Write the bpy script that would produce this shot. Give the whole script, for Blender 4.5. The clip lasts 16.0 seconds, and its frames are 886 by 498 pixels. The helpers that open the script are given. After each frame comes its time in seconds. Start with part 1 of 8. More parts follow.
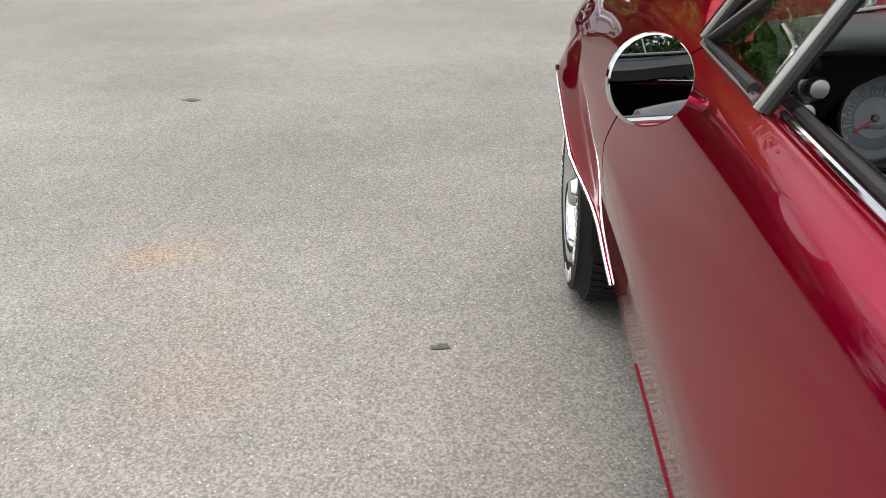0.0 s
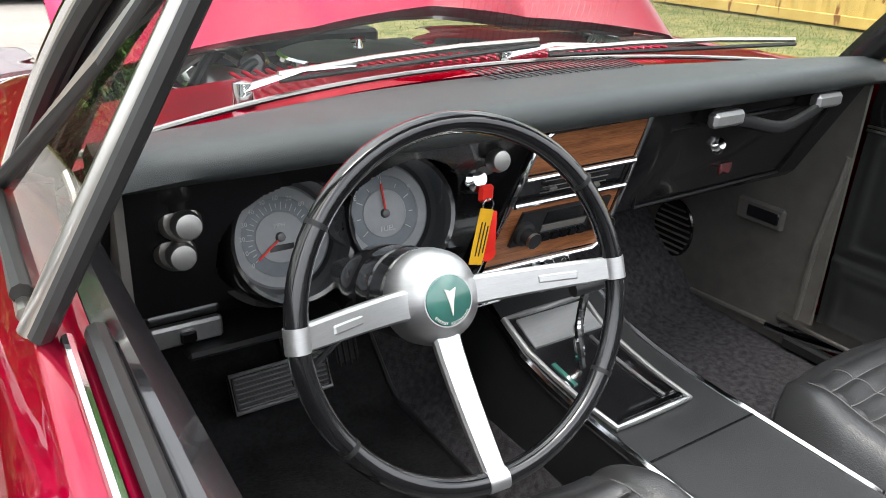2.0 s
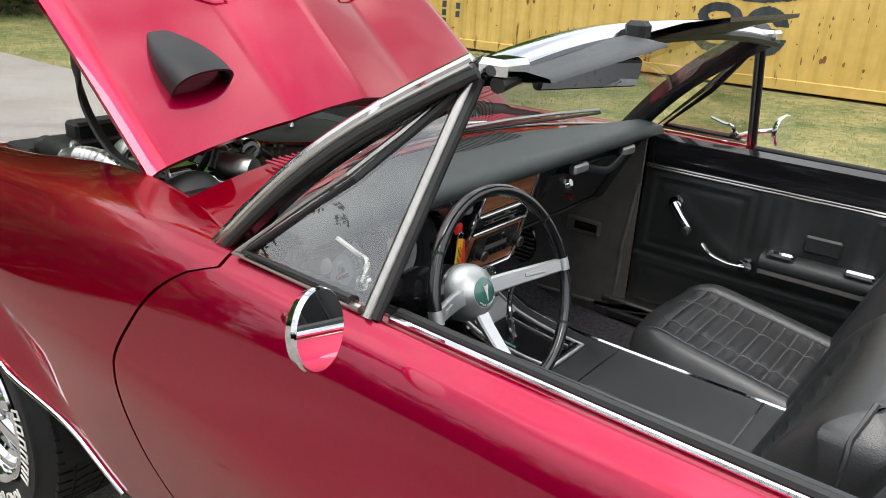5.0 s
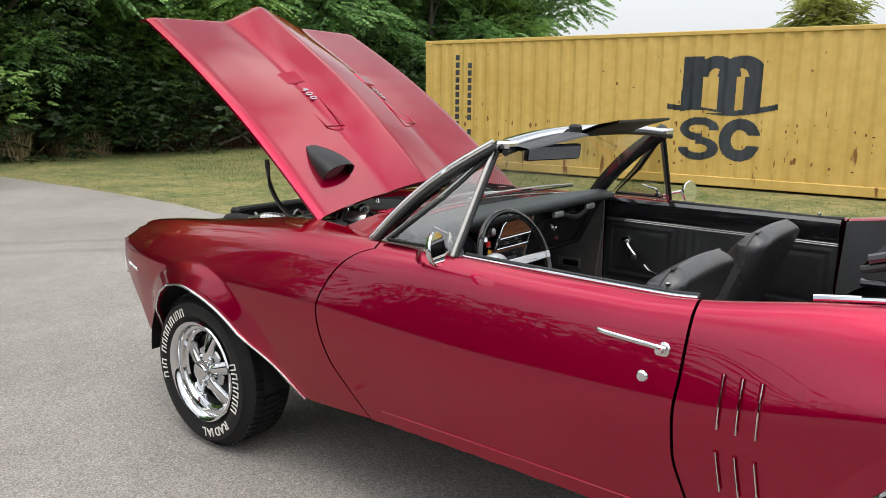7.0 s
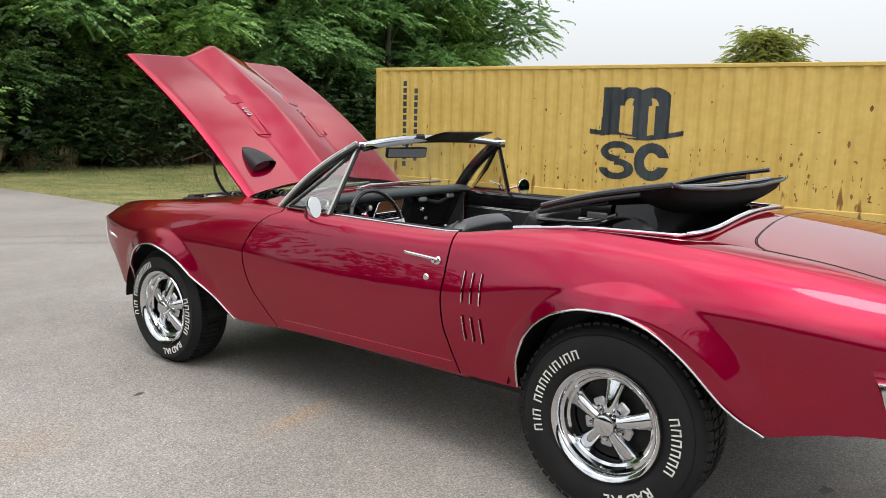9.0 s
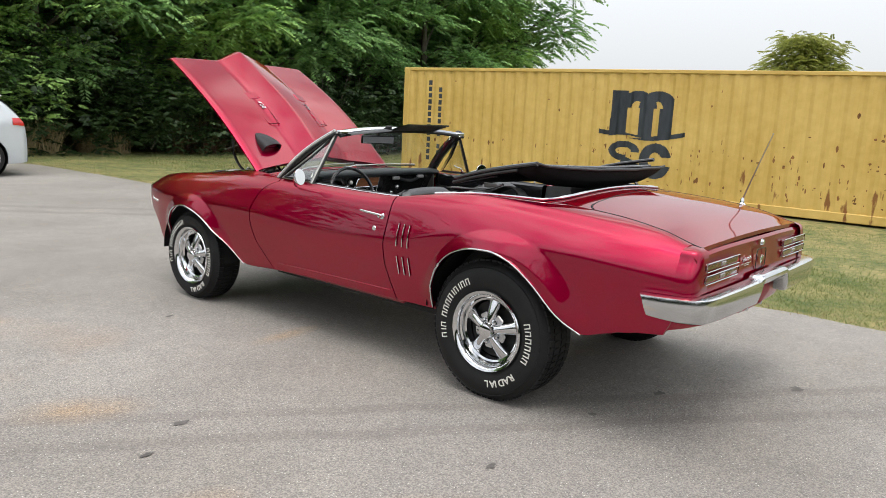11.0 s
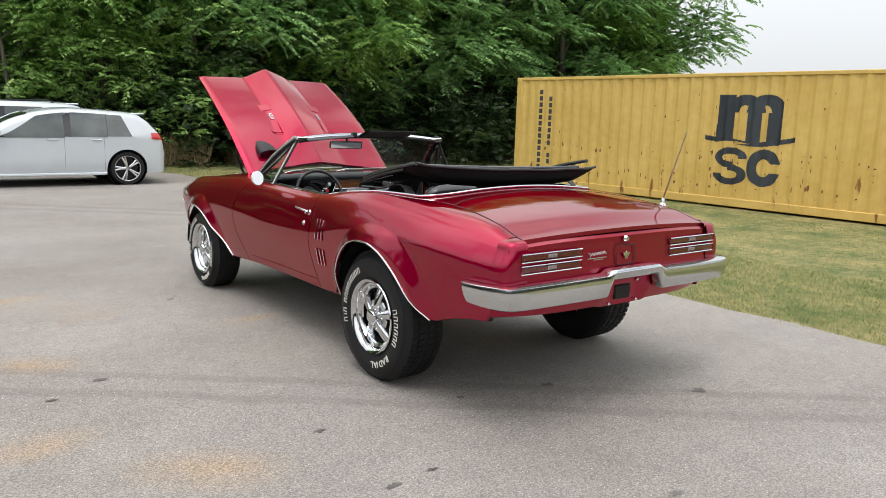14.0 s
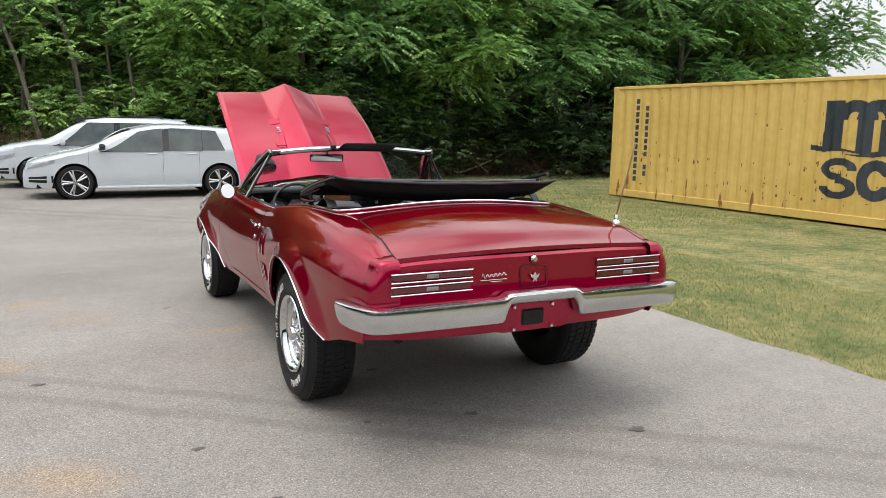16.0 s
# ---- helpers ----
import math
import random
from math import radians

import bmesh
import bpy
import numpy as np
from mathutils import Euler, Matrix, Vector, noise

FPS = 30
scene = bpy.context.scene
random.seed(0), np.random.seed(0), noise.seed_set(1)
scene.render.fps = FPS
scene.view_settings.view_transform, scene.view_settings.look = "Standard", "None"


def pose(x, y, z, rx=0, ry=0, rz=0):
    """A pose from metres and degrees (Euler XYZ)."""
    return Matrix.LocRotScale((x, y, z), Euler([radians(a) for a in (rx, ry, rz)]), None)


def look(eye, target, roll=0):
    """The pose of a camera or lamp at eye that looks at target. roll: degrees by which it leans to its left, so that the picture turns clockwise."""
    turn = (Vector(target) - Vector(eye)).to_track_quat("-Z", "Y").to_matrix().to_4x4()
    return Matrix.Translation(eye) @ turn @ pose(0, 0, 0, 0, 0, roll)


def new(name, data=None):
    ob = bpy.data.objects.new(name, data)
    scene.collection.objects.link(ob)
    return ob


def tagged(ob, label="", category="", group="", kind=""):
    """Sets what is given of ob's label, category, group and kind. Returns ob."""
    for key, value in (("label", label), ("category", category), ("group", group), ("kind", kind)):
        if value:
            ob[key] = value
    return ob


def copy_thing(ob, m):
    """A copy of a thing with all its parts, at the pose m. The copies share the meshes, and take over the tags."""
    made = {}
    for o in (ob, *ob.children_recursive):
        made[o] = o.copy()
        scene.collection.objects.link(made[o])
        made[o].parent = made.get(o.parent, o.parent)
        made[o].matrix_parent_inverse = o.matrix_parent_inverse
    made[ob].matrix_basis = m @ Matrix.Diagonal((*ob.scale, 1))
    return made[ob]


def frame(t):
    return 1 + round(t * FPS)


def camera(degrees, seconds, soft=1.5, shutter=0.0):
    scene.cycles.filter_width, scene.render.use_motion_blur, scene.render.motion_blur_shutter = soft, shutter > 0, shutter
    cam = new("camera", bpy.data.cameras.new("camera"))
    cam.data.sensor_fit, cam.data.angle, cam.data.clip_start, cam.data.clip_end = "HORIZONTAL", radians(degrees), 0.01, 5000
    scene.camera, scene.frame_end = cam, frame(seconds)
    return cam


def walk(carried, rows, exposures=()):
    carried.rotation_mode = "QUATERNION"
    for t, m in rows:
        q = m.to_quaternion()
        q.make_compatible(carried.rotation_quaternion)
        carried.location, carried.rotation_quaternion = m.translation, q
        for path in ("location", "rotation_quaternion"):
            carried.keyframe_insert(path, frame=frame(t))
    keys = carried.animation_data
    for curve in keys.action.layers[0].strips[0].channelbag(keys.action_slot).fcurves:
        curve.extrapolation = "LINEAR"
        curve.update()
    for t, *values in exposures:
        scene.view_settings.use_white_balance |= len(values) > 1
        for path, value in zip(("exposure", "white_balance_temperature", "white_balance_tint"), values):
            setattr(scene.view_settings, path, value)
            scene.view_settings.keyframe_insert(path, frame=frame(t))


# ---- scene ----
cam = camera(60.6, 16.0, soft=0.5)
PATH = [
    (0, (-1.109, -0.722, 1.239), (-1.252, 1.04, 0.304), -2.0),
    (0.5, (-1.11, -0.562, 1.264), (-0.809, 1.212, 0.393), -0.8),
    (1, (-1.059, -0.428, 1.248), (-0.414, 1.265, 0.401), 1.0),
    (1.5, (-0.979, -0.367, 1.233), (-0.031, 1.192, 0.416), 2.1),
    (2, (-0.821, -0.361, 1.228), (0.194, 1.157, 0.413), 2.4),
    (2.5, (-0.658, -0.311, 1.194), (0.24, 1.252, 0.328), 3.0),
    (3, (-0.564, -0.282, 1.193), (0.315, 1.281, 0.307), 2.4),
    (3.5, (-0.645, -0.308, 1.24), (0.293, 1.223, 0.36), 2.4),
    (4, (-0.864, -0.322, 1.319), (0.32, 1.047, 0.467), 3.7),
    (4.5, (-1.157, -0.376, 1.387), (0.223, 0.826, 0.58), 4.3),
    (5, (-1.483, -0.483, 1.418), (0.003, 0.65, 0.704), 3.5),
    (5.2, (-1.613, -0.53, 1.439), (-0.108, 0.61, 0.777), 2.6),
    (7.3, (-2.692, -1.381, 1.447), (-1.17, -0.145, 1.053), 0.4),
    (7.5, (-2.78, -1.49, 1.455), (-1.257, -0.253, 1.066), 0.3),
    (8, (-2.973, -1.774, 1.448), (-1.435, -0.555, 1.062), 0.6),
    (8.5, (-3.136, -2.088, 1.449), (-1.577, -0.89, 1.083), 0.9),
    (9, (-3.343, -2.386, 1.431), (-1.755, -1.22, 1.086), 1.6),
    (9.2, (-3.422, -2.503, 1.442), (-1.826, -1.347, 1.101), 1.8),
    (11.3, (-3.976, -3.751, 1.445), (-2.483, -2.471, 1.082), 2.7),
    (11.5, (-3.973, -3.892, 1.442), (-2.5, -2.59, 1.074), 2.4),
    (12, (-3.941, -4.107, 1.467), (-2.511, -2.753, 1.116), 2.2),
    (12.5, (-3.77, -4.287, 1.472), (-2.379, -2.891, 1.133), 2.0),
    (13, (-3.612, -4.507, 1.47), (-2.277, -3.06, 1.119), 0.7),
    (13.5, (-3.388, -4.748, 1.483), (-2.122, -3.239, 1.134), 0.1),
    (14, (-3.106, -4.869, 1.47), (-1.909, -3.304, 1.126), 1.8),
    (14.5, (-2.835, -4.985, 1.493), (-1.702, -3.373, 1.15), 2.1),
    (15, (-2.546, -5.171, 1.507), (-1.494, -3.501, 1.186), 1.2),
    (15.5, (-2.291, -5.257, 1.494), (-1.315, -3.541, 1.176), 1.0),
    (16, (-1.989, -5.318, 1.494), (-1.097, -3.557, 1.172), 1.1),
]
walk(cam, [(t, look(eye, target, roll)) for t, eye, target, roll in PATH],
     exposures=[(0, 0.0), (1, 0.4), (2, 1.15), (3, 1.4), (3.7, 1.35), (4.0, 1.1), (4.5, 0.65), (5.0, 0.3), (7.3, 0.0), (16, 0.0)])

# ---- world, sun and exposure ----
world = bpy.data.worlds.new("overcast")
scene.world = world
world.use_nodes = True
wn, wl = world.node_tree.nodes, world.node_tree.links
wn.clear()
w_out, w_bg, w_sky = wn.new("ShaderNodeOutputWorld"), wn.new("ShaderNodeBackground"), wn.new("ShaderNodeTexSky")
w_sky.sky_type, w_sky.sun_disc = "NISHITA", False
w_sky.sun_elevation, w_sky.sun_rotation = radians(70), radians(231)
w_sky.air_density, w_sky.dust_density, w_sky.ozone_density = 1.0, 4.0, 1.0
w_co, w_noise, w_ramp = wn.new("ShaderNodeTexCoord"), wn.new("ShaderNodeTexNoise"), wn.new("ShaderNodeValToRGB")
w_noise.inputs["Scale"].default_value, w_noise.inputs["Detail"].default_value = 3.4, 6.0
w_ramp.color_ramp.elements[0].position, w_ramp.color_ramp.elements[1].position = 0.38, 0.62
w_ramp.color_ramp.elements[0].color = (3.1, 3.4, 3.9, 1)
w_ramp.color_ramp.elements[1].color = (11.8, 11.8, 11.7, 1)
w_mix = wn.new("ShaderNodeMix")
w_mix.data_type = "RGBA"
w_mix.inputs[0].default_value = 0.86
w_bg.inputs["Strength"].default_value = 0.105
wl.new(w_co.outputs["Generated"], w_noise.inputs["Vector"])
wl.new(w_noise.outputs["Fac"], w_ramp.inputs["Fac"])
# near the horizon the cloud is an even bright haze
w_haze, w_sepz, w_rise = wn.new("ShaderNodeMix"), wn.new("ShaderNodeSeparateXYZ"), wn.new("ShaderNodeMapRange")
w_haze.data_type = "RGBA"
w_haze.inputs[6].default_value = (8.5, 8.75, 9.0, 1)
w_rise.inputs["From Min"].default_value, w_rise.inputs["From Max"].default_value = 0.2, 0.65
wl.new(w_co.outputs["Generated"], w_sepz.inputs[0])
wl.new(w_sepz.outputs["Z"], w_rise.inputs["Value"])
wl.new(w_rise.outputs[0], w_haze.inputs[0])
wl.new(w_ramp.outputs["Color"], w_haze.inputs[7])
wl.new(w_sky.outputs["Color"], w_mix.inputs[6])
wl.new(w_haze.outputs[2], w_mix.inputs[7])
# an overcast dome: brighter overhead than at the horizon
w_sep, w_rng, w_mul = wn.new("ShaderNodeSeparateXYZ"), wn.new("ShaderNodeMapRange"), wn.new("ShaderNodeVectorMath")
w_rng.inputs["From Min"].default_value, w_rng.inputs["From Max"].default_value = 0.05, 0.9
w_rng.inputs["To Min"].default_value, w_rng.inputs["To Max"].default_value = 1.0, 2.5
w_mul.operation = "SCALE"
wl.new(w_co.outputs["Generated"], w_sep.inputs[0])
wl.new(w_sep.outputs["Z"], w_rng.inputs["Value"])
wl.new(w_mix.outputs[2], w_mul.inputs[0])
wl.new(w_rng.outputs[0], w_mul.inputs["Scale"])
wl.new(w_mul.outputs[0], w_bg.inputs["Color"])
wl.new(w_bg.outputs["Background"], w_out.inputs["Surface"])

sun_data = bpy.data.lights.new("sun", "SUN")
sun_data.energy, sun_data.angle, sun_data.color = 1.15, radians(25), (1.0, 0.96, 0.9)
sun = new("sun", sun_data)
sun.matrix_world = look((-2.2, -1.8, 8), (0, 0, 0))


# ---- materials ----
def mat(name, color, rough=0.5, metal=0.0, coat=0.0, var=0.0, scale=20.0, bump=0.0, bump_scale=200.0, tint=None, spec=0.5, coat_rough=0.03, rough_var=0.0, stretch=(1, 1, 1), detail=6.0):
    """A principled surface with colour variation at two scales and fine relief."""
    m = bpy.data.materials.new(name)
    m.use_nodes = True
    n, l = m.node_tree.nodes, m.node_tree.links
    b = n["Principled BSDF"]
    b.inputs["Base Color"].default_value = (*color, 1)
    b.inputs["Roughness"].default_value, b.inputs["Metallic"].default_value = rough, metal
    b.inputs["Coat IOR"].default_value = 1.5 if coat < 0.95 or metal < 0.5 else 1.45
    b.inputs["Coat Weight"].default_value, b.inputs["Coat Roughness"].default_value = coat, coat_rough
    b.inputs["Specular IOR Level"].default_value = spec
    co = n.new("ShaderNodeTexCoord")
    mp = n.new("ShaderNodeMapping")
    mp.inputs["Scale"].default_value = stretch
    l.new(co.outputs["Object"], mp.inputs["Vector"])
    if var > 0:
        big, small = n.new("ShaderNodeTexNoise"), n.new("ShaderNodeTexNoise")
        big.inputs["Scale"].default_value, big.inputs["Detail"].default_value = scale * 0.15, detail
        small.inputs["Scale"].default_value, small.inputs["Detail"].default_value = scale, detail
        add = n.new("ShaderNodeMath")
        add.operation = "ADD"
        l.new(mp.outputs["Vector"], big.inputs["Vector"])
        l.new(mp.outputs["Vector"], small.inputs["Vector"])
        l.new(big.outputs["Fac"], add.inputs[0])
        l.new(small.outputs["Fac"], add.inputs[1])
        ramp = n.new("ShaderNodeValToRGB")
        ramp.color_ramp.elements[0].position, ramp.color_ramp.elements[1].position = 0.36, 0.64
        dark = [c * (1 - var) for c in color]
        light = list(tint) if tint else [min(1, c * (1 + var)) for c in color]
        ramp.color_ramp.elements[0].color, ramp.color_ramp.elements[1].color = (*dark, 1), (*light, 1)
        half = n.new("ShaderNodeMath")
        half.operation, half.inputs[1].default_value = "MULTIPLY", 0.5
        l.new(add.outputs[0], half.inputs[0])
        l.new(half.outputs[0], ramp.inputs["Fac"])
        l.new(ramp.outputs["Color"], b.inputs["Base Color"])
        if rough_var > 0:
            rr = n.new("ShaderNodeMapRange")
            rr.inputs["From Min"].default_value, rr.inputs["From Max"].default_value = 0.3, 0.7
            rr.inputs["To Min"].default_value, rr.inputs["To Max"].default_value = max(0.0, rough - rough_var), min(1.0, rough + rough_var)
            l.new(half.outputs[0], rr.inputs["Value"])
            l.new(rr.outputs[0], b.inputs["Roughness"])
    if bump > 0:
        tex, bp = n.new("ShaderNodeTexNoise"), n.new("ShaderNodeBump")
        tex.inputs["Scale"].default_value, tex.inputs["Detail"].default_value = bump_scale, 4.0
        bp.inputs["Strength"].default_value, bp.inputs["Distance"].default_value = bump, 0.002
        l.new(mp.outputs["Vector"], tex.inputs["Vector"])
        l.new(tex.outputs["Fac"], bp.inputs["Height"])
        l.new(bp.outputs["Normal"], b.inputs["Normal"])
    return m


def glass(name, color, rough=0.0, base=0.085):
    """Thin clear pane: mostly see-through with a sharp reflection."""
    m = bpy.data.materials.new(name)
    m.use_nodes = True
    n, l = m.node_tree.nodes, m.node_tree.links
    n.clear()
    out, mix, tr, gl, lw, pw, ma = (n.new("ShaderNode" + k) for k in ("OutputMaterial", "MixShader", "BsdfTransparent", "BsdfGlossy", "LayerWeight", "Math", "Math"))
    tr.inputs["Color"].default_value = (*color, 1)
    gl.inputs["Roughness"].default_value = rough
    lw.inputs["Blend"].default_value = 0.5
    pw.operation, pw.inputs[1].default_value = "POWER", 4.0
    ma.operation, ma.inputs[1].default_value, ma.inputs[2].default_value = "MULTIPLY_ADD", 0.75, base
    l.new(lw.outputs["Facing"], pw.inputs[0])
    l.new(pw.outputs[0], ma.inputs[0])
    l.new(ma.outputs[0], mix.inputs[0])
    l.new(tr.outputs[0], mix.inputs[1])
    l.new(gl.outputs[0], mix.inputs[2])
    l.new(mix.outputs[0], out.inputs["Surface"])
    return m


RED = mat("red_metallic_paint", (0.36, 0.0010, 0.034), 0.38, 1.0, 1.0, 0.05, 900, 0.0, tint=(0.40, 0.0013, 0.040), coat_rough=0.0, spec=0.3)
RED.node_tree.nodes["Principled BSDF"].inputs["Coat IOR"].default_value = 1.48
RED.node_tree.nodes["Principled BSDF"].inputs["Specular Tint"].default_value = (0.8, 0.03, 0.10, 1)
RED.node_tree.nodes["Principled BSDF"].inputs["Specular Tint"].default_value = (0.55, 0.02, 0.10, 1)
RED_JAMB = mat("red_jamb_paint", (0.30, 0.004, 0.018), 0.35, 0.3, 0.7, 0.12, 30)
CHROME = mat("chrome", (0.66, 0.67, 0.68), 0.07, 1.0, var=0.04, scale=60, rough_var=0.04)
BUMPER_CHROME = mat("worn_chrome", (0.60, 0.61, 0.62), 0.15, 1.0, var=0.03, scale=12, rough_var=0.03)
BRUSHED = mat("brushed_aluminium", (0.64, 0.64, 0.64), 0.42, 1.0, var=0.06, scale=120, stretch=(1, 12, 1))
STAINLESS = mat("dull_stainless", (0.46, 0.44, 0.41), 0.28, 1.0, var=0.12, scale=50)
VINYL = mat("black_vinyl", (0.017, 0.0175, 0.018), 0.40, spec=0.55, var=0.25, scale=50, bump=0.25, bump_scale=700, rough_var=0.06)
VINYL_SEAT = mat("black_seat_vinyl", (0.030, 0.030, 0.031), 0.33, spec=0.75, var=0.12, scale=40, bump=0.3, bump_scale=500, rough_var=0.08)
THREAD = mat("grey_thread", (0.13, 0.13, 0.13), 0.7, var=0.2, scale=300)
DASHPAD = mat("dash_pad", (0.034, 0.039, 0.040), 0.5, var=0.15, scale=30, bump=0.35, bump_scale=900)
BLACK_PAINT = mat("satin_black_paint", (0.01, 0.01, 0.011), 0.25, coat=0.4, var=0.2, scale=40)
BLACK_PLASTIC = mat("black_plastic", (0.014, 0.014, 0.015), 0.5, spec=0.35, var=0.2, scale=80, bump=0.15, bump_scale=600)
BLACK_GLOSS = mat("glossy_black", (0.008, 0.008, 0.009), 0.16, coat=0.6, var=0.15, scale=60)
CARPET = mat("black_carpet", (0.032, 0.029, 0.033), 0.95, var=0.4, scale=520, bump=1.0, bump_scale=420, spec=0.3, detail=1.0, tint=(0.075, 0.071, 0.077))
MAT_RUBBER = mat("black_floor_mat", (0.014, 0.014, 0.015), 0.9, var=0.5, scale=130, bump=0.8, bump_scale=350, spec=0.2)
CANVAS = mat("black_top_cloth", (0.007, 0.007, 0.0075), 0.75, spec=0.2, var=0.3, scale=30, bump=0.4, bump_scale=900)
RUBBER = mat("tyre_rubber", (0.011, 0.011, 0.0115), 0.6, spec=0.3, var=0.3, scale=60, bump=0.25, bump_scale=300, rough_var=0.1)
WEATHERSTRIP = mat("black_weatherstrip", (0.012, 0.012, 0.012), 0.5, var=0.3, scale=60)
WHITE_RUBBER = mat("white_raised_rubber", (0.68, 0.67, 0.62), 0.6, var=0.15, scale=120)
WOOD = mat("walnut_veneer", (0.24, 0.075, 0.024), 0.4, coat=0.15, var=0.5, scale=70, tint=(0.40, 0.15, 0.055), stretch=(0.6, 1, 9))
KNOB = mat("dull_knob_metal", (0.55, 0.54, 0.52), 0.34, 1.0, var=0.1, scale=80)
KNOB_DARK = mat("dull_dark_metal", (0.10, 0.10, 0.10), 0.4, 0.8, var=0.2, scale=80)
KICK = mat("grey_moulded_plastic", (0.105, 0.098, 0.09), 0.45, var=0.2, scale=25, bump=0.2, bump_scale=300)
WHITE_PAINT = mat("white_car_paint", (0.56, 0.60, 0.63), 0.22, coat=0.8, var=0.03, scale=5)
GLASS = glass("window_glass", (0.93, 0.96, 0.94))
VENT_GLASS = glass("quarter_light_glass", (0.80, 0.80, 0.74), 0.0, 0.19)
MIRROR = mat("mirror_glass", (0.86, 0.87, 0.87), 0.015, 1.0, var=0.02, scale=5)
DIAL = mat("dial_face", (0.17, 0.19, 0.21), 0.45, var=0.12, scale=60)
DIAL_PRINT = mat("dial_print", (0.55, 0.56, 0.56), 0.6)
NEEDLE = mat("red_needle", (0.75, 0.03, 0.015), 0.5)
TAG_YELLOW = mat("yellow_tag", (0.75, 0.4, 0.01), 0.5, var=0.12, scale=60)
TAG_RED = mat("red_tag", (0.78, 0.02, 0.01), 0.45, var=0.1, scale=60)
TEAL = mat("green_emblem_plastic", (0.04, 0.14, 0.115), 0.14, coat=1.0, var=0.2, scale=30)
LAMP_RED = mat("red_lamp_lens", (0.09, 0.004, 0.006), 0.12, coat=1.0, var=0.3, scale=80)
LAMP_GREY = mat("reverse_lamp_lens", (0.20, 0.17, 0.17), 0.15, coat=1.0, var=0.2, scale=80)
YELLOW_STEEL = None
ENGINE_BLACK = mat("engine_black", (0.009, 0.009, 0.009), 0.5, spec=0.35, var=0.5, scale=40)
ENGINE_METAL = mat("engine_aluminium", (0.5, 0.5, 0.48), 0.3, 1.0, var=0.3, scale=40)
FILTER = mat("filter_paper", (0.1, 0.07, 0.05), 0.8, var=0.3, scale=90)
BARK = mat("bark", (0.11, 0.095, 0.075), 0.9, var=0.4, scale=14, bump=1.0, bump_scale=40, stretch=(1, 1, 0.25))
DRY_GRASS = mat("dry_weeds", (0.40, 0.32, 0.18), 0.9, var=0.4, scale=8)
DEAD_BRUSH = mat("dead_brush", (0.12, 0.065, 0.04), 0.9, var=0.5, scale=6)
OIL = mat("oil_stain", (0.11, 0.10, 0.092), 0.7, var=0.4, scale=30)


def leaf_material(name, dark, light):
    m = bpy.data.materials.new(name)
    m.use_nodes = True
    n, l = m.node_tree.nodes, m.node_tree.links
    b = n["Principled BSDF"]
    b.inputs["Roughness"].default_value = 0.5
    geo, ramp, tex = n.new("ShaderNodeNewGeometry"), n.new("ShaderNodeValToRGB"), n.new("ShaderNodeTexNoise")
    co, mix = n.new("ShaderNodeTexCoord"), n.new("ShaderNodeMath")
    tex.inputs["Scale"].default_value = 0.7
    l.new(co.outputs["Object"], tex.inputs["Vector"])
    mix.operation = "MULTIPLY_ADD"
    mix.inputs[1].default_value = 0.5
    l.new(geo.outputs["Random Per Island"], mix.inputs[0])
    scl = n.new("ShaderNodeMath")
    scl.operation, scl.inputs[1].default_value = "MULTIPLY", 0.55
    l.new(tex.outputs["Fac"], scl.inputs[0])
    l.new(scl.outputs[0], mix.inputs[2])
    ramp.color_ramp.elements[0].color, ramp.color_ramp.elements[1].color = (*dark, 1), (*light, 1)
    ramp.color_ramp.elements[0].position, ramp.color_ramp.elements[1].position = 0.2, 0.85
    l.new(mix.outputs[0], ramp.inputs["Fac"])
    l.new(ramp.outputs["Color"], b.inputs["Base Color"])
    tl, ad, out = n.new("ShaderNodeBsdfTranslucent"), n.new("ShaderNodeMixShader"), n["Material Output"]
    ad.inputs[0].default_value = 0.38
    l.new(ramp.outputs["Color"], tl.inputs["Color"])
    l.new(b.outputs["BSDF"], ad.inputs[1])
    l.new(tl.outputs["BSDF"], ad.inputs[2])
    l.new(ad.outputs[0], out.inputs["Surface"])
    return m


LEAF = leaf_material("tree_leaf", (0.075, 0.175, 0.055), (0.43, 0.69, 0.26))
LEAF_LIGHT = leaf_material("bright_leaf", (0.14, 0.27, 0.063), (0.52, 0.76, 0.25))
# near-black green: the shade under the trees is put into this leaf colour
LEAF_SHADED = leaf_material("shaded_leaf", (0.012, 0.026, 0.008), (0.055, 0.105, 0.03))
LEAF_OLIVE = leaf_material("far_leaf", (0.18, 0.21, 0.04), (0.42, 0.44, 0.11))


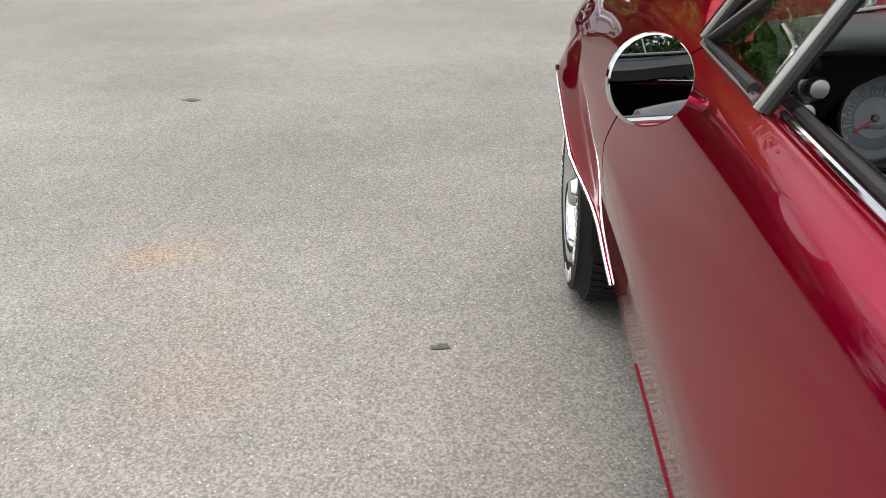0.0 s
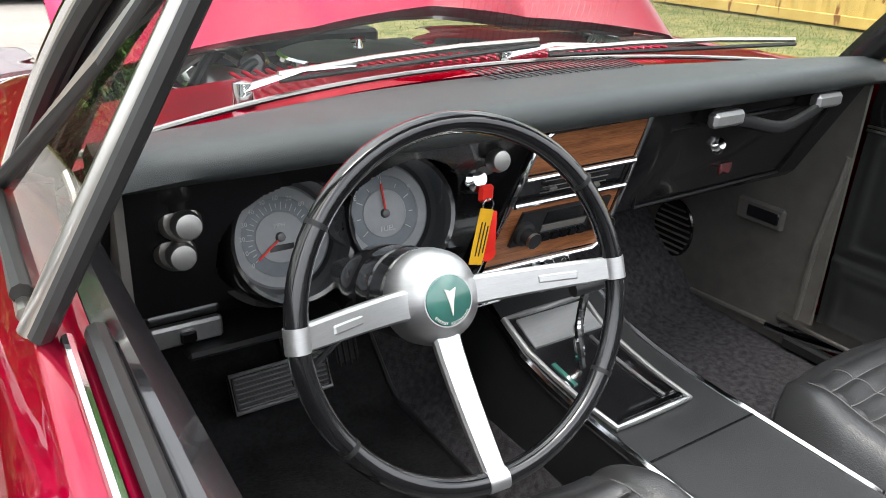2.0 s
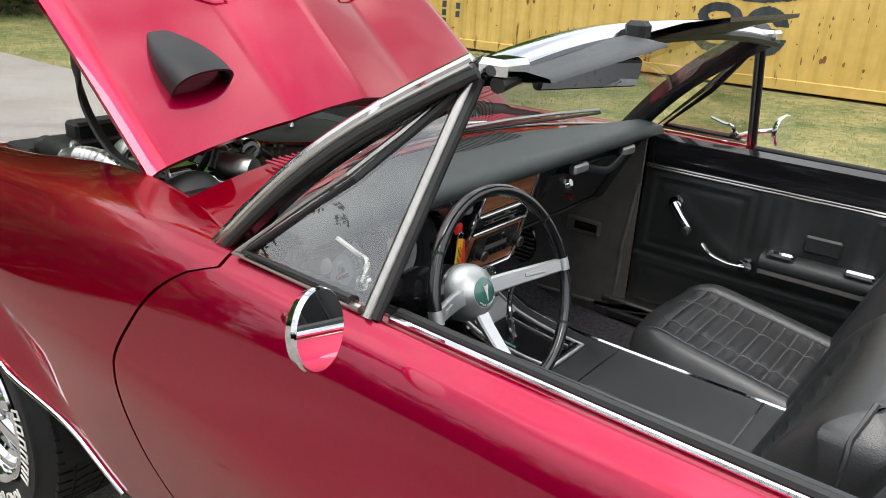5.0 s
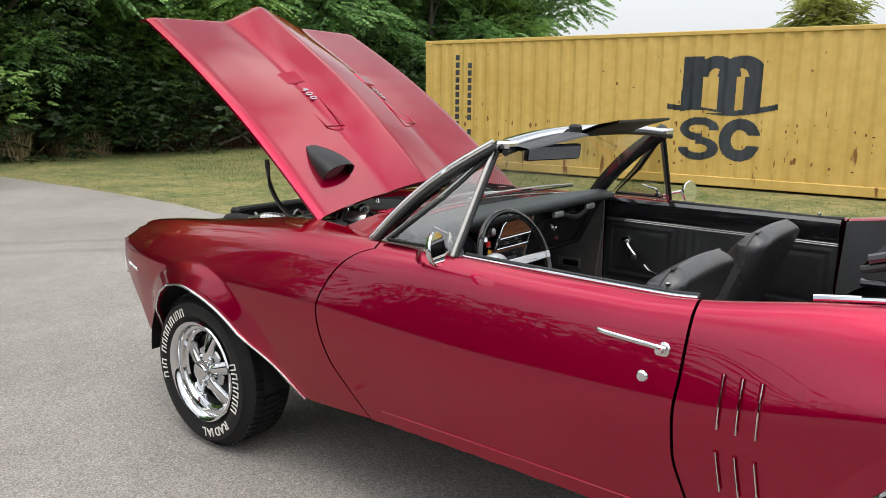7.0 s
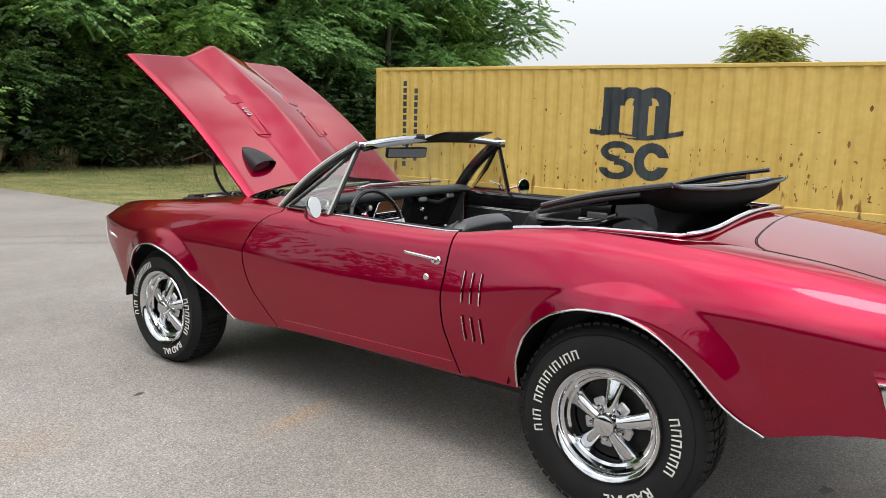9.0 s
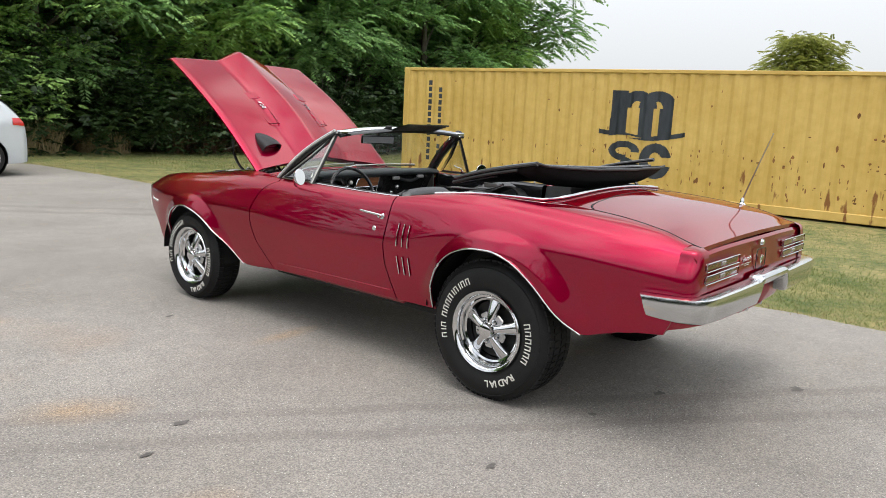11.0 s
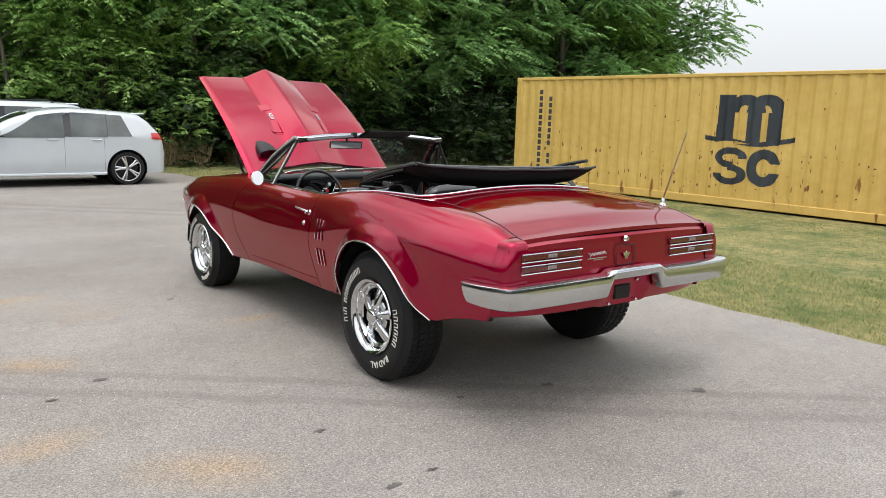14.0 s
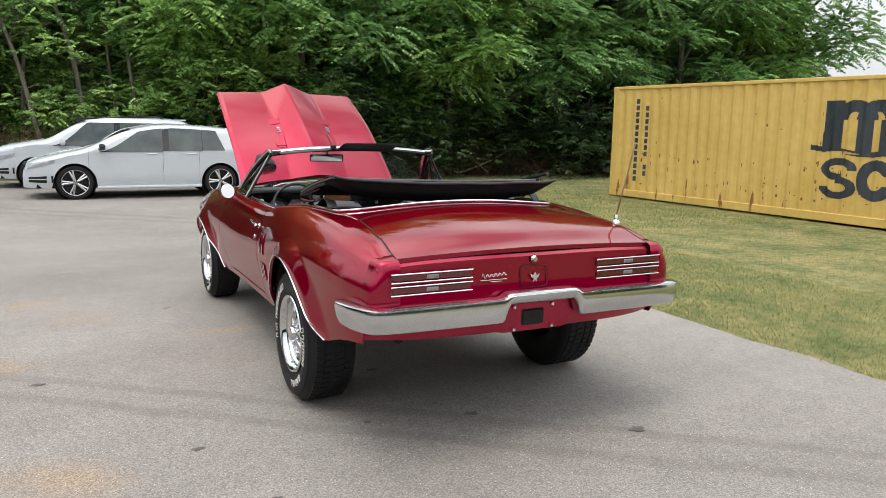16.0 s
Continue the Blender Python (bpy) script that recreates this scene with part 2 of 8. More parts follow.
# ---- mesh helpers ----
class Geo:
    """Gathers faces and turns them into one mesh object."""

    def __init__(self):
        self.v, self.f = [], []

    def add(self, verts, faces, m=None):
        k = len(self.v)
        self.v += [tuple(m @ Vector(p)) if m else tuple(p) for p in verts]
        self.f += [tuple(i + k for i in q) for q in faces]
        return self

    def grid(self, rows, close_u=False, close_v=False, flip=False):
        nu, nv = len(rows), len(rows[0])
        verts = [p for row in rows for p in row]
        faces = []
        for i in range(nu if close_u else nu - 1):
            for j in range(nv if close_v else nv - 1):
                a, b, c, d = i * nv + j, ((i + 1) % nu) * nv + j, ((i + 1) % nu) * nv + (j + 1) % nv, i * nv + (j + 1) % nv
                faces.append((a, d, c, b) if flip else (a, b, c, d))
        return self.add(verts, faces)

    def box(self, center, size, bevel=0.0, m=None, seg=1):
        bm = bmesh.new()
        bmesh.ops.create_cube(bm, size=1.0)
        bmesh.ops.scale(bm, vec=size, verts=bm.verts)
        if bevel > 0:
            bmesh.ops.bevel(bm, geom=list(bm.edges), offset=min(bevel, min(size) * 0.49), segments=seg, affect="EDGES", profile=0.5)
        t = Matrix.Translation(center)
        t = m @ t if m else t
        bm.verts.ensure_lookup_table()
        self.add([v.co for v in bm.verts], [[v.index for v in f.verts] for f in bm.faces], t)
        bm.free()
        return self

    def lathe(self, prof, m=None, seg=24, arc=360.0):
        """prof: (radius, height) pairs turned about z."""
        full = arc >= 359.9
        n = seg if full else seg + 1
        rows = [[(r * math.cos(radians(arc) * i / seg), r * math.sin(radians(arc) * i / seg), h) for i in range(n)] for r, h in prof]
        k = len(self.v)
        self.grid(rows, close_v=full)
        if m:
            self.v[k:] = [tuple(m @ Vector(p)) for p in self.v[k:]]
        return self

    def tube(self, pts, rad, seg=8, caps=True, flat=1.0, closed=False):
        """A round (or flattened) bar along pts; rad may be a list."""
        pts = [Vector(p) for p in pts]
        n = len(pts)
        rads = rad if isinstance(rad, (list, tuple)) else [rad] * n
        rows, up = [], Vector((0, 0, 1))
        for i, p in enumerate(pts):
            if closed:
                d = pts[(i + 1) % n] - pts[i - 1]
            else:
                d = pts[min(i + 1, n - 1)] - pts[max(i - 1, 0)]
            d = d.normalized() if d.length > 1e-9 else Vector((0, 0, 1))
            if abs(d.dot(up)) > 0.95 and i == 0:
                up = Vector((1, 0, 0))
            side = d.cross(up).normalized() if d.cross(up).length > 1e-6 else d.orthogonal().normalized()
            nrm = side.cross(d).normalized()
            rows.append([tuple(p + rads[i] * (math.cos(2 * math.pi * j / seg) * side + flat * math.sin(2 * math.pi * j / seg) * nrm)) for j in range(seg)])
        k = len(self.v)
        self.grid(rows, close_u=closed, close_v=True)
        if caps and not closed:
            self.f.append(tuple(k + j for j in range(seg)))
            self.f.append(tuple(k + (n - 1) * seg + j for j in reversed(range(seg))))
        return self

    def prism(self, poly, h, m=None, bevel=0.0):
        """poly: (x, y) outline, raised from z 0 to h, with a small inset on its top edge."""
        n = len(poly)
        cx, cy = sum(p[0] for p in poly) / n, sum(p[1] for p in poly) / n
        def inset(p):
            d = math.hypot(p[0] - cx, p[1] - cy) or 1.0
            return (p[0] - (p[0] - cx) / d * bevel, p[1] - (p[1] - cy) / d * bevel)
        rings = [[(*p, 0.0) for p in poly], [(*p, h - bevel) for p in poly]]
        if bevel > 0:
            rings.append([(*inset(p), h) for p in poly])
        verts = [p for r in rings for p in r]
        faces = [tuple(reversed(range(n))), tuple((len(rings) - 1) * n + i for i in range(n))]
        for k in range(len(rings) - 1):
            faces += [(k * n + i, k * n + (i + 1) % n, (k + 1) * n + (i + 1) % n, (k + 1) * n + i) for i in range(n)]
        return self.add(verts, faces, m)

    def solid(self, rows, off, flip=False):
        """A sheet with thickness: rows of points, and the same rows moved by off (vector, or a function of the point)."""
        back = [[tuple(Vector(p) + (off(p) if callable(off) else Vector(off))) for p in row] for row in rows]
        self.grid(rows, flip=flip).grid(back, flip=not flip)
        for a, b in ((rows[0], back[0]), (back[-1], rows[-1])):
            self.grid([list(a), list(b)], flip=not flip)
        l, r = [row[0] for row in rows], [row[-1] for row in rows]
        lb, rb = [row[0] for row in back], [row[-1] for row in back]
        self.grid([l, lb], flip=flip).grid([rb, r], flip=flip)
        return self

    def mesh(self, name, material=None, sharp=35.0):
        me = bpy.data.meshes.new(name)
        me.from_pydata(self.v, [], self.f)
        me.validate()
        bm = bmesh.new()
        bm.from_mesh(me)
        bmesh.ops.remove_doubles(bm, verts=bm.verts, dist=1e-5)
        bmesh.ops.recalc_face_normals(bm, faces=bm.faces)
        bm.to_mesh(me)
        bm.free()
        me.shade_smooth()
        me.set_sharp_from_angle(angle=radians(sharp))
        if material:
            me.materials.append(material)
        return me


def part(name, geo, material, parent, label="", sharp=35.0, at=None):
    """Links a Geo (or a mesh) as one mesh object under a thing or a part."""
    me = geo.mesh(name, material, sharp) if isinstance(geo, Geo) else geo
    ob = new(name, me)
    if parent:
        ob.parent = parent
    if at is not None:
        ob.matrix_basis = at
    return tagged(ob, label)


def thing(name, label, category, group="", kind="", at=None):
    ob = new(name)
    ob.empty_display_size = 0.2
    if at is not None:
        ob.matrix_basis = at
    return tagged(ob, label, category, group, kind)


def solo(name, geo, material, label, category, group="", kind="", sharp=35.0, at=None):
    """A thing that is one mesh."""
    ob = part(name, geo, material, None, "", sharp, at)
    return tagged(ob, label, category, group, kind)


def keyed(pairs):
    """A smooth curve through (place, value) pairs, with no overshoot."""
    pairs = sorted(pairs)
    xs, ys = np.array([p[0] for p in pairs], float), np.array([p[1] for p in pairs], float)
    h, d = np.diff(xs), np.diff(ys) / np.diff(xs)
    m = np.zeros(len(xs))
    for i in range(1, len(xs) - 1):
        m[i] = 0 if d[i - 1] * d[i] <= 0 else 2 * d[i - 1] * d[i] / (d[i - 1] + d[i])
    m[0], m[-1] = d[0], d[-1]

    def f(x):
        x = min(max(x, xs[0]), xs[-1])
        i = int(min(max(np.searchsorted(xs, x) - 1, 0), len(xs) - 2))
        t = (x - xs[i]) / h[i]
        return float(ys[i] * (1 + 2 * t) * (1 - t) ** 2 + h[i] * m[i] * t * (1 - t) ** 2 + ys[i + 1] * t * t * (3 - 2 * t) + h[i] * m[i + 1] * t * t * (t - 1))
    return f


def lerp(a, b, t):
    return a + (b - a) * t


def span(a, b, n):
    return [a + (b - a) * i / (n - 1) for i in range(n)]


def smooth_path(pts, n=8):
    """Catmull-Rom points through pts."""
    pts = [Vector(p) for p in pts]
    out = []
    for i in range(len(pts) - 1):
        p0, p1, p2, p3 = pts[max(i - 1, 0)], pts[i], pts[i + 1], pts[min(i + 2, len(pts) - 1)]
        for k in range(n):
            t = k / n
            out.append(0.5 * (2 * p1 + (p2 - p0) * t + (2 * p0 - 5 * p1 + 4 * p2 - p3) * t * t + (3 * p1 - p0 - 3 * p2 + p3) * t ** 3))
    out.append(pts[-1])
    return out

# ---- ground ----
def ground_z(x, y):
    """Level round the car, with a slight fall over the grass to the container."""
    t = min(max((x - 3.2) / 5.0, 0.0), 1.0)
    return -0.02 - 0.09 * t * t * (3 - 2 * t)


edge_x = keyed([(-60, 2.2), (-12, 2.35), (-3, 2.55), (-0.4, 2.5), (4, 2.62), (8.5, 2.9), (12.5, 2.7), (14.5, 1.6), (15.6, 0.2)])


def asphalt_material():
    m = mat("worn_asphalt", (0.23, 0.215, 0.20), 0.85, var=0.0)
    n, l = m.node_tree.nodes, m.node_tree.links
    b = n["Principled BSDF"]
    co = n.new("ShaderNodeTexCoord")
    def noise_tex(s, d=6.0, st=(1, 1, 1)):
        mp, t = n.new("ShaderNodeMapping"), n.new("ShaderNodeTexNoise")
        mp.inputs["Scale"].default_value = st
        t.inputs["Scale"].default_value, t.inputs["Detail"].default_value = s, d
        l.new(co.outputs["Object"], mp.inputs["Vector"])
        l.new(mp.outputs["Vector"], t.inputs["Vector"])
        return t.outputs["Fac"]
    def ramp(fac, stops):
        r = n.new("ShaderNodeValToRGB")
        while len(r.color_ramp.elements) < len(stops):
            r.color_ramp.elements.new(0.5)
        for e, (p, c) in zip(r.color_ramp.elements, stops):
            e.position, e.color = p, (*c, 1)
        l.new(fac, r.inputs["Fac"])
        return r.outputs["Color"]
    def mix(a, bb, fac, kind="MIX"):
        x = n.new("ShaderNodeMix")
        x.data_type, x.blend_type = "RGBA", kind
        if isinstance(fac, float):
            x.inputs[0].default_value = fac
        else:
            l.new(fac, x.inputs[0])
        l.new(a, x.inputs[6])
        l.new(bb, x.inputs[7])
        return x.outputs[2]
    base = ramp(noise_tex(0.55, 8), [(0.3, (0.225, 0.205, 0.185)), (0.7, (0.30, 0.28, 0.26))])
    grit = ramp(noise_tex(130, 5), [(0.34, (0.34, 0.34, 0.34)), (0.5, (1.0, 1.0, 1.0)), (0.66, (1.75, 1.72, 1.66))])
    streak = ramp(noise_tex(0.5, 5, (0.5, 1.6, 1)), [(0.4, (0.93, 0.93, 0.93)), (0.62, (1.03, 1.03, 1.02))])
    col = mix(mix(base, grit, 0.55, "MULTIPLY"), streak, 1.0, "MULTIPLY")
    patch_tone = ramp(noise_tex(6.5, 7), [(0.35, (0.95, 0.95, 0.955)), (0.65, (1.04, 1.04, 1.03))])
    col = mix(col, patch_tone, 1.0, "MULTIPLY")
    rust = ramp(noise_tex(0.42, 4), [(0.62, (0, 0, 0)), (0.74, (0.55, 0.55, 0.55))])
    tan = n.new("ShaderNodeRGB")
    tan.outputs[0].default_value = (0.36, 0.24, 0.15, 1)
    col = mix(col, mix(tan.outputs[0], grit, 0.6, "MULTIPLY"), rust)
    # tan dirt smears at a few places, and the faint dark bands left by tyres
    def near(cx, cy, rx, ry, turn):
        mp, g = n.new("ShaderNodeMapping"), n.new("ShaderNodeTexGradient")
        mp.vector_type = "TEXTURE"
        mp.inputs["Location"].default_value, mp.inputs["Rotation"].default_value = (cx, cy, -0.02), (0, 0, radians(turn))
        mp.inputs["Scale"].default_value = (rx, ry, 1)
        g.gradient_type = "SPHERICAL"
        l.new(co.outputs["Object"], mp.inputs["Vector"])
        l.new(mp.outputs["Vector"], g.inputs["Vector"])
        return g.outputs["Fac"]
    def math_node(kind, a, bb):
        x = n.new("ShaderNodeMath")
        x.operation = kind
        for s, v in ((x.inputs[0], a), (x.inputs[1], bb)):
            if isinstance(v, (int, float)):
                s.default_value = v
            else:
                l.new(v, s)
        return x.outputs[0]
    smear = None
    for spot in ((-0.93, 0.21, 0.34, 0.10, 5), (-2.42, -0.12, 0.35, 0.2, -30), (-2.05, -1.92, 0.42, 0.24, -35), (-2.6, -1.3, 0.3, 0.2, 0), (-2.3, 1.6, 0.3, 0.16, 20)):
        v = near(*spot)
        smear = v if smear is None else math_node("ADD", smear, v)
    smear = math_node("MULTIPLY", math_node("MINIMUM", smear, 1.0), math_node("MULTIPLY", noise_tex(7, 6), 0.8))
    ochre = n.new("ShaderNodeRGB")
    ochre.outputs[0].default_value = (0.40, 0.25, 0.12, 1)
    col = mix(col, mix(ochre.outputs[0], grit, 0.7, "MULTIPLY"), smear)
    wob = math_node("MULTIPLY", noise_tex(1.3, 3), 0.25)
    for slope, q, width in ((0.77, -2.26, 0.09), (0.77, -2.62, 0.09), (0.85, 6.7, 0.16), (0.85, 6.1, 0.16), (0.6, -4.1, 0.10)):
        dot = n.new("ShaderNodeVectorMath")
        dot.operation = "DOT_PRODUCT"
        dot.inputs[1].default_value = (slope, 1, 0)
        l.new(co.outputs["Object"], dot.inputs[0])
        d = math_node("ABSOLUTE", math_node("SUBTRACT", math_node("ADD", dot.outputs["Value"], wob), q + 0.25), 0.0)
        edge = n.new("ShaderNodeMapRange")
        edge.interpolation_type = "SMOOTHSTEP"
        edge.inputs["From Min"].default_value, edge.inputs["From Max"].default_value = width * 0.4, width
        edge.inputs["To Min"].default_value, edge.inputs["To Max"].default_value = 0.30, 0.0
        l.new(d, edge.inputs["Value"])
        soot = n.new("ShaderNodeRGB")
        soot.outputs[0].default_value = (0.12, 0.10, 0.095, 1)
        col = mix(col, soot.outputs[0], math_node("MULTIPLY", edge.outputs[0], math_node("ADD", noise_tex(2.2, 5), 0.35)))
    vor = n.new("ShaderNodeTexVoronoi")
    vor.inputs["Scale"].default_value = 75
    l.new(co.outputs["Object"], vor.inputs["Vector"])
    chip = ramp(vor.outputs["Distance"], [(0.16, (1, 1, 1)), (0.24, (0, 0, 0))])
    pick = ramp(noise_tex(60, 2), [(0.56, (0, 0, 0)), (0.60, (1, 1, 1))])
    sel = n.new("ShaderNodeMath")
    sel.operation = "MULTIPLY"
    l.new(chip, sel.inputs[0])
    l.new(pick, sel.inputs[1])
    pale = n.new("ShaderNodeRGB")
    pale.outputs[0].default_value = (0.62, 0.60, 0.56, 1)
    col = mix(col, pale.outputs[0], sel.outputs[0])
    l.new(col, b.inputs["Base Color"])
    bp = n.new("ShaderNodeBump")
    bp.inputs["Strength"].default_value, bp.inputs["Distance"].default_value = 0.5, 0.004
    l.new(noise_tex(150, 5), bp.inputs["Height"])
    l.new(bp.outputs["Normal"], b.inputs["Normal"])
    return m


ASPHALT = asphalt_material()
SOIL = mat("lawn_soil", (0.105, 0.165, 0.038), 0.95, var=0.4, scale=9.0, tint=(0.31, 0.255, 0.105), bump=1.0, bump_scale=60)
GRASS = leaf_material("lawn_grass", (0.13, 0.21, 0.05), (0.32, 0.32, 0.13))

g = Geo()
ys = [-400, -120, -60, -30] + span(-14, 24, 39) + [40, 80, 150, 400]
xs = [-400, -120, -50, -20, -10, -5, 0, 1.6, 3.2] + span(4, 9, 6) + [12, 20, 40, 100, 400]
g.grid([[(x, y, ground_z(x, y) - 0.03) for y in ys] for x in xs])
tagged(part("ground", g, SOIL, None), "mown patchy lawn soil reaching the woods", "ground", kind="structure")

g = Geo()
rows = []
for y in [-60, -30, -20] + span(-14, 15.6, 60):
    e = edge_x(y) + 0.05 * noise.noise((0, y * 2.3, 0)) + 0.03 * noise.noise((3, y * 7.0, 0))
    rows.append([(x, y, -0.02) for x in (-60, -25, -12, -6, -3, -1)] + [(lerp(-1, e, 0.5), y, -0.02), (e - 0.06, y, -0.02), (e, y, -0.03), (e + 0.05, y, -0.07)])
g.grid(rows)
tagged(part("road", g, ASPHALT, None), "worn grey asphalt with pale chips and faint tyre tracks", "asphalt", kind="structure")


# ---- shipping container ----
def container_steel():
    m = mat("yellow_container_steel", (0.64, 0.42, 0.105), 0.55, var=0.08, scale=6, tint=(0.70, 0.49, 0.15))
    n, l = m.node_tree.nodes, m.node_tree.links
    b = n["Principled BSDF"]
    old = b.inputs["Base Color"].links[0].from_socket
    co = n.new("ShaderNodeTexCoord")
    sep = n.new("ShaderNodeSeparateXYZ")
    l.new(co.outputs["Object"], sep.inputs[0])
    tex, st = n.new("ShaderNodeTexNoise"), n.new("ShaderNodeMapping")
    st.inputs["Scale"].default_value = (1, 1, 0.22)
    tex.inputs["Scale"].default_value, tex.inputs["Detail"].default_value = 5.5, 9
    l.new(co.outputs["Object"], st.inputs["Vector"])
    l.new(st.outputs["Vector"], tex.inputs["Vector"])
    low = n.new("ShaderNodeMapRange")
    low.inputs["From Min"].default_value, low.inputs["From Max"].default_value = 0.2, 1.5
    low.inputs["To Min"].default_value, low.inputs["To Max"].default_value = 0.10, -0.06
    l.new(sep.outputs["Z"], low.inputs["Value"])
    add = n.new("ShaderNodeMath")
    add.operation = "ADD"
    l.new(tex.outputs["Fac"], add.inputs[0])
    l.new(low.outputs[0], add.inputs[1])
    ramp = n.new("ShaderNodeValToRGB")
    ramp.color_ramp.elements[0].position, ramp.color_ramp.elements[1].position = 0.70, 0.75
    l.new(add.outputs[0], ramp.inputs["Fac"])
    mix = n.new("ShaderNodeMix")
    mix.data_type = "RGBA"
    l.new(ramp.outputs["Color"], mix.inputs[0])
    l.new(old, mix.inputs[6])
    mix.inputs[7].default_value = (0.24, 0.10, 0.025, 1)
    l.new(mix.outputs[2], b.inputs["Base Color"])
    return m


YELLOW_STEEL = container_steel()
NAVY = mat("faded_navy_paint", (0.022, 0.03, 0.042), 0.5, var=0.35, scale=9, stretch=(1, 1, 0.3), tint=(0.05, 0.06, 0.075))
RUST = mat("rust", (0.24, 0.11, 0.035), 0.9, var=0.5, scale=25)


def corrugation(s):
    """Depth of the trapezoid ribs at the distance s along the wall (0 is the outer face)."""
    t = (s % 0.278) / 0.278
    if t < 0.26:
        return 0.0
    if t < 0.5:
        return -0.026 * (t - 0.26) / 0.24
    if t < 0.76:
        return -0.026
    return -0.026 * (1 - (t - 0.76) / 0.24)


def shipping_container():
    """Local x runs along the wall from the corner post, y points out of the wall, z up."""
    c = thing("shipping_container", "yellow corrugated steel shipping container with rust scars on the grass", "container",
              at=Matrix(((0.0607, -0.9982, 0, 10.06), (-0.9982, -0.0607, 0, 9.5), (0, 0, 1, -0.11), (0, 0, 0, 1))))
    L, H, W = 12.19, 2.59, 2.44
    ss = []
    for k in range(42):
        for t in (0.0, 0.26, 0.5, 0.76):
            s = 0.15 + (k + t) * 0.278
            if s < L - 0.14:
                ss.append(s)
    ss.append(L - 0.14)
    g = Geo().grid([[(s, -0.014 + corrugation(s - 0.15) + 0.004 * noise.noise((s, z * 2, 4)), z) for z in span(0.16, H - 0.07, 12)] for s in ss])
    part("side_wall", g, YELLOW_STEEL, c, sharp=20)
    g = Geo().grid([[(s, -W + 0.02, z) for z in (0.1, H - 0.05)] for s in (0.1, L - 0.1)])
    part("back_wall", g, YELLOW_STEEL, c)
    part("roof", Geo().box((L / 2, -W / 2, H - 0.045), (L - 0.2, W - 0.1, 0.03)), YELLOW_STEEL, c)
    part("front_wall", Geo().box((0.08, -W / 2, H / 2), (0.04, W - 0.2, H - 0.2)), YELLOW_STEEL, c)
    part("end_door", Geo().box((L - 0.08, -W / 2, H / 2), (0.04, W - 0.2, H - 0.2)), YELLOW_STEEL, c)
    part("top_rail", Geo().box((L / 2, -0.03, H - 0.035), (L - 0.3, 0.06, 0.07), 0.008), YELLOW_STEEL, c)
    part("bottom_rail", Geo().box((L / 2, -0.025, 0.09), (L - 0.3, 0.05, 0.16), 0.01), YELLOW_STEEL, c, "rust-streaked steel bottom rail")
    for s in (0.08, L - 0.08):
        for w in (-0.08, -W + 0.08):
            part("corner_post", Geo().box((s, w, H / 2), (0.16, 0.155, H - 0.2), 0.012), YELLOW_STEEL, c)
            for z in (0.06, H - 0.06):
                part("corner_casting", Geo().box((s, w, z), (0.178, 0.162, 0.118), 0.015), YELLOW_STEEL, c)
    # shipping line mark: plain arches, rings and a wave
    s0, zc = 5.50, 0.11
    def inside(s, z):
        u, z = s - s0, z - zc
        if 1.13 < z < 2.06 and 0 < u < 1.33:
            base = 1.14 + 0.04 * math.sin(u * 4.7)
            if z < base:
                return False
            if u < 0.36 and z < 2.06 and u > 0.03 + (2.06 - z) * -0.02:
                return True if not (u > 0.30 and z > 1.93 and False) else False
            for a in (0.64, 1.06):
                if z > 1.72:
                    if ((u - a + 0.06) / 0.40) ** 2 + ((z - 1.72) / 0.345) ** 2 < 1 and not ((u - a + 0.07) / 0.12) ** 2 + ((z - 1.72) / 0.14) ** 2 < 1:
                        return True
                elif a - 0.01 < u < a + 0.27:
                    return True
        if -0.22 < u < 1.6 and abs(z - (1.165 + 0.035 * math.sin((u + 0.3) * 4.2) + 0.05 * (abs(u - 0.69) / 0.91) ** 6)) < 0.045:
            return True
        for a, kind in ((0.36, "s"), (1.04, "c")):
            x, y = u - a, z - 0.69
            if kind == "c":
                r = (x / 0.34) ** 2 + (y / 0.355) ** 2
                if r < 1 and (x / 0.14) ** 2 + (y / 0.17) ** 2 > 1 and not (x > 0.04 and abs(y) < 0.085):
                    return True
            else:
                up = (x / 0.33) ** 2 + ((y - 0.165) / 0.20) ** 2
                dn = (x / 0.34) ** 2 + ((y + 0.165) / 0.20) ** 2
                hu = (x / 0.17) ** 2 + ((y - 0.165) / 0.075) ** 2 < 1
                hd = (x / 0.17) ** 2 + ((y + 0.165) / 0.075) ** 2 < 1
                if up < 1 and not hu and not (x > 0.05 and -0.02 < y < 0.15):
                    return True
                if dn < 1 and not hd and not (x < -0.05 and -0.15 < y < 0.02):
                    return True
        return False
    g, d = Geo(), 0.0125
    for i in range(150):
        for j in range(150):
            s, z = s0 - 0.25 + i * d, 0.36 + j * d
            if inside(s + d / 2, z + d / 2):
                q = [(s, z), (s + d, z), (s + d, z + d), (s, z + d)]
                g.add([(a, -0.010 + corrugation(a - 0.15), b) for a, b in q], [(0, 1, 2, 3)])
    part("painted_mark", g, NAVY, c, "faded navy painted line mark of arches and rings", sharp=20)
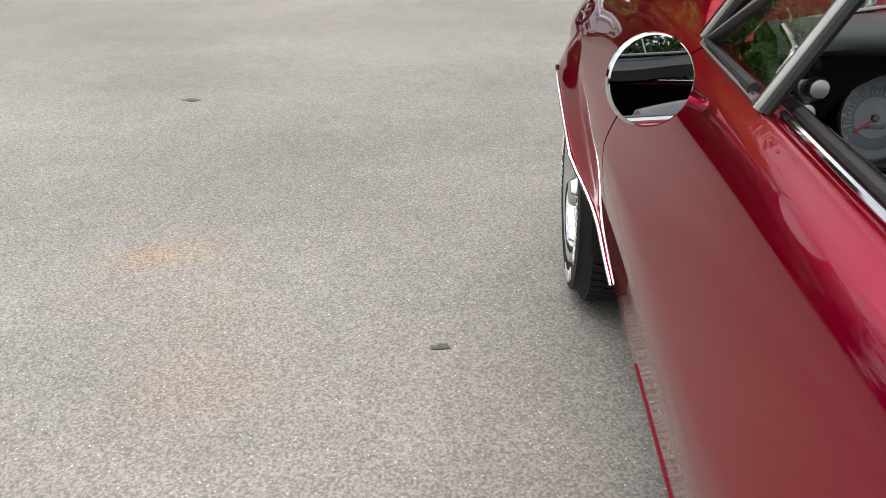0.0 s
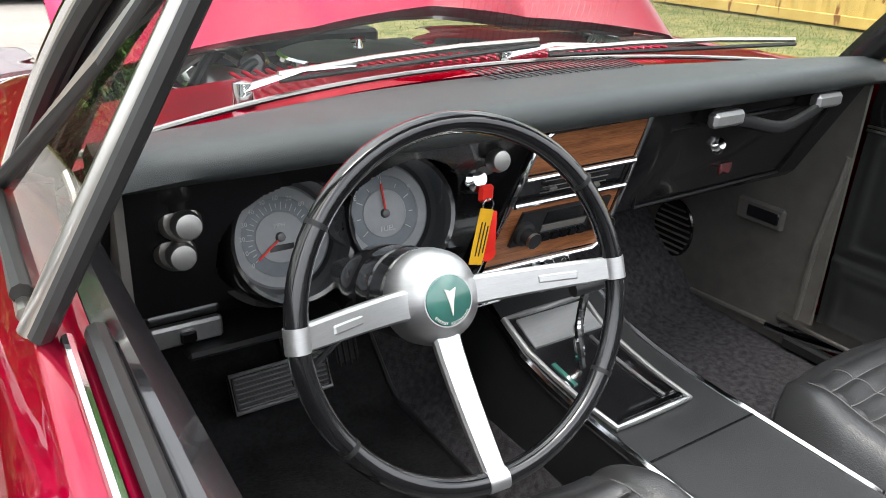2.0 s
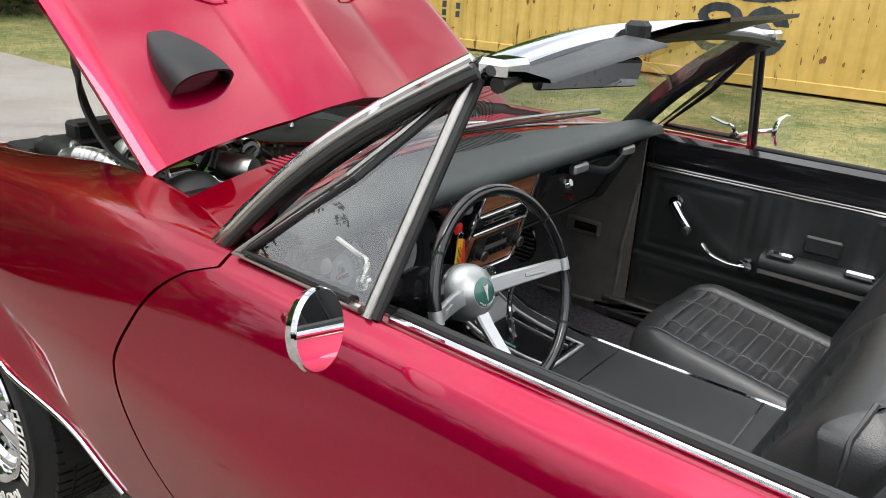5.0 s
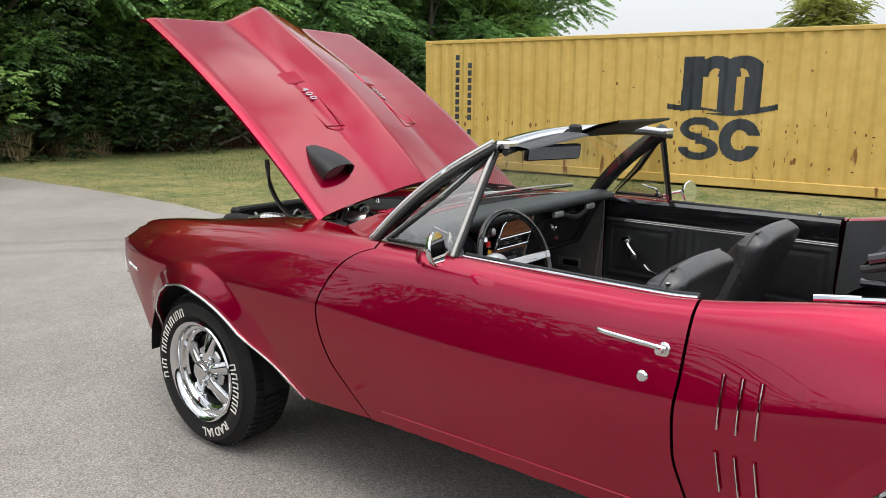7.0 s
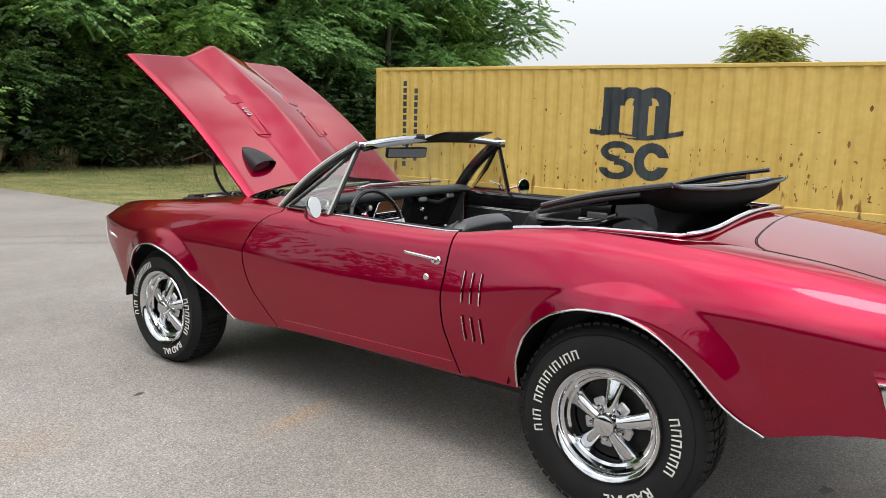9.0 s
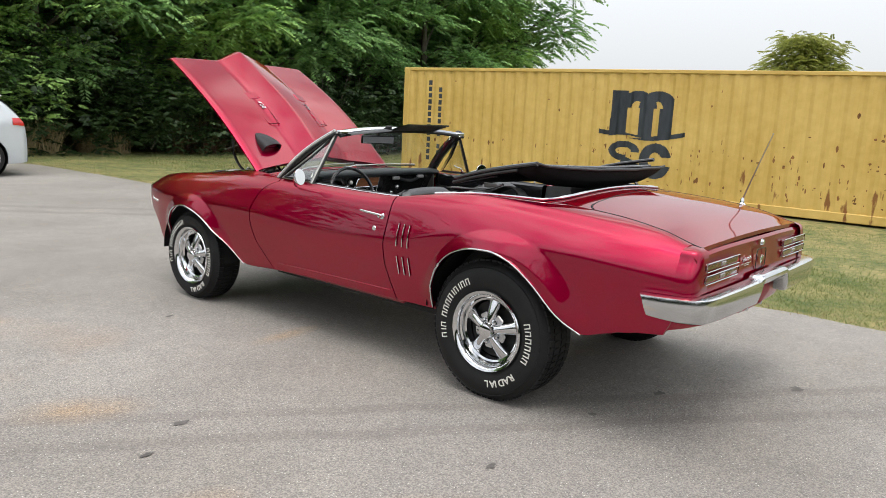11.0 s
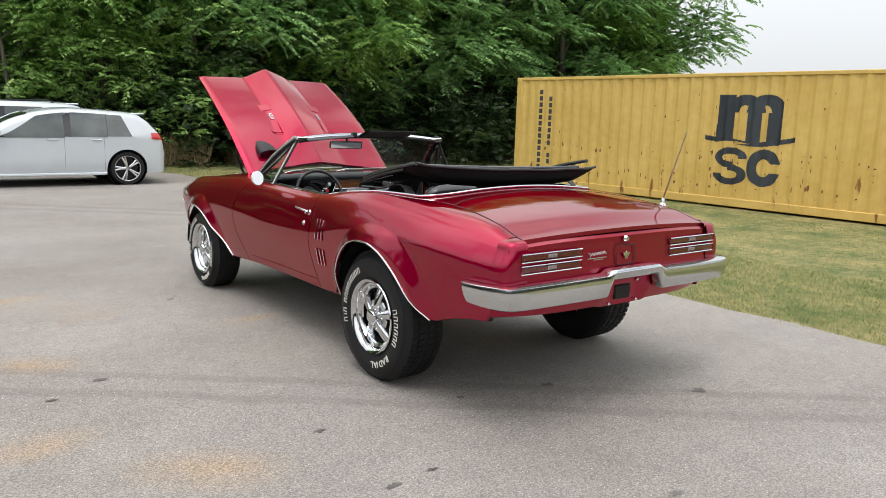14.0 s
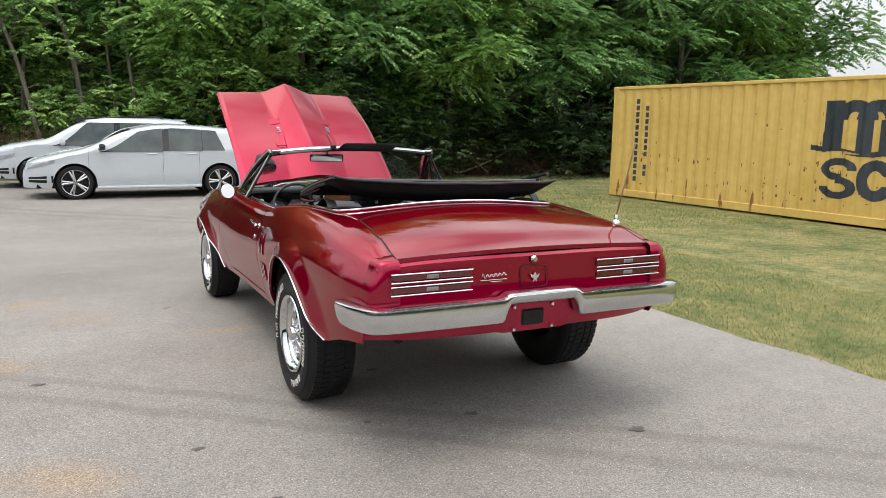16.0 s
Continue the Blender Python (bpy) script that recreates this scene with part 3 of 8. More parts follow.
    # two upright rows of painted characters, drawn as plain bars
    for s, top, gaps, count in ((0.775, 2.185, (), 13), (1.075, 2.025, (8,), 11)):
        for k in range(count):
            if k in gaps:
                continue
            z = top - k * 0.149
            g = Geo()
            for a in span(s, s + 0.08, 5)[:-1]:
                q = [(a, z), (a + 0.02, z), (a + 0.02, z + 0.108), (a, z + 0.108)]
                g.add([(x, -0.010 + corrugation(x - 0.15), y) for x, y in q], [(0, 1, 2, 3)])
            part("painted_bar", g, NAVY, c)
    # dents with scraped rust along the lower third
    rnd = random.Random(5)
    for k in range(290):
        band = rnd.random()
        s = 0.15 + 0.278 * (rnd.randrange(3, 42) + rnd.choice((0.13, 0.13, 0.63))) + rnd.uniform(-0.03, 0.03)
        z = 0.98 + rnd.gauss(0, 0.07) if band < 0.45 else 0.28 + rnd.random() * 0.45 if band < 0.9 else rnd.uniform(1.1, 2.3)
        if s < 4.5 and rnd.random() < 0.55:
            continue
        h, w = 0.014 + 0.05 * rnd.random() ** 2, 0.007 + 0.024 * rnd.random() ** 2
        ring = [(s + w * (0.7 + 0.5 * rnd.random()) * math.cos(a), z + h * (0.6 + 0.6 * rnd.random()) * math.sin(a)) for a in span(0, 2 * math.pi, 9)[:-1]]
        part("rust_scar", Geo().add([(a, -0.0112 + corrugation(a - 0.15), b) for a, b in ring], [tuple(range(8))]), RUST, c)
    return c


shipping_container()

# ---- convertible: body ----
car = thing("convertible_car", "dark red metallic classic convertible with its bonnet raised and top folded", "car")

z_sh = keyed([(2.24, 0.77), (2.11, 0.818), (2.0, 0.842), (1.71, 0.884), (1.27, 0.919), (0.85, 0.948), (0.6, 0.953), (0.15, 0.95), (-0.2, 0.944), (-0.45, 0.946), (-0.6, 0.957), (-0.885, 0.998), (-1.2, 1.025), (-1.55, 1.012), (-1.9, 0.982), (-2.15, 0.946), (-2.3, 0.912), (-2.4, 0.89)])
x_max = keyed([(2.24, 0.72), (2.1, 0.80), (1.9, 0.855), (1.65, 0.89), (1.3, 0.905), (0.7, 0.908), (0.0, 0.908), (-0.55, 0.912), (-1.0, 0.924), (-1.4, 0.928), (-1.8, 0.915), (-2.1, 0.885), (-2.3, 0.845), (-2.42, 0.81)])
x_sh = keyed([(2.24, 0.66), (2.1, 0.70), (1.7, 0.765), (1.2, 0.785), (0.8, 0.80), (0.3, 0.82), (-0.2, 0.828), (-0.6, 0.83), (-0.9, 0.815), (-1.3, 0.795), (-1.8, 0.785), (-2.15, 0.775), (-2.42, 0.77)])
x_in = keyed([(2.24, 0.62), (2.1, 0.64), (1.5, 0.662), (0.9, 0.672), (0.7, 0.70), (0.5, 0.755), (0.2, 0.78), (-0.5, 0.785), (-0.7, 0.778), (-0.95, 0.752), (-1.2, 0.722), (-1.38, 0.692), (-1.5, 0.678), (-1.72, 0.662), (-2.1, 0.695), (-2.42, 0.715)])
z_in = keyed([(2.24, 0.775), (2.0, 0.85), (1.5, 0.905), (0.9, 0.972), (0.6, 0.965), (0.2, 0.958), (-0.5, 0.953), (-0.9, 0.999), (-1.2, 1.024), (-1.5, 1.026), (-1.9, 1.004), (-2.15, 0.968), (-2.3, 0.924), (-2.42, 0.90)])
z_crease = keyed([(2.24, 0.70), (1.7, 0.70), (0.7, 0.71), (0.0, 0.69), (-0.6, 0.71), (-1.2, 0.80), (-1.7, 0.80), (-2.3, 0.76)])
arch_front = keyed([(1.73, 0.36), (1.695, 0.50), (1.66, 0.56), (1.6, 0.625), (1.52, 0.668), (1.42, 0.684), (1.3, 0.663), (1.19, 0.622), (1.0, 0.487), (0.80, 0.34)])
arch_rear = keyed([(-0.955, 0.39), (-0.968, 0.50), (-1.0, 0.61), (-1.06, 0.69), (-1.14, 0.742), (-1.26, 0.777), (-1.37, 0.782), (-1.48, 0.755), (-1.6, 0.68), (-1.78, 0.51), (-1.87, 0.45)])
low_edge = keyed([(2.3, 0.37), (1.73, 0.35), (0.8, 0.345), (0.4, 0.365), (-0.955, 0.39), (-1.87, 0.45), (-2.03, 0.495), (-2.2, 0.525), (-2.4, 0.535)])
gap_front = keyed([(0.36, 0.46), (0.45, 0.545), (0.55, 0.625), (0.65, 0.655), (0.73, 0.662), (0.82, 0.63), (0.87, 0.595), (0.92, 0.53), (0.945, 0.47), (0.99, 0.44)])
gap_rear = keyed([(0.36, -0.68), (0.41, -0.66), (0.5, -0.625), (0.6, -0.597), (0.7, -0.594), (0.8, -0.6), (0.95, -0.603), (1.0, -0.604)])
nose_edge = keyed([(0.33, 1.95), (0.45, 1.985), (0.55, 2.06), (0.65, 2.19), (0.70, 2.245), (0.745, 2.235), (0.80, 2.14), (0.86, 2.06)])
tail_edge = keyed([(0.45, -2.19), (0.53, -2.25), (0.62, -2.285), (0.74, -2.29), (0.80, -2.29), (0.88, -2.29), (0.95, -2.29), (1.0, -2.29)])


def low_z(y):
    if 0.80 < y < 1.73:
        return max(arch_front(y), low_edge(y))
    if -1.87 < y < -0.955:
        return max(arch_rear(y), low_edge(y))
    return low_edge(y)


def side_section(y):
    """Half section at y, from under the sill over the shoulder to the inner edge: (x, z) points."""
    zs, xm, xs, zc = z_sh(y), x_max(y), x_sh(y), z_crease(y)
    ctl = [(xm - 0.085, 0.28), (xm - 0.058, 0.36), (xm - 0.026, 0.52), (xm - 0.004, zc - 0.06), (xm, zc), (xm - 0.008, zc + 0.05), (lerp(xm, xs, 0.52), lerp(zc, zs, 0.72)), (xs + 0.012, zs - 0.014), (xs - 0.012, zs + 0.002), (x_in(y), z_in(y))]
    return [(p[0], p[1]) for p in smooth_path([(a, b, 0) for a, b in ctl], 7)]


section_cache = {}


def body_x(y, z):
    """Half width of the body side at (y, z), below the shoulder."""
    k = round(y, 3)
    if k not in section_cache:
        s = side_section(k)
        top = max(range(len(s)), key=lambda i: s[i][1] if i < len(s) - 7 else -1)
        section_cache[k] = (np.array([p[1] for p in s[: top + 1]]), np.array([p[0] for p in s[: top + 1]]))
    zz, xx = section_cache[k]
    x = float(np.interp(z, zz, xx))
    # flared brow over each wheel arch
    for cy, cz, r, wide in ((1.385, 0.272, 0.412, 0.085), (-1.395, 0.342, 0.438, 0.10)):
        d = math.hypot(y - cy, z - cz) - r
        if d < wide:
            x += 0.038 * (1 - max(d, 0.0) / wide) ** 1.1 * min(max((z - 0.40) / 0.14, 0.0), 1.0)
    return x


def side_panel(y_a, y_b, us, side, rows=40, top=True):
    """Outer skin between two edge curves y_a(z) and y_b(z); the low edge follows the arches."""
    out = []
    for u in us:
        ymid = lerp(y_a(0.95), y_b(0.95), u)
        zt = z_sh(ymid) - 0.016
        zz = zt
        while zz > 0.33:
            y = lerp(y_a(zz), y_b(zz), u)
            if zz <= low_z(y):
                break
            zz -= 0.004
        col = []
        for k in range(rows):
            z = lerp(zz, zt, k / (rows - 1))
            y = lerp(y_a(z), y_b(z), u)
            col.append((side * body_x(y, min(z, z_sh(y) - 0.016)), y, min(z, z_sh(y) - 0.012)))
        if top:
            s = side_section(round(ymid, 3))
            xs = [p for p in s if p[1] > zt - 0.001 or p is s[-1]]
            tail = smooth_path([(x_sh(ymid) + 0.010, z_sh(ymid) - 0.012, 0), (x_sh(ymid) - 0.012, z_sh(ymid) + 0.003, 0), (lerp(x_sh(ymid), x_in(ymid), 0.5), lerp(z_sh(ymid), z_in(ymid), 0.55) + 0.004, 0), (x_in(ymid), z_in(ymid), 0)], 4)
            for p in tail[1:]:
                col.append((side * p[0], ymid, p[1]))
        out.append(col)
    return out


def skin(rows, side):
    """A skin with a turned-in edge, 12 mm deep."""
    g = Geo()
    return g.solid(rows, lambda p: Vector((-side * 0.011, 0, -0.004)), flip=side > 0)


fender_us = sorted(set(span(0, 1, 64) + span(0.28, 0.36, 12)))
quarter_us = sorted(set(span(0, 1, 72) + span(0.185, 0.24, 14)))


def arch_trim(keys, lo, hi, side, n=44):
    pts = []
    for i in range(n):
        t = i / (n - 1)
        y = lerp(lo, hi, 0.5 - 0.5 * math.cos(math.pi * t))
        z = keys(y)
        pts.append((side * (body_x(y, z) + 0.004), y, z - 0.002))
    return Geo().tube(pts, 0.005, 8)


for side, word in ((-1, "left"), (1, "right")):
    rows = side_panel(lambda z: nose_edge(z), lambda z: gap_front(z) + 0.004, fender_us, side)
    f = part("front_fender", skin(rows, side), RED, car, sharp=50)
    part("wheel_arch_trim", arch_trim(arch_front, 0.80, 1.728, side), CHROME, f, "thin bright wheel arch trim")
    g = Geo()
    pts = [(2.02 - 0.12 * k / 60, 0.668 - 0.012 * k / 60 + 0.010 * math.sin(k * 0.62) * (1.3 if k < 9 else 0.7)) for k in range(61)]
    g.tube([(side * (body_x(y, z) + 0.004), y, z) for y, z in pts], 0.0026, 6)
    part("script_badge", g, CHROME, f, "small chrome script")
    part("nose_trim", Geo().tube([(side * (body_x(nose_edge(z) - 0.006, z) + 0.003), nose_edge(z) - 0.004, z) for z in span(0.60, 0.745, 14)], 0.0035, 8), STAINLESS, f, "bright front edge trim")
    rows = side_panel(lambda z: gap_rear(z) - 0.004, lambda z: tail_edge(z), quarter_us, side)
    q = part("quarter_panel", skin(rows, side), RED, car, sharp=50)
    part("wheel_arch_trim", arch_trim(arch_rear, -1.87, -0.956, side), CHROME, q, "thin bright wheel arch trim")
    for k in range(3):
        for zt, zb, dy in ((0.826, 0.70, 0.0), (0.642, 0.542, 0.012)):
            pts = []
            for t in span(0, 1, 7):
                y = -0.70 - 0.043 * k - dy * t
                z = lerp(zt, zb, t)
                pts.append((side * (body_x(y, z) + 0.003), y, z))
            lv = part("louvre", Geo().tube(pts, 0.0045, 8), RED, q, "pressed louvre with bright edge")
            part("louvre_edge", Geo().tube([(x + side * 0.004, y - 0.003, z) for x, y, z in pts], 0.0024, 6), CHROME, lv)
    g = Geo()
    cols = []
    for y in span(0.80, -0.955, 26):
        lo = low_edge(y)
        cols.append([(side * (body_x(y, 0.40) - 0.012), y, lo + 0.03), (side * (body_x(y, 0.36) - 0.002), y, lo + 0.012), (side * (body_x(y, 0.36) - 0.02), y, lo - 0.012), (side * 0.74, y, lo - 0.03)])
    part("rocker_panel", Geo().solid(cols, (-side * 0.008, 0, 0.003), flip=side < 0), RED, car)

# bonnet: hinged at its back edge, raised
HOOD_W = keyed([(0, 0.668), (0.5, 0.665), (1, 0.645)])


def hood_point(u, v):
    """u: -1 to 1 across; v: 0 at the hinge to 1 at the nose. Curved shell in the raised position."""
    x = u * HOOD_W(v)
    back = -0.085 * (1 - v) ** 4 * (1 - u * u)
    y0, z0, y1, z1 = 0.897, 0.975, 2.076, 1.780
    ty, tz = (y1 - y0), (z1 - z0)
    ln = math.hypot(ty, tz)
    ty, tz = ty / ln, tz / ln
    ny, nz = -tz, ty
    bow = 0.048 * math.sin(math.pi * v) + 0.014 * (1 - u * u)
    ridge = max(0.0, 1 - abs(u) / 0.36)
    bow += (0.028 + 0.035 * v) * (ridge ** 0.8 if abs(u) > 0.05 else ridge ** 0.8)
    point = 0.075 * max(0.0, 1 - abs(u) / 0.30) * v ** 4
    edge = -0.012 * max(0.0, (abs(u) - 0.94) / 0.06) ** 2 - 0.024 * max(0.0, (v - 0.965) / 0.035) ** 1.6
    s = ln * v - back + point
    return (x, y0 + ty * s + ny * (bow + edge), z0 + tz * s + nz * (bow + edge))


us = span(-1, 1, 61)
rows = [[hood_point(u, v) for u in us] for v in span(0, 0.96, 32) + span(0.966, 1, 8)]
g = Geo().solid(rows, (0, 0.006, -0.009), flip=False)
hood = part("bonnet", g, RED, car, "raised dark red bonnet with a centre ridge", sharp=50)
g = Geo()
for pts in ([hood_point(u, 0.05) for u in span(-0.9, 0.9, 12)], [hood_point(u, 0.93) for u in span(-0.9, 0.9, 12)], [hood_point(-0.85, v) for v in span(0.05, 0.93, 12)], [hood_point(0.85, v) for v in span(0.05, 0.93, 12)], [hood_point(0.5, v) for v in span(0.05, 0.93, 12)], [hood_point(-0.5, v) for v in span(0.05, 0.93, 12)]):
    g.tube([(x, y + 0.03, z - 0.04) for x, y, z in pts], 0.03, 8)
part("bonnet_frame", g, RED_JAMB, hood, "red pressed inner frame")


def hood_frame(u, v):
    """A local frame on the bonnet: x across, y towards the nose, z out of it."""
    p = Vector(hood_point(u, v))
    du = (Vector(hood_point(u + 0.02, v)) - Vector(hood_point(u - 0.02, v))).normalized()
    dv = (Vector(hood_point(u, v + 0.02)) - Vector(hood_point(u, v - 0.02))).normalized()
    n = du.cross(dv).normalized()
    dv = n.cross(du)
    return Matrix.Translation(p) @ Matrix((du, dv, n)).transposed().to_4x4()


# bonnet tachometer housing on the driver's side
g = Geo()
rows = []
for t in span(0, 1, 12):
    w, h = lerp(0.068, 0.022, t ** 2.4), lerp(0.058, 0.004, t ** 1.7)
    rows.append([(w * math.cos(a) * (1.0 if abs(math.cos(a)) < 0.9 else 1.0), lerp(-0.075, 0.13, t), h * max(math.sin(a), 0.0) ** 0.5 - 0.004) for a in span(0, math.pi, 25)])
g.solid(rows, lambda p: Vector((-p[0] * 0.08, 0, -0.005)))
tach = part("bonnet_tachometer", g, BLACK_PLASTIC, hood, "black plastic bonnet tachometer hood", at=hood_frame(-0.665, 0.166) @ Matrix.Diagonal((1.22, 0.9, 1.2, 1)))
g = Geo().add([(0.060 * math.cos(a), -0.052, 0.049 * max(math.sin(a), 0) ** 0.5) for a in span(0, math.pi, 15)], [tuple(range(15))])
part("tachometer_dial", g, BLACK_GLOSS, tach)
# two sunken inlets with number badges
for s in (-1, 1):
    m = hood_frame(s * 0.36, 0.545)
    g = Geo()
    outline = [(-0.05, -0.30), (0.03, -0.32), (0.055, 0.10), (-0.075, 0.10)]
    outline = [(x if s < 0 else -x, y) for x, y in outline]
    g.tube([(x, y, 0.001) for x, y in outline] + [(outline[0][0], outline[0][1], 0.001)], 0.0035, 6)
    g.box((-0.01 if s < 0 else 0.01, 0.055, 0.002), (0.125, 0.09, 0.012), 0.005)
    sc = part("bonnet_inlet", g, RED, hood, at=m)
    txt = bpy.data.curves.new("number_text", "FONT")
    txt.body, txt.size, txt.extrude, txt.align_x, txt.align_y, txt.space_character = "400", 0.05, 0.003, "CENTER", "CENTER", 1.3
    tob = bpy.data.objects.new("number_text", txt)
    scene.collection.objects.link(tob)
    dg = bpy.context.evaluated_depsgraph_get()
    nm = bpy.data.meshes.new_from_object(tob.evaluated_get(dg))
    bpy.data.objects.remove(tob)
    nm.materials.clear()
    nm.materials.append(CHROME)
    part("number_badge", nm, CHROME, sc, "chrome number badge", at=pose(-0.01 * s, -0.075, 0.004, 0, 0, 90 * s if s < 0 else 90))
    pts = smooth_path([(s * 0.60, 0.98, 0.93), (s * 0.60, 1.16, 0.955), (s * 0.61, 1.25, 1.05), (s * 0.62, 1.26, 1.17)], 6)
    hinge = part("bonnet_hinge", Geo().tube(pts, 0.013, 8, flat=0.5), ENGINE_BLACK, hood, "black sprung bonnet hinge")
    part("hinge_spring", Geo().tube([(s * 0.575, 1.0 + 0.03 * math.sin(a) + 0.006 * a * 0.3, 0.93 + 0.03 * math.cos(a) + 0.0) for a in span(0, 40, 160)], 0.004, 5), ENGINE_METAL, hinge)

# cowl with pressed louvres, between the bonnet and the windscreen
base_y = lambda x: 0.69 - 0.20 * (abs(x) / 0.74) ** 2.2
base_z = lambda x: 0.985 - 0.02 * (abs(x) / 0.74) ** 2
rows = []
for x in span(-0.73, 0.73, 49):
    yb = 0.865 - 0.15 * (x / 0.73) ** 2
    rows.append([(x, lerp(base_y(x) + 0.006, yb, t), lerp(base_z(x) - 0.010, 0.968 + 0.012 * (1 - (x / 0.73) ** 2), t)) for t in span(0, 1, 7)])
cowl = part("cowl", Geo().solid(rows, (0, 0, -0.02)), RED, car)
for k in range(46):
    x = -0.45 + k * 0.02
    yb = lerp(base_y(x), 0.865, 0.6)
    part("cowl_louvre", Geo().box((x, yb, 0.986), (0.007, 0.07, 0.006), 0.002), RED, cowl)

# boot lid, deck panel, tail panel
def well_y(t):
    """Back edge of the folded top's well, at the fraction t of its half width."""
    return -1.56 + 0.085 * abs(t) ** 9


def deck(x, y):
    """Height of the crowned rear deck."""
    w = x_in(y)
    return z_in(y) + (0.022 + 0.022 * min(max((y + 2.3) / 0.7, 0.0), 1.0)) * max(0.0, 1 - (x / w) ** 2)


LID_Y = -1.715
rows = []
for t in span(0, 1, 41):
    x = lerp(-1, 1, t)
    rows.append([(x * x_in(y) * 0.988, y, deck(x * x_in(y) * 0.988, y)) for y in [lerp(LID_Y - 0.004 + 0.035 * (1 - abs(x) ** 2) - 0.05 * abs(x) ** 14, -2.335 - 0.012 * (1 - x * x), s) for s in span(0, 1, 20)]])
lid = part("boot_lid", Geo().solid(rows, (0, 0, -0.02), flip=True), RED, car, sharp=50)
rows = []
for t in span(-1, 1, 49):
    ya, yb = well_y(t), LID_Y + 0.004 + 0.035 * (1 - abs(t) ** 2) - 0.05 * abs(t) ** 14
    rows.append([(t * x_in(y), y, deck(t * x_in(y), y)) for y in span(ya, yb, 10)])
seam = [(t * x_in(y) * 0.994, y, deck(t * x_in(y) * 0.994, y) - 0.001) for t, y in [(-1, y) for y in span(-2.33, LID_Y - 0.06, 20)] + [(t, LID_Y + 0.035 * (1 - t * t) - 0.05 * abs(t) ** 14) for t in span(-0.995, 0.995, 60)] + [(1, y) for y in span(LID_Y - 0.06, -2.33, 20)]]
part("lid_gap", Geo().tube(seam, 0.0028, 6), BLACK_PLASTIC, lid, "dark shut line")
part("deck_panel", Geo().solid(rows, (0, 0, -0.02), flip=True), RED, car)
rows = []
for x in span(-0.80, 0.80, 33):
    zt = 0.912 - 0.022 * (abs(x) / 0.8) ** 4
    rows.append([(x, -2.338 - 0.012 * (1 - (x / 0.8) ** 2), zt - 0.004), (x, -2.352 - 0.014 * (1 - (x / 0.8) ** 2), zt - 0.016), (x, -2.352 - 0.014 * (1 - (x / 0.8) ** 2), 0.87), (x, -2.362 - 0.014 * (1 - (x / 0.8) ** 2), 0.76), (x, -2.37 - 0.014 * (1 - (x / 0.8) ** 2), 0.70)])
tail = part("tail_panel", Geo().solid(rows, (0, 0.015, 0), flip=True), RED, car)
for side in (-1, 1):
    xc = side * 0.548
    for zc in (0.838, 0.782):
        tl = part("tail_lamp", Geo().box((xc, -2.372, zc), (0.392, 0.02, 0.034), 0.006), LAMP_RED, tail, "dark red slotted tail lamp")
        part("lamp_bezel", Geo().tube([(xc - 0.20, -2.384, zc - 0.019), (xc + 0.20, -2.384, zc - 0.019), (xc + 0.20, -2.384, zc + 0.019), (xc - 0.20, -2.384, zc + 0.019)], 0.0030, 6, closed=True), CHROME, tl)
        part("reverse_lens", Geo().box((xc, -2.380, zc), (0.06, 0.012, 0.020), 0.004), LAMP_GREY, tl)
g = Geo().lathe([(0.0, 0.012), (0.011, 0.012), (0.014, 0.006), (0.018, 0.0)], seg=20)
part("boot_lock", g, CHROME, tail, at=pose(-0.016, -2.376, 0.882, 90))
g = Geo()
sq = [(0.072 * math.copysign(abs(math.cos(a)) ** 0.35, math.cos(a)), 0.052 * math.copysign(abs(math.sin(a)) ** 0.35, math.sin(a))) for a in span(0, 2 * math.pi, 41)[:-1]]
g.tube([(x, y, 0.0) for x, y in sq], 0.0022, 6, closed=True)
flap = part("fuel_flap", g, BLACK_PLASTIC, tail, at=pose(-0.014, -2.381, 0.80, 90))
g = Geo()
for pts in ([(0, 0.028), (0.012, 0.008), (0.034, 0.018), (0.024, -0.006), (0.01, -0.012), (0.014, -0.032), (0, -0.022), (-0.014, -0.032), (-0.01, -0.012), (-0.024, -0.006), (-0.034, 0.018), (-0.012, 0.008)],):
    g.prism(pts, 0.005, None, 0.0015)
part("flap_badge", g, CHROME, flap, "small bright spread-wing badge", at=pose(0, 0, 0.002) @ Matrix.Scale(0.8, 4))
g = Geo().tube([(-0.30 + 0.13 * k / 60, -2.382, 0.818 + 0.010 * math.sin(k * 0.62) * (1.3 if k < 9 else 0.7) + 0.006 * k / 60) for k in range(61)], 0.0022, 6)
g.box((-0.235, -2.381, 0.799), (0.14, 0.004, 0.004), 0.001).box((-0.225, -2.381, 0.790), (0.06, 0.004, 0.004), 0.001)
part("script_badge", g, CHROME, tail, "small chrome script")

# lower rear apron with the number plate recess
rows = []
for x in span(-0.82, 0.82, 41):
    k = (abs(x) / 0.82)
    yy = -2.385 + 0.12 * k ** 4
    dip = 0.022 if abs(x) < 0.16 else 0.0
    rows.append([(x, yy + 0.01, 0.72), (x, yy + dip, 0.66), (x, yy + dip, 0.60), (x, yy + 0.03, 0.54 - (0.008 if abs(x) < 0.2 else 0)), (x, yy + 0.12, 0.515)])
apron = part("rear_apron", Geo().solid(rows, (0, 0.012, 0), flip=True), RED, car)
part("plate_recess", Geo().box((-0.005, -2.362, 0.60), (0.125, 0.02, 0.078), 0.008), ENGINE_BLACK, apron)
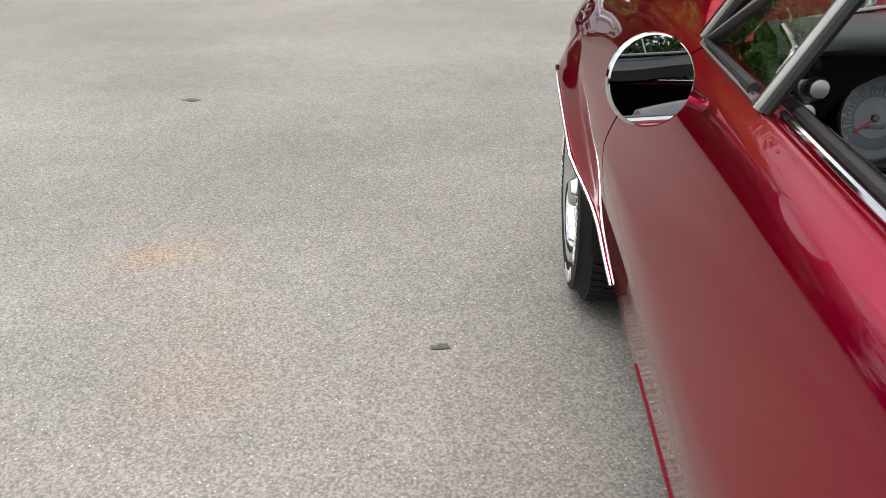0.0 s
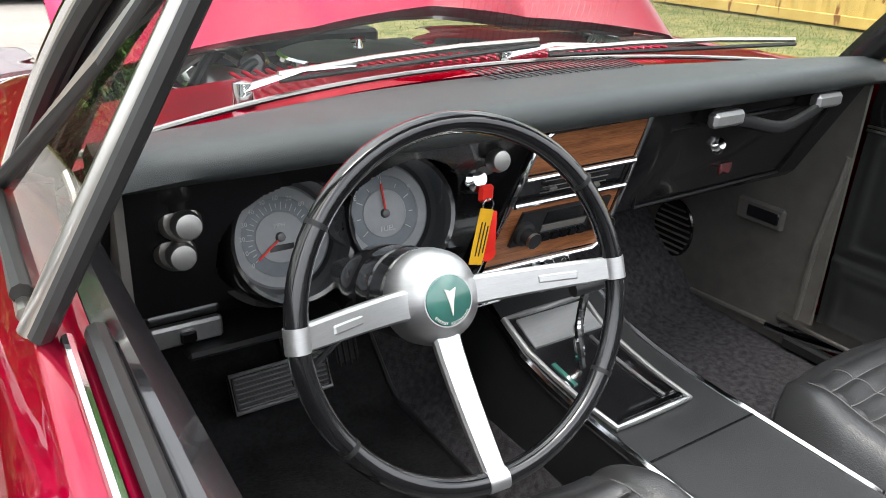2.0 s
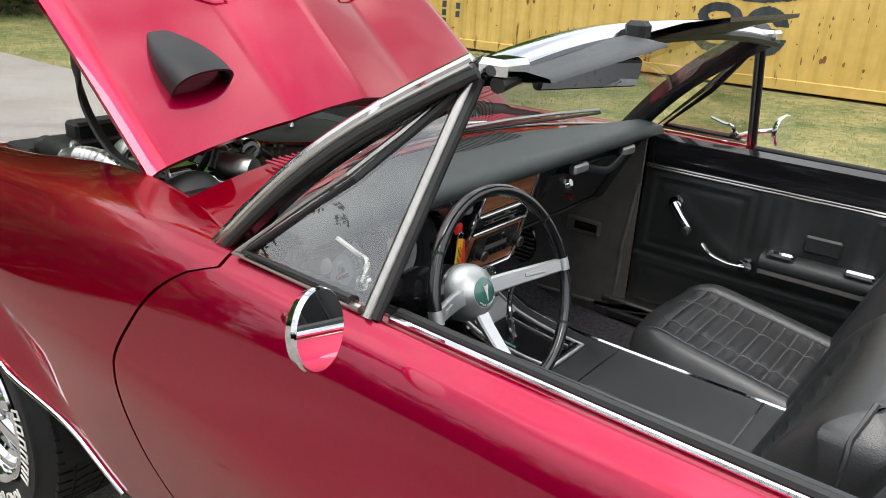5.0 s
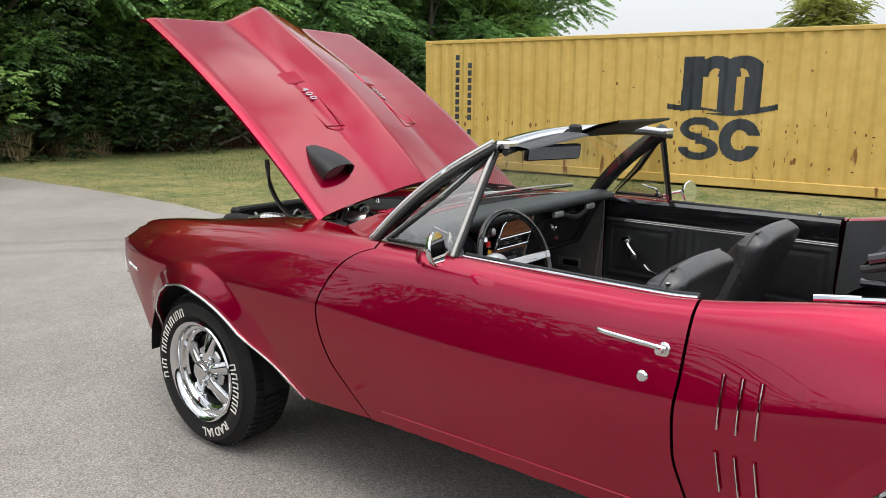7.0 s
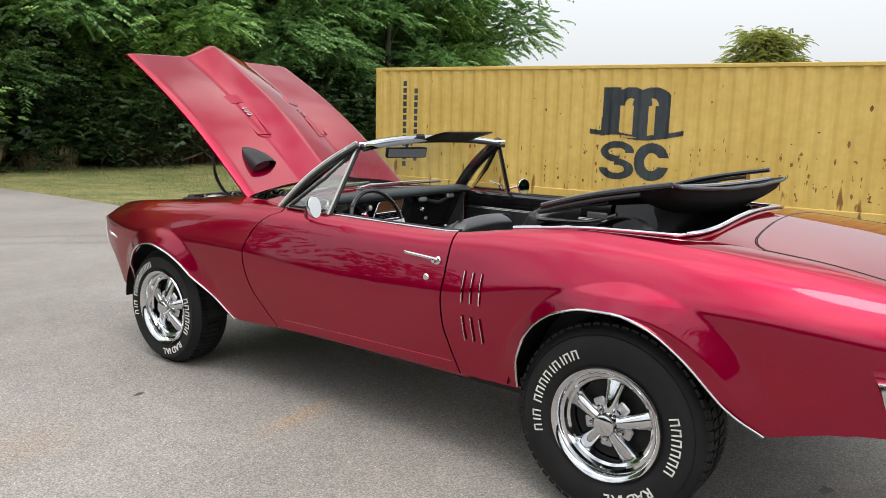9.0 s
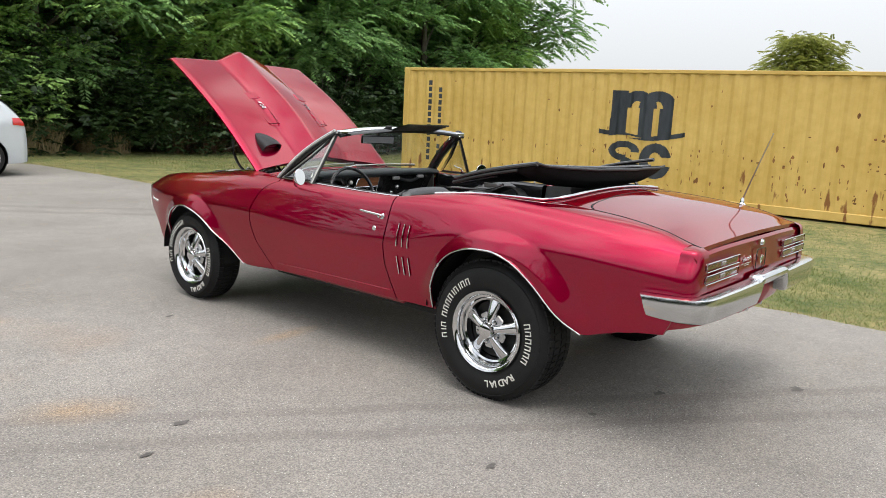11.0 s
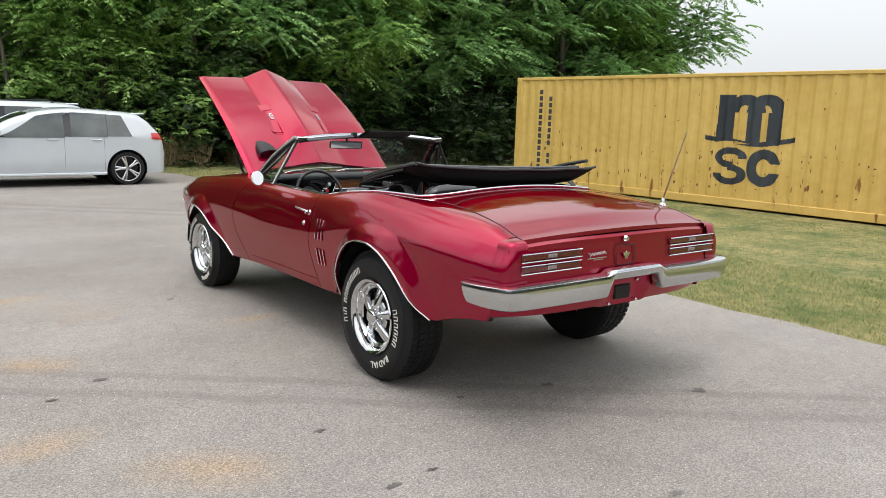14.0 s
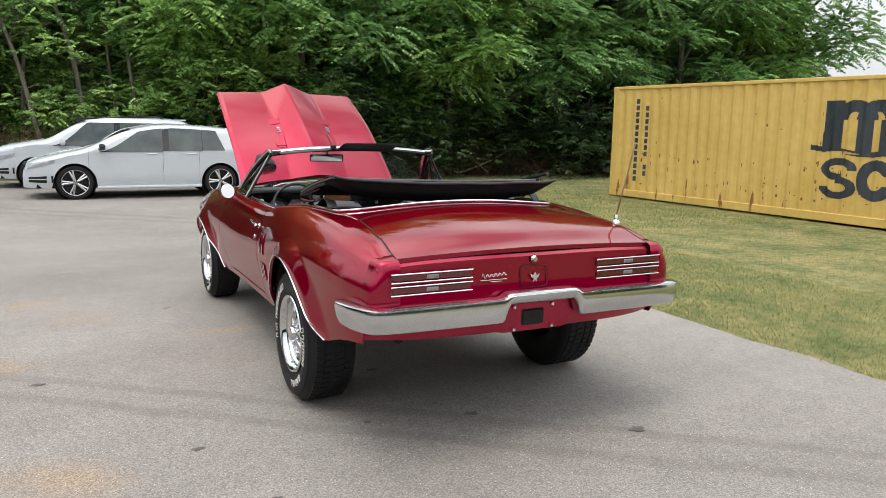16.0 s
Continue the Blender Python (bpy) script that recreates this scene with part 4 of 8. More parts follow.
for side in (-1, 1):
    rows = []
    for k in range(11):
        a = math.pi / 2 * k / 10
        cx, sy = abs(math.cos(a)) ** 0.42, math.sin(a) ** 0.42
        col = []
        for z, f in [(z, 1.0) for z in span(0.60, 0.872, 12)] + [(0.888, 0.985), (0.900, 0.95), (0.908, 0.88), (0.915, 0.7), (0.921, 0.35), (0.925, 0.0)]:
            xe, ye = body_x(-2.28, min(z, 0.87)) + 0.0025, 0.092 - 0.10 * max(0.0, 0.72 - z) - 0.12 * max(0.0, z - 0.84)
            col.append((side * (0.70 + (xe - 0.70 - 0.16 * ye * sy) * cx * f), -2.282 - ye * sy * f, z))
        rows.append(col)
    part("tail_corner", Geo().grid(rows, flip=side < 0), RED, car, sharp=60)
for x in (-0.115, 0.10):
    for z in (0.655, 0.548):
        part("plate_bolt", Geo().box((x, -2.372, z), (0.016, 0.02, 0.016), 0.004), CHROME, apron, at=pose(0, 0, 0))

# bumper: a chrome blade that dips round the plate and wraps the corners
bumper_plan = smooth_path([(0, -2.452, 0), (0.4, -2.446, 0), (0.70, -2.436, 0), (0.80, -2.424, 0), (0.842, -2.405, 0), (0.868, -2.365, 0), (0.90, -2.28, 0), (0.915, -2.20, 0), (0.917, -2.15, 0)], 10)
bumper_run = [0.0]
for p, q in zip(bumper_plan, bumper_plan[1:]):
    bumper_run.append(bumper_run[-1] + (q - p).length)


def blade(t, s):
    """t: along the plan, -1 to 1; s: round the section."""
    a, sg = abs(t), 1 if t >= 0 else -1
    d = a * (bumper_run[-1] - 0.010 * s)
    k = min(max(int(np.searchsorted(bumper_run, d)) - 1, 0), len(bumper_plan) - 2)
    f = (d - bumper_run[k]) / (bumper_run[k + 1] - bumper_run[k])
    p, way = bumper_plan[k].lerp(bumper_plan[k + 1], f), (bumper_plan[k + 1] - bumper_plan[k]).normalized()
    n = Vector((-way.y, way.x, 0)) * -1
    mid = 0.5 + 0.5 * math.tanh((p.x - 0.20) / 0.013)
    zt = lerp(0.748, 0.727, mid) - 0.010 * a
    zb = lerp(0.690, 0.605, mid)
    end = max(0.0, (a - 0.86) / 0.14)
    zb += 0.012 * end ** 1.5
    sec = [(0.055, zt - 0.003), (0.004, zt), (-0.012, zt - 0.007), (-0.017, lerp(zt, zb, 0.25)), (-0.014, lerp(zt, zb, 0.62)), (-0.003, zb + 0.006), (0.008, zb), (0.055, zb + 0.002)]
    o, z = sec[s]
    return (sg * (p.x - n.x * o), p.y - n.y * o, z)


rows = [[blade(t, s) for s in range(8)] for t in span(-1, 1, 241)]
bumper = part("rear_bumper", Geo().grid(rows, close_v=True).add(rows[0], [tuple(range(8))]).add(rows[-1], [tuple(range(8))]), BUMPER_CHROME, car, "chrome rear bumper with slight haze", sharp=40)
for x in (-0.62, -0.3, 0.3, 0.62):
    part("bumper_bolt", Geo().lathe([(0.0, 0.006), (0.008, 0.004), (0.011, 0.0)], seg=14), CHROME, bumper, at=pose(x, -2.452 + 0.02 * (x / 0.68) ** 2, 0.655, 90))
# aerial on the rear wing
am = pose(0.771, -2.0, z_sh(-2.0) + 0.004)
an = part("aerial", Geo().lathe([(0.024, 0.0), (0.022, 0.01), (0.013, 0.02), (0.011, 0.04), (0.006, 0.05), (0.0, 0.05)], seg=18), CHROME, car, "chrome telescopic aerial", at=am)
part("aerial_mast", Geo().tube([(0, 0, 0.04), (-0.004, -0.066, 0.24), (-0.010, -0.135, 0.44)], [0.0046, 0.0038, 0.0030], 8).lathe([(0.0, 0.006), (0.006, 0.0), (0.0, -0.006)], pose(-0.010, -0.135, 0.443), 10), STAINLESS, an)

# floor pan, wheel houses, nose closing panels
g = Geo().box((0, -0.2, 0.315), (1.42, 1.6, 0.03))
part("floor_pan", g, ENGINE_BLACK, car)
for side in (-1, 1):
    for cy, cz, r in ((1.40, 0.31, 0.40), (-1.36, 0.36, 0.45)):
        rows = [[(side * x, cy + r * math.cos(a), cz + r * math.sin(a) * 0.98) for x in (0.52, 0.70, 0.872 if cy > 0 else 0.885)] for a in (span(0.0, math.pi, 30) if cy > 0 else span(0.08, math.pi - 0.3, 30))]
        rows2 = [[(side * 0.53, cy + r * s * math.cos(a), cz + r * s * math.sin(a) * 0.98) for s in (0.0, 0.5, 1.0)] for a in span(0.08, math.pi - 0.08, 26)]
        part("wheel_house", Geo().grid(rows).grid(rows2), ENGINE_BLACK, car)
g = Geo().box((0, 1.93, 0.6), (1.10, 0.05, 0.30), 0.02).box((0, 1.86, 0.45), (1.05, 0.05, 0.14), 0.02)
part("grille_panel", g, ENGINE_BLACK, car)
g = Geo().box((0, 1.96, 0.785), (1.30, 0.10, 0.05), 0.02)
part("front_panel", g, RED, car)
part("boot_floor", Geo().box((0, -1.8, 0.56), (1.2, 0.9, 0.04), 0.01), ENGINE_BLACK, car)
part("exhaust_tip", Geo().tube([(-0.50, -1.70, 0.40), (-0.50, -1.80, 0.42), (-0.50, -1.90, 0.42)], 0.026, 12), ENGINE_BLACK, car)


# ---- convertible: doors ----
def door(side):
    us = span(0, 1, 30)
    rows = side_panel(lambda z: gap_rear(z) + 0.004, lambda z: gap_front(z) - 0.004, us, side)
    d = part("door", skin(rows, side), RED, car, "closed dark red door", sharp=50)
    part("door_hem", Geo().tube([(side * (body_x(y, low_edge(y) + 0.045) + 0.0005), y, low_edge(y) + 0.045) for y in span(0.40, -0.63, 30)], 0.0032, 6), RED, d)
    # belt strips: bright outer, black felt
    for off, mt, rad, nm in ((0.006, CHROME, 0.0045, "belt_moulding"), (-0.012, WEATHERSTRIP, 0.008, "window_felt")):
        part(nm, Geo().tube([(side * (x_in(y) + off), y, z_in(y) + 0.004) for y in span(0.13, -0.59, 24)], rad, 8), mt, d)
    # black inner top and padded trim
    cols = []
    for y in span(0.43, -0.585, 44):
        c = [(side * 0.768, y, 0.952), (side * 0.752, y, 0.958), (side * 0.733, y, 0.945), (side * 0.728, y, 0.90), (side * 0.735, y, 0.868)]
        cols.append(c)
    part("door_top", Geo().solid(cols, (side * 0.006, 0, -0.002)), BLACK_GLOSS, d, "smooth black painted door top")
    def relief(y, z):
        """Embossed panels: two framed fields above, one long field below, with upright flutes between."""
        r = 0.0
        def frame_box(y0, y1, z0, z1):
            dy, dz = min(y - y0, y1 - y), min(z - z0, z1 - z)
            m = min(dy, dz)
            if m < -0.012:
                return 0.0
            if m < 0.012:
                return 0.006 * (1 - abs(m) / 0.012)
            return 0.004 * min(1, (m - 0.012) / 0.02)
        r += frame_box(0.10, 0.40, 0.60, 0.83) + frame_box(-0.56, -0.24, 0.60, 0.83) + frame_box(-0.57, 0.40, 0.42, 0.545)
        if -0.22 < y < 0.08 and 0.585 < z < 0.845:
            r += 0.004 * abs(math.sin((y + 0.22) / 0.3 * math.pi * 8)) * (0.4 if -0.12 < y < -0.02 else 1.0)
        if 0.555 < z < 0.585:
            r += 0.003 * math.sin((z - 0.555) / 0.03 * 2 * math.pi)
        return r
    ys, zs = span(0.43, -0.585, 110), span(0.39, 0.866, 60)
    cols = [[(side * (0.738 - relief(y, z) - 0.006 * math.sin((z - 0.39) / 0.476 * math.pi)), y, z) for z in zs] for y in ys]
    part("door_card", Geo().solid(cols, (side * 0.012, 0, 0)), VINYL, d, "embossed black vinyl door trim", sharp=60)
    for z in (0.862, 0.854):
        part("trim_strip", Geo().tube([(side * 0.732, y, z) for y in (0.43, -0.585)], 0.003, 6), STAINLESS, d)
    # winder, inside handle, armrest
    g = Geo().lathe([(0.0, 0.02), (0.02, 0.018), (0.024, 0.008), (0.022, 0.0)], pose(side * 0.722, 0.31, 0.765, 0, -90 * side, 0), 20)
    g.tube([(side * 0.70, 0.31, 0.765), (side * 0.688, 0.280, 0.735), (side * 0.686, 0.252, 0.704)], [0.013, 0.011, 0.011], 10)
    w = part("window_winder", g, CHROME, d)
    part("winder_knob", Geo().lathe([(0.0, 0.026), (0.012, 0.024), (0.015, 0.012), (0.011, 0.0)], pose(side * 0.686, 0.249, 0.699, 0, -90 * side, 0), 16), STAINLESS, w)
    g = Geo().lathe([(0.0, 0.024), (0.022, 0.02), (0.026, 0.006), (0.026, 0.0)], pose(side * 0.726, 0.075, 0.625, 0, -90 * side, 0), 20)
    g.tube(smooth_path([(side * 0.705, 0.075, 0.627), (side * 0.69, 0.12, 0.63), (side * 0.685, 0.17, 0.645), (side * 0.69, 0.20, 0.668)], 5), 0.009, 10, flat=0.55)
    part("inside_handle", g, CHROME, d)
    rows = [[(side * (0.735 - dx), y, z) for dx, z in ((0.0, 0.635), (0.045, 0.63), (0.062, 0.645), (0.062, 0.668), (0.05, 0.684), (0.0, 0.69))] for y in span(0.03, -0.27, 12)]
    ar = part("armrest", Geo().grid(rows, close_v=True), VINYL, d, "padded black armrest with bright base strip", sharp=50)
    part("armrest_strip", Geo().box((side * 0.676, -0.12, 0.64), (0.006, 0.30, 0.02), 0.003), STAINLESS, ar)
    for y in (-0.02, -0.225):
        part("armrest_cap", Geo().box((side * 0.70, y, 0.695), (0.05, 0.075, 0.02), 0.006), CHROME, ar)
    part("door_pull", Geo().box((side * 0.725, -0.115, 0.735), (0.012, 0.10, 0.05), 0.01), VINYL, d)
    # outside handle and lock
    yh, zh = -0.48, 0.852
    xo = body_x(yh, zh)
    g = Geo().tube(smooth_path([(side * (xo + 0.006), -0.375, 0.862), (side * (xo + 0.02), -0.40, 0.862), (side * (xo + 0.024), -0.50, 0.857), (side * (xo + 0.016), -0.56, 0.850)], 6), 0.0058, 10, flat=1.2)
    g.lathe([(0.0, 0.012), (0.016, 0.01), (0.021, 0.0)], pose(side * (xo - 0.002), -0.55, 0.842, 0, 90 * side, 0), 18)
    g.lathe([(0.0, 0.036), (0.009, 0.034), (0.010, 0.0)], pose(side * (xo - 0.002), -0.548, 0.846, 0, 90 * side, 0), 14)
    part("door_handle", g, CHROME, d)
    xo = body_x(-0.508, 0.772)
    part("door_lock", Geo().lathe([(0.0, 0.006), (0.011, 0.006), (0.0145, 0.003), (0.016, 0.0)], pose(side * xo, -0.508, 0.772, 0, 90 * side, 0), 18), CHROME, d)
    part("lock_button", Geo().lathe([(0.0, 0.022), (0.007, 0.02), (0.008, 0.014), (0.003, 0.01), (0.003, 0.0)], pose(side * 0.76, -0.50, 0.957), 12), CHROME, d)
    # quarter light
    A, B, C = Vector((side * 0.806, 0.155, 0.958)), Vector((side * 0.632, 0.135, 1.268)), Vector((side * 0.802, 0.455, 0.962))
    vf = part("vent_post", Geo().tube([A, lerp(A, B, 0.5), B], 0.0095, 12, flat=1.0), STAINLESS, d, "bright quarter light post")
    part("vent_post_rubber", Geo().tube([A + Vector((-side * 0.004, -0.012, 0)), B + Vector((-side * 0.004, -0.012, 0))], 0.008, 8), WEATHERSTRIP, vf)
    part("vent_frame", Geo().tube([lerp(A, C, 0.04) + Vector((0, 0, 0.008)), lerp(C, A, 0.03) + Vector((0, 0, 0.006)), lerp(C, B, 0.5) + Vector((0, -0.012, 0)), B + Vector((0, 0.01, -0.01))], 0.0065, 8), STAINLESS, d, "bright quarter light frame")
    part("vent_seal", Geo().tube([lerp(A, C, 0.1) + Vector((0, 0, 0.016)), lerp(C, A, 0.12) + Vector((0, 0, 0.016)), lerp(C, B, 0.5) + Vector((0, -0.03, -0.004)), lerp(A, B, 0.93) + Vector((0, 0.012, 0))], 0.008, 8), WEATHERSTRIP, vf)
    pane = part("vent_glass", Geo().add([lerp(A, C, 0.03) + Vector((0, 0, 0.008)), lerp(C, A, 0.04) + Vector((0, 0, 0.008)), lerp(A, B, 0.96)], [(0, 1, 2)]), VENT_GLASS, d)
    pane.visible_shadow = False
    ck = [A + Vector((-side * 0.03, 0.04, 0.03)), A + Vector((-side * 0.045, 0.045, 0.055)), A + Vector((-side * 0.05, 0.075, 0.062)), A + Vector((-side * 0.05, 0.11, 0.072))]
    part("vent_catch", Geo().tube(smooth_path(ck, 5), [0.0055] * 6 + [0.0045] * 10, 8).lathe([(0.0, 0.012), (0.011, 0.009), (0.012, 0.0)], Matrix.Translation(ck[0]) @ pose(0, 0, 0, 0, -90 * side, 0), 14), CHROME, vf)
    # round door mirror
    mc = Vector((side * 0.943, 0.098, 1.010)) if side < 0 else Vector((0.885, 0.085, 1.0))
    aim = Vector((0.24, -0.95, 0.16)).normalized() if side < 0 else Vector((-0.26, -1.0, 0.05)).normalized()
    mm = Matrix.Translation(mc) @ aim.to_track_quat("Z", "Y").to_matrix().to_4x4()
    mi = part("door_mirror", Geo().lathe([(0.0475, 0.0), (0.050, -0.002), (0.051, -0.006), (0.047, -0.016), (0.03, -0.025), (0.0, -0.029)], mm, 40), CHROME, d, "round chrome door mirror")
    part("mirror_glass", Geo().lathe([(0.0, 0.0005), (0.048, 0.0)], mm, 40), MIRROR, mi)
    part("mirror_arm", Geo().tube(smooth_path([mc - aim * 0.03, mc - aim * 0.05 + Vector((-side * 0.03, 0.03, -0.01)), Vector((side * 0.87, 0.235, 0.952)), Vector((side * 0.845, 0.25, 0.936))], 6), [0.007] * 8 + [0.010] * 11, 10), CHROME, mi)


door(-1)
door(1)

# ---- convertible: windscreen ----
top_y = lambda x: 0.165 - 0.035 * (abs(x) / 0.63) ** 2
top_z = lambda x: 1.322 - 0.036 * (abs(x) / 0.63) ** 2.5
rows = []
for t in span(-1, 1, 33):
    xb, xt = t * 0.745, t * 0.622
    rows.append([(lerp(xb, xt, s), lerp(base_y(xb), top_y(xt), s) + 0.02 * math.sin(math.pi * s), lerp(base_z(xb), top_z(xt) - 0.02, s)) for s in span(0, 1, 9)])
screen = part("windscreen", Geo().grid(rows), GLASS, car, "clear curved windscreen")
screen.visible_shadow = False
hd = [(x, top_y(x) - 0.002, top_z(x)) for x in span(-0.63, 0.63, 41)]
rows = [[(x, y + dy, z + dz) for dy, dz in ((0.035, -0.022), (0.028, -0.004), (0.005, 0.006), (-0.022, 0.004), (-0.034, -0.012), (-0.026, -0.024), (0.0, -0.028))] for x, y, z in hd]
header = part("windscreen_header", Geo().grid(rows, close_v=True), CHROME, car, "bright windscreen header rail", sharp=50)
part("header_seal", Geo().tube([(x, y - 0.035, z - 0.022) for x, y, z in hd], 0.012, 8), WEATHERSTRIP, header)
for side in (-1, 1):
    P0, P1 = Vector((side * 0.772, 0.525, 0.955)), Vector((side * 0.636, 0.13, 1.288))
    bend = Vector((side * 0.006, 0.02, 0.018))
    mid = [lerp(P0, P1, t) + bend * math.sin(math.pi * t) for t in span(0, 1, 12)]
    pil = part("windscreen_pillar", Geo().tube(mid, 0.019, 10, flat=0.8), STAINLESS if side < 0 else BLACK_PAINT, car, "slim windscreen pillar with bright trim")
    part("pillar_trim", Geo().tube([p + Vector((side * 0.012, -0.004, 0.010)) for p in mid], 0.007, 8), CHROME, pil)
    part("pillar_seal", Geo().tube([p + Vector((side * 0.014, -0.018, -0.008)) for p in mid], 0.009, 8), WEATHERSTRIP, pil)
    part("pillar_lining", Geo().tube([p + Vector((-side * 0.022, -0.012, -0.004)) for p in mid], 0.019 if side < 0 else 0.036, 8), BLACK_PAINT, pil)
    part("latch_plate", Geo().box((side * 0.60, 0.105, 1.283), (0.07, 0.05, 0.03), 0.008), CHROME, header)
part("base_trim", Geo().tube([(x, base_y(x) + 0.012, base_z(x) + 0.004) for x in span(-0.745, 0.745, 40)], 0.0045, 8), STAINLESS, screen)
# wipers
for x0, x1 in ((-0.33, 0.05), (0.18, 0.60)):
    p0 = Vector((x0 - 0.15, base_y(x0 - 0.15) + 0.05, 0.992))
    p1 = Vector((x0 + 0.02, base_y(x0) + 0.0, 1.014))
    p2 = Vector((x1, base_y(x1) - 0.015, 1.03 if x1 < 0.5 else 1.022))
    wp = part("wiper", Geo().tube([p0, lerp(p0, p1, 0.5) + Vector((0, 0, 0.01)), p1], [0.016, 0.012, 0.006], 8, flat=0.4), CHROME, car, "bright wiper arm with slim blade")
    part("wiper_pivot", Geo().lathe([(0.0, 0.014), (0.014, 0.010), (0.017, -0.02)], Matrix.Translation(p0), 14), CHROME, wp)
    q0 = p1 + Vector((-0.12, 0.0, -0.004))
    q1 = p2
    part("wiper_blade", Geo().tube([q0, lerp(q0, q1, 0.33) + Vector((0, 0, 0.006)), lerp(q0, q1, 0.66) + Vector((0, 0, 0.006)), q1], 0.005, 6), STAINLESS, wp)
    part("wiper_rubber", Geo().tube([q0 + Vector((0, -0.004, -0.008)), q1 + Vector((0, -0.004, -0.008))], 0.004, 6), WEATHERSTRIP, wp)
# sun visors and inside mirror
rows = [[(x, y, z) for y, z in ((0.118, 1.282), (0.075, 1.280), (0.040, 1.276), (0.036, 1.271), (0.075, 1.266), (0.118, 1.266))] for x in span(-0.585, -0.21, 16)]
rows = [[(x, y, z + 0.030 * (x + 0.585) / 0.375) for x, y, z in r] for r in rows]
part("sun_visor", Geo().grid(rows, close_v=True), VINYL, header, "padded black sun visor", sharp=70)
rows = [[(x, 0.13 - 0.16 * t, 1.308 + 0.045 * t + dz - 0.01 * (x > 0.5)) for t, dz in ((0, 0), (0.5, 0.006), (1, 0), (1, -0.008), (0.5, -0.008), (0, -0.014))] for x in span(-0.12, 0.31, 16)]
part("sun_visor", Geo().grid(rows, close_v=True), VINYL, header, "black sun visor swung up above the header", sharp=70)
part("visor_bracket", Geo().box((-0.165, 0.115, 1.318), (0.04, 0.04, 0.035), 0.008), BLACK_PLASTIC, header)
rm = part("rear_view_mirror", Geo().box((0, 0, 0), (0.25, 0.022, 0.058), 0.012, seg=2), BLACK_PLASTIC, header, "black framed rear view mirror", at=pose(-0.195, 0.185, 1.236, 10, 0, -20))
part("mirror_glass", Geo().box((0, -0.0115, 0), (0.232, 0.003, 0.044)), MIRROR, rm)
part("mirror_stem", Geo().tube([(0, 0.01, 0.01), (0.01, 0.0, 0.07)], 0.008, 8), CHROME, rm)


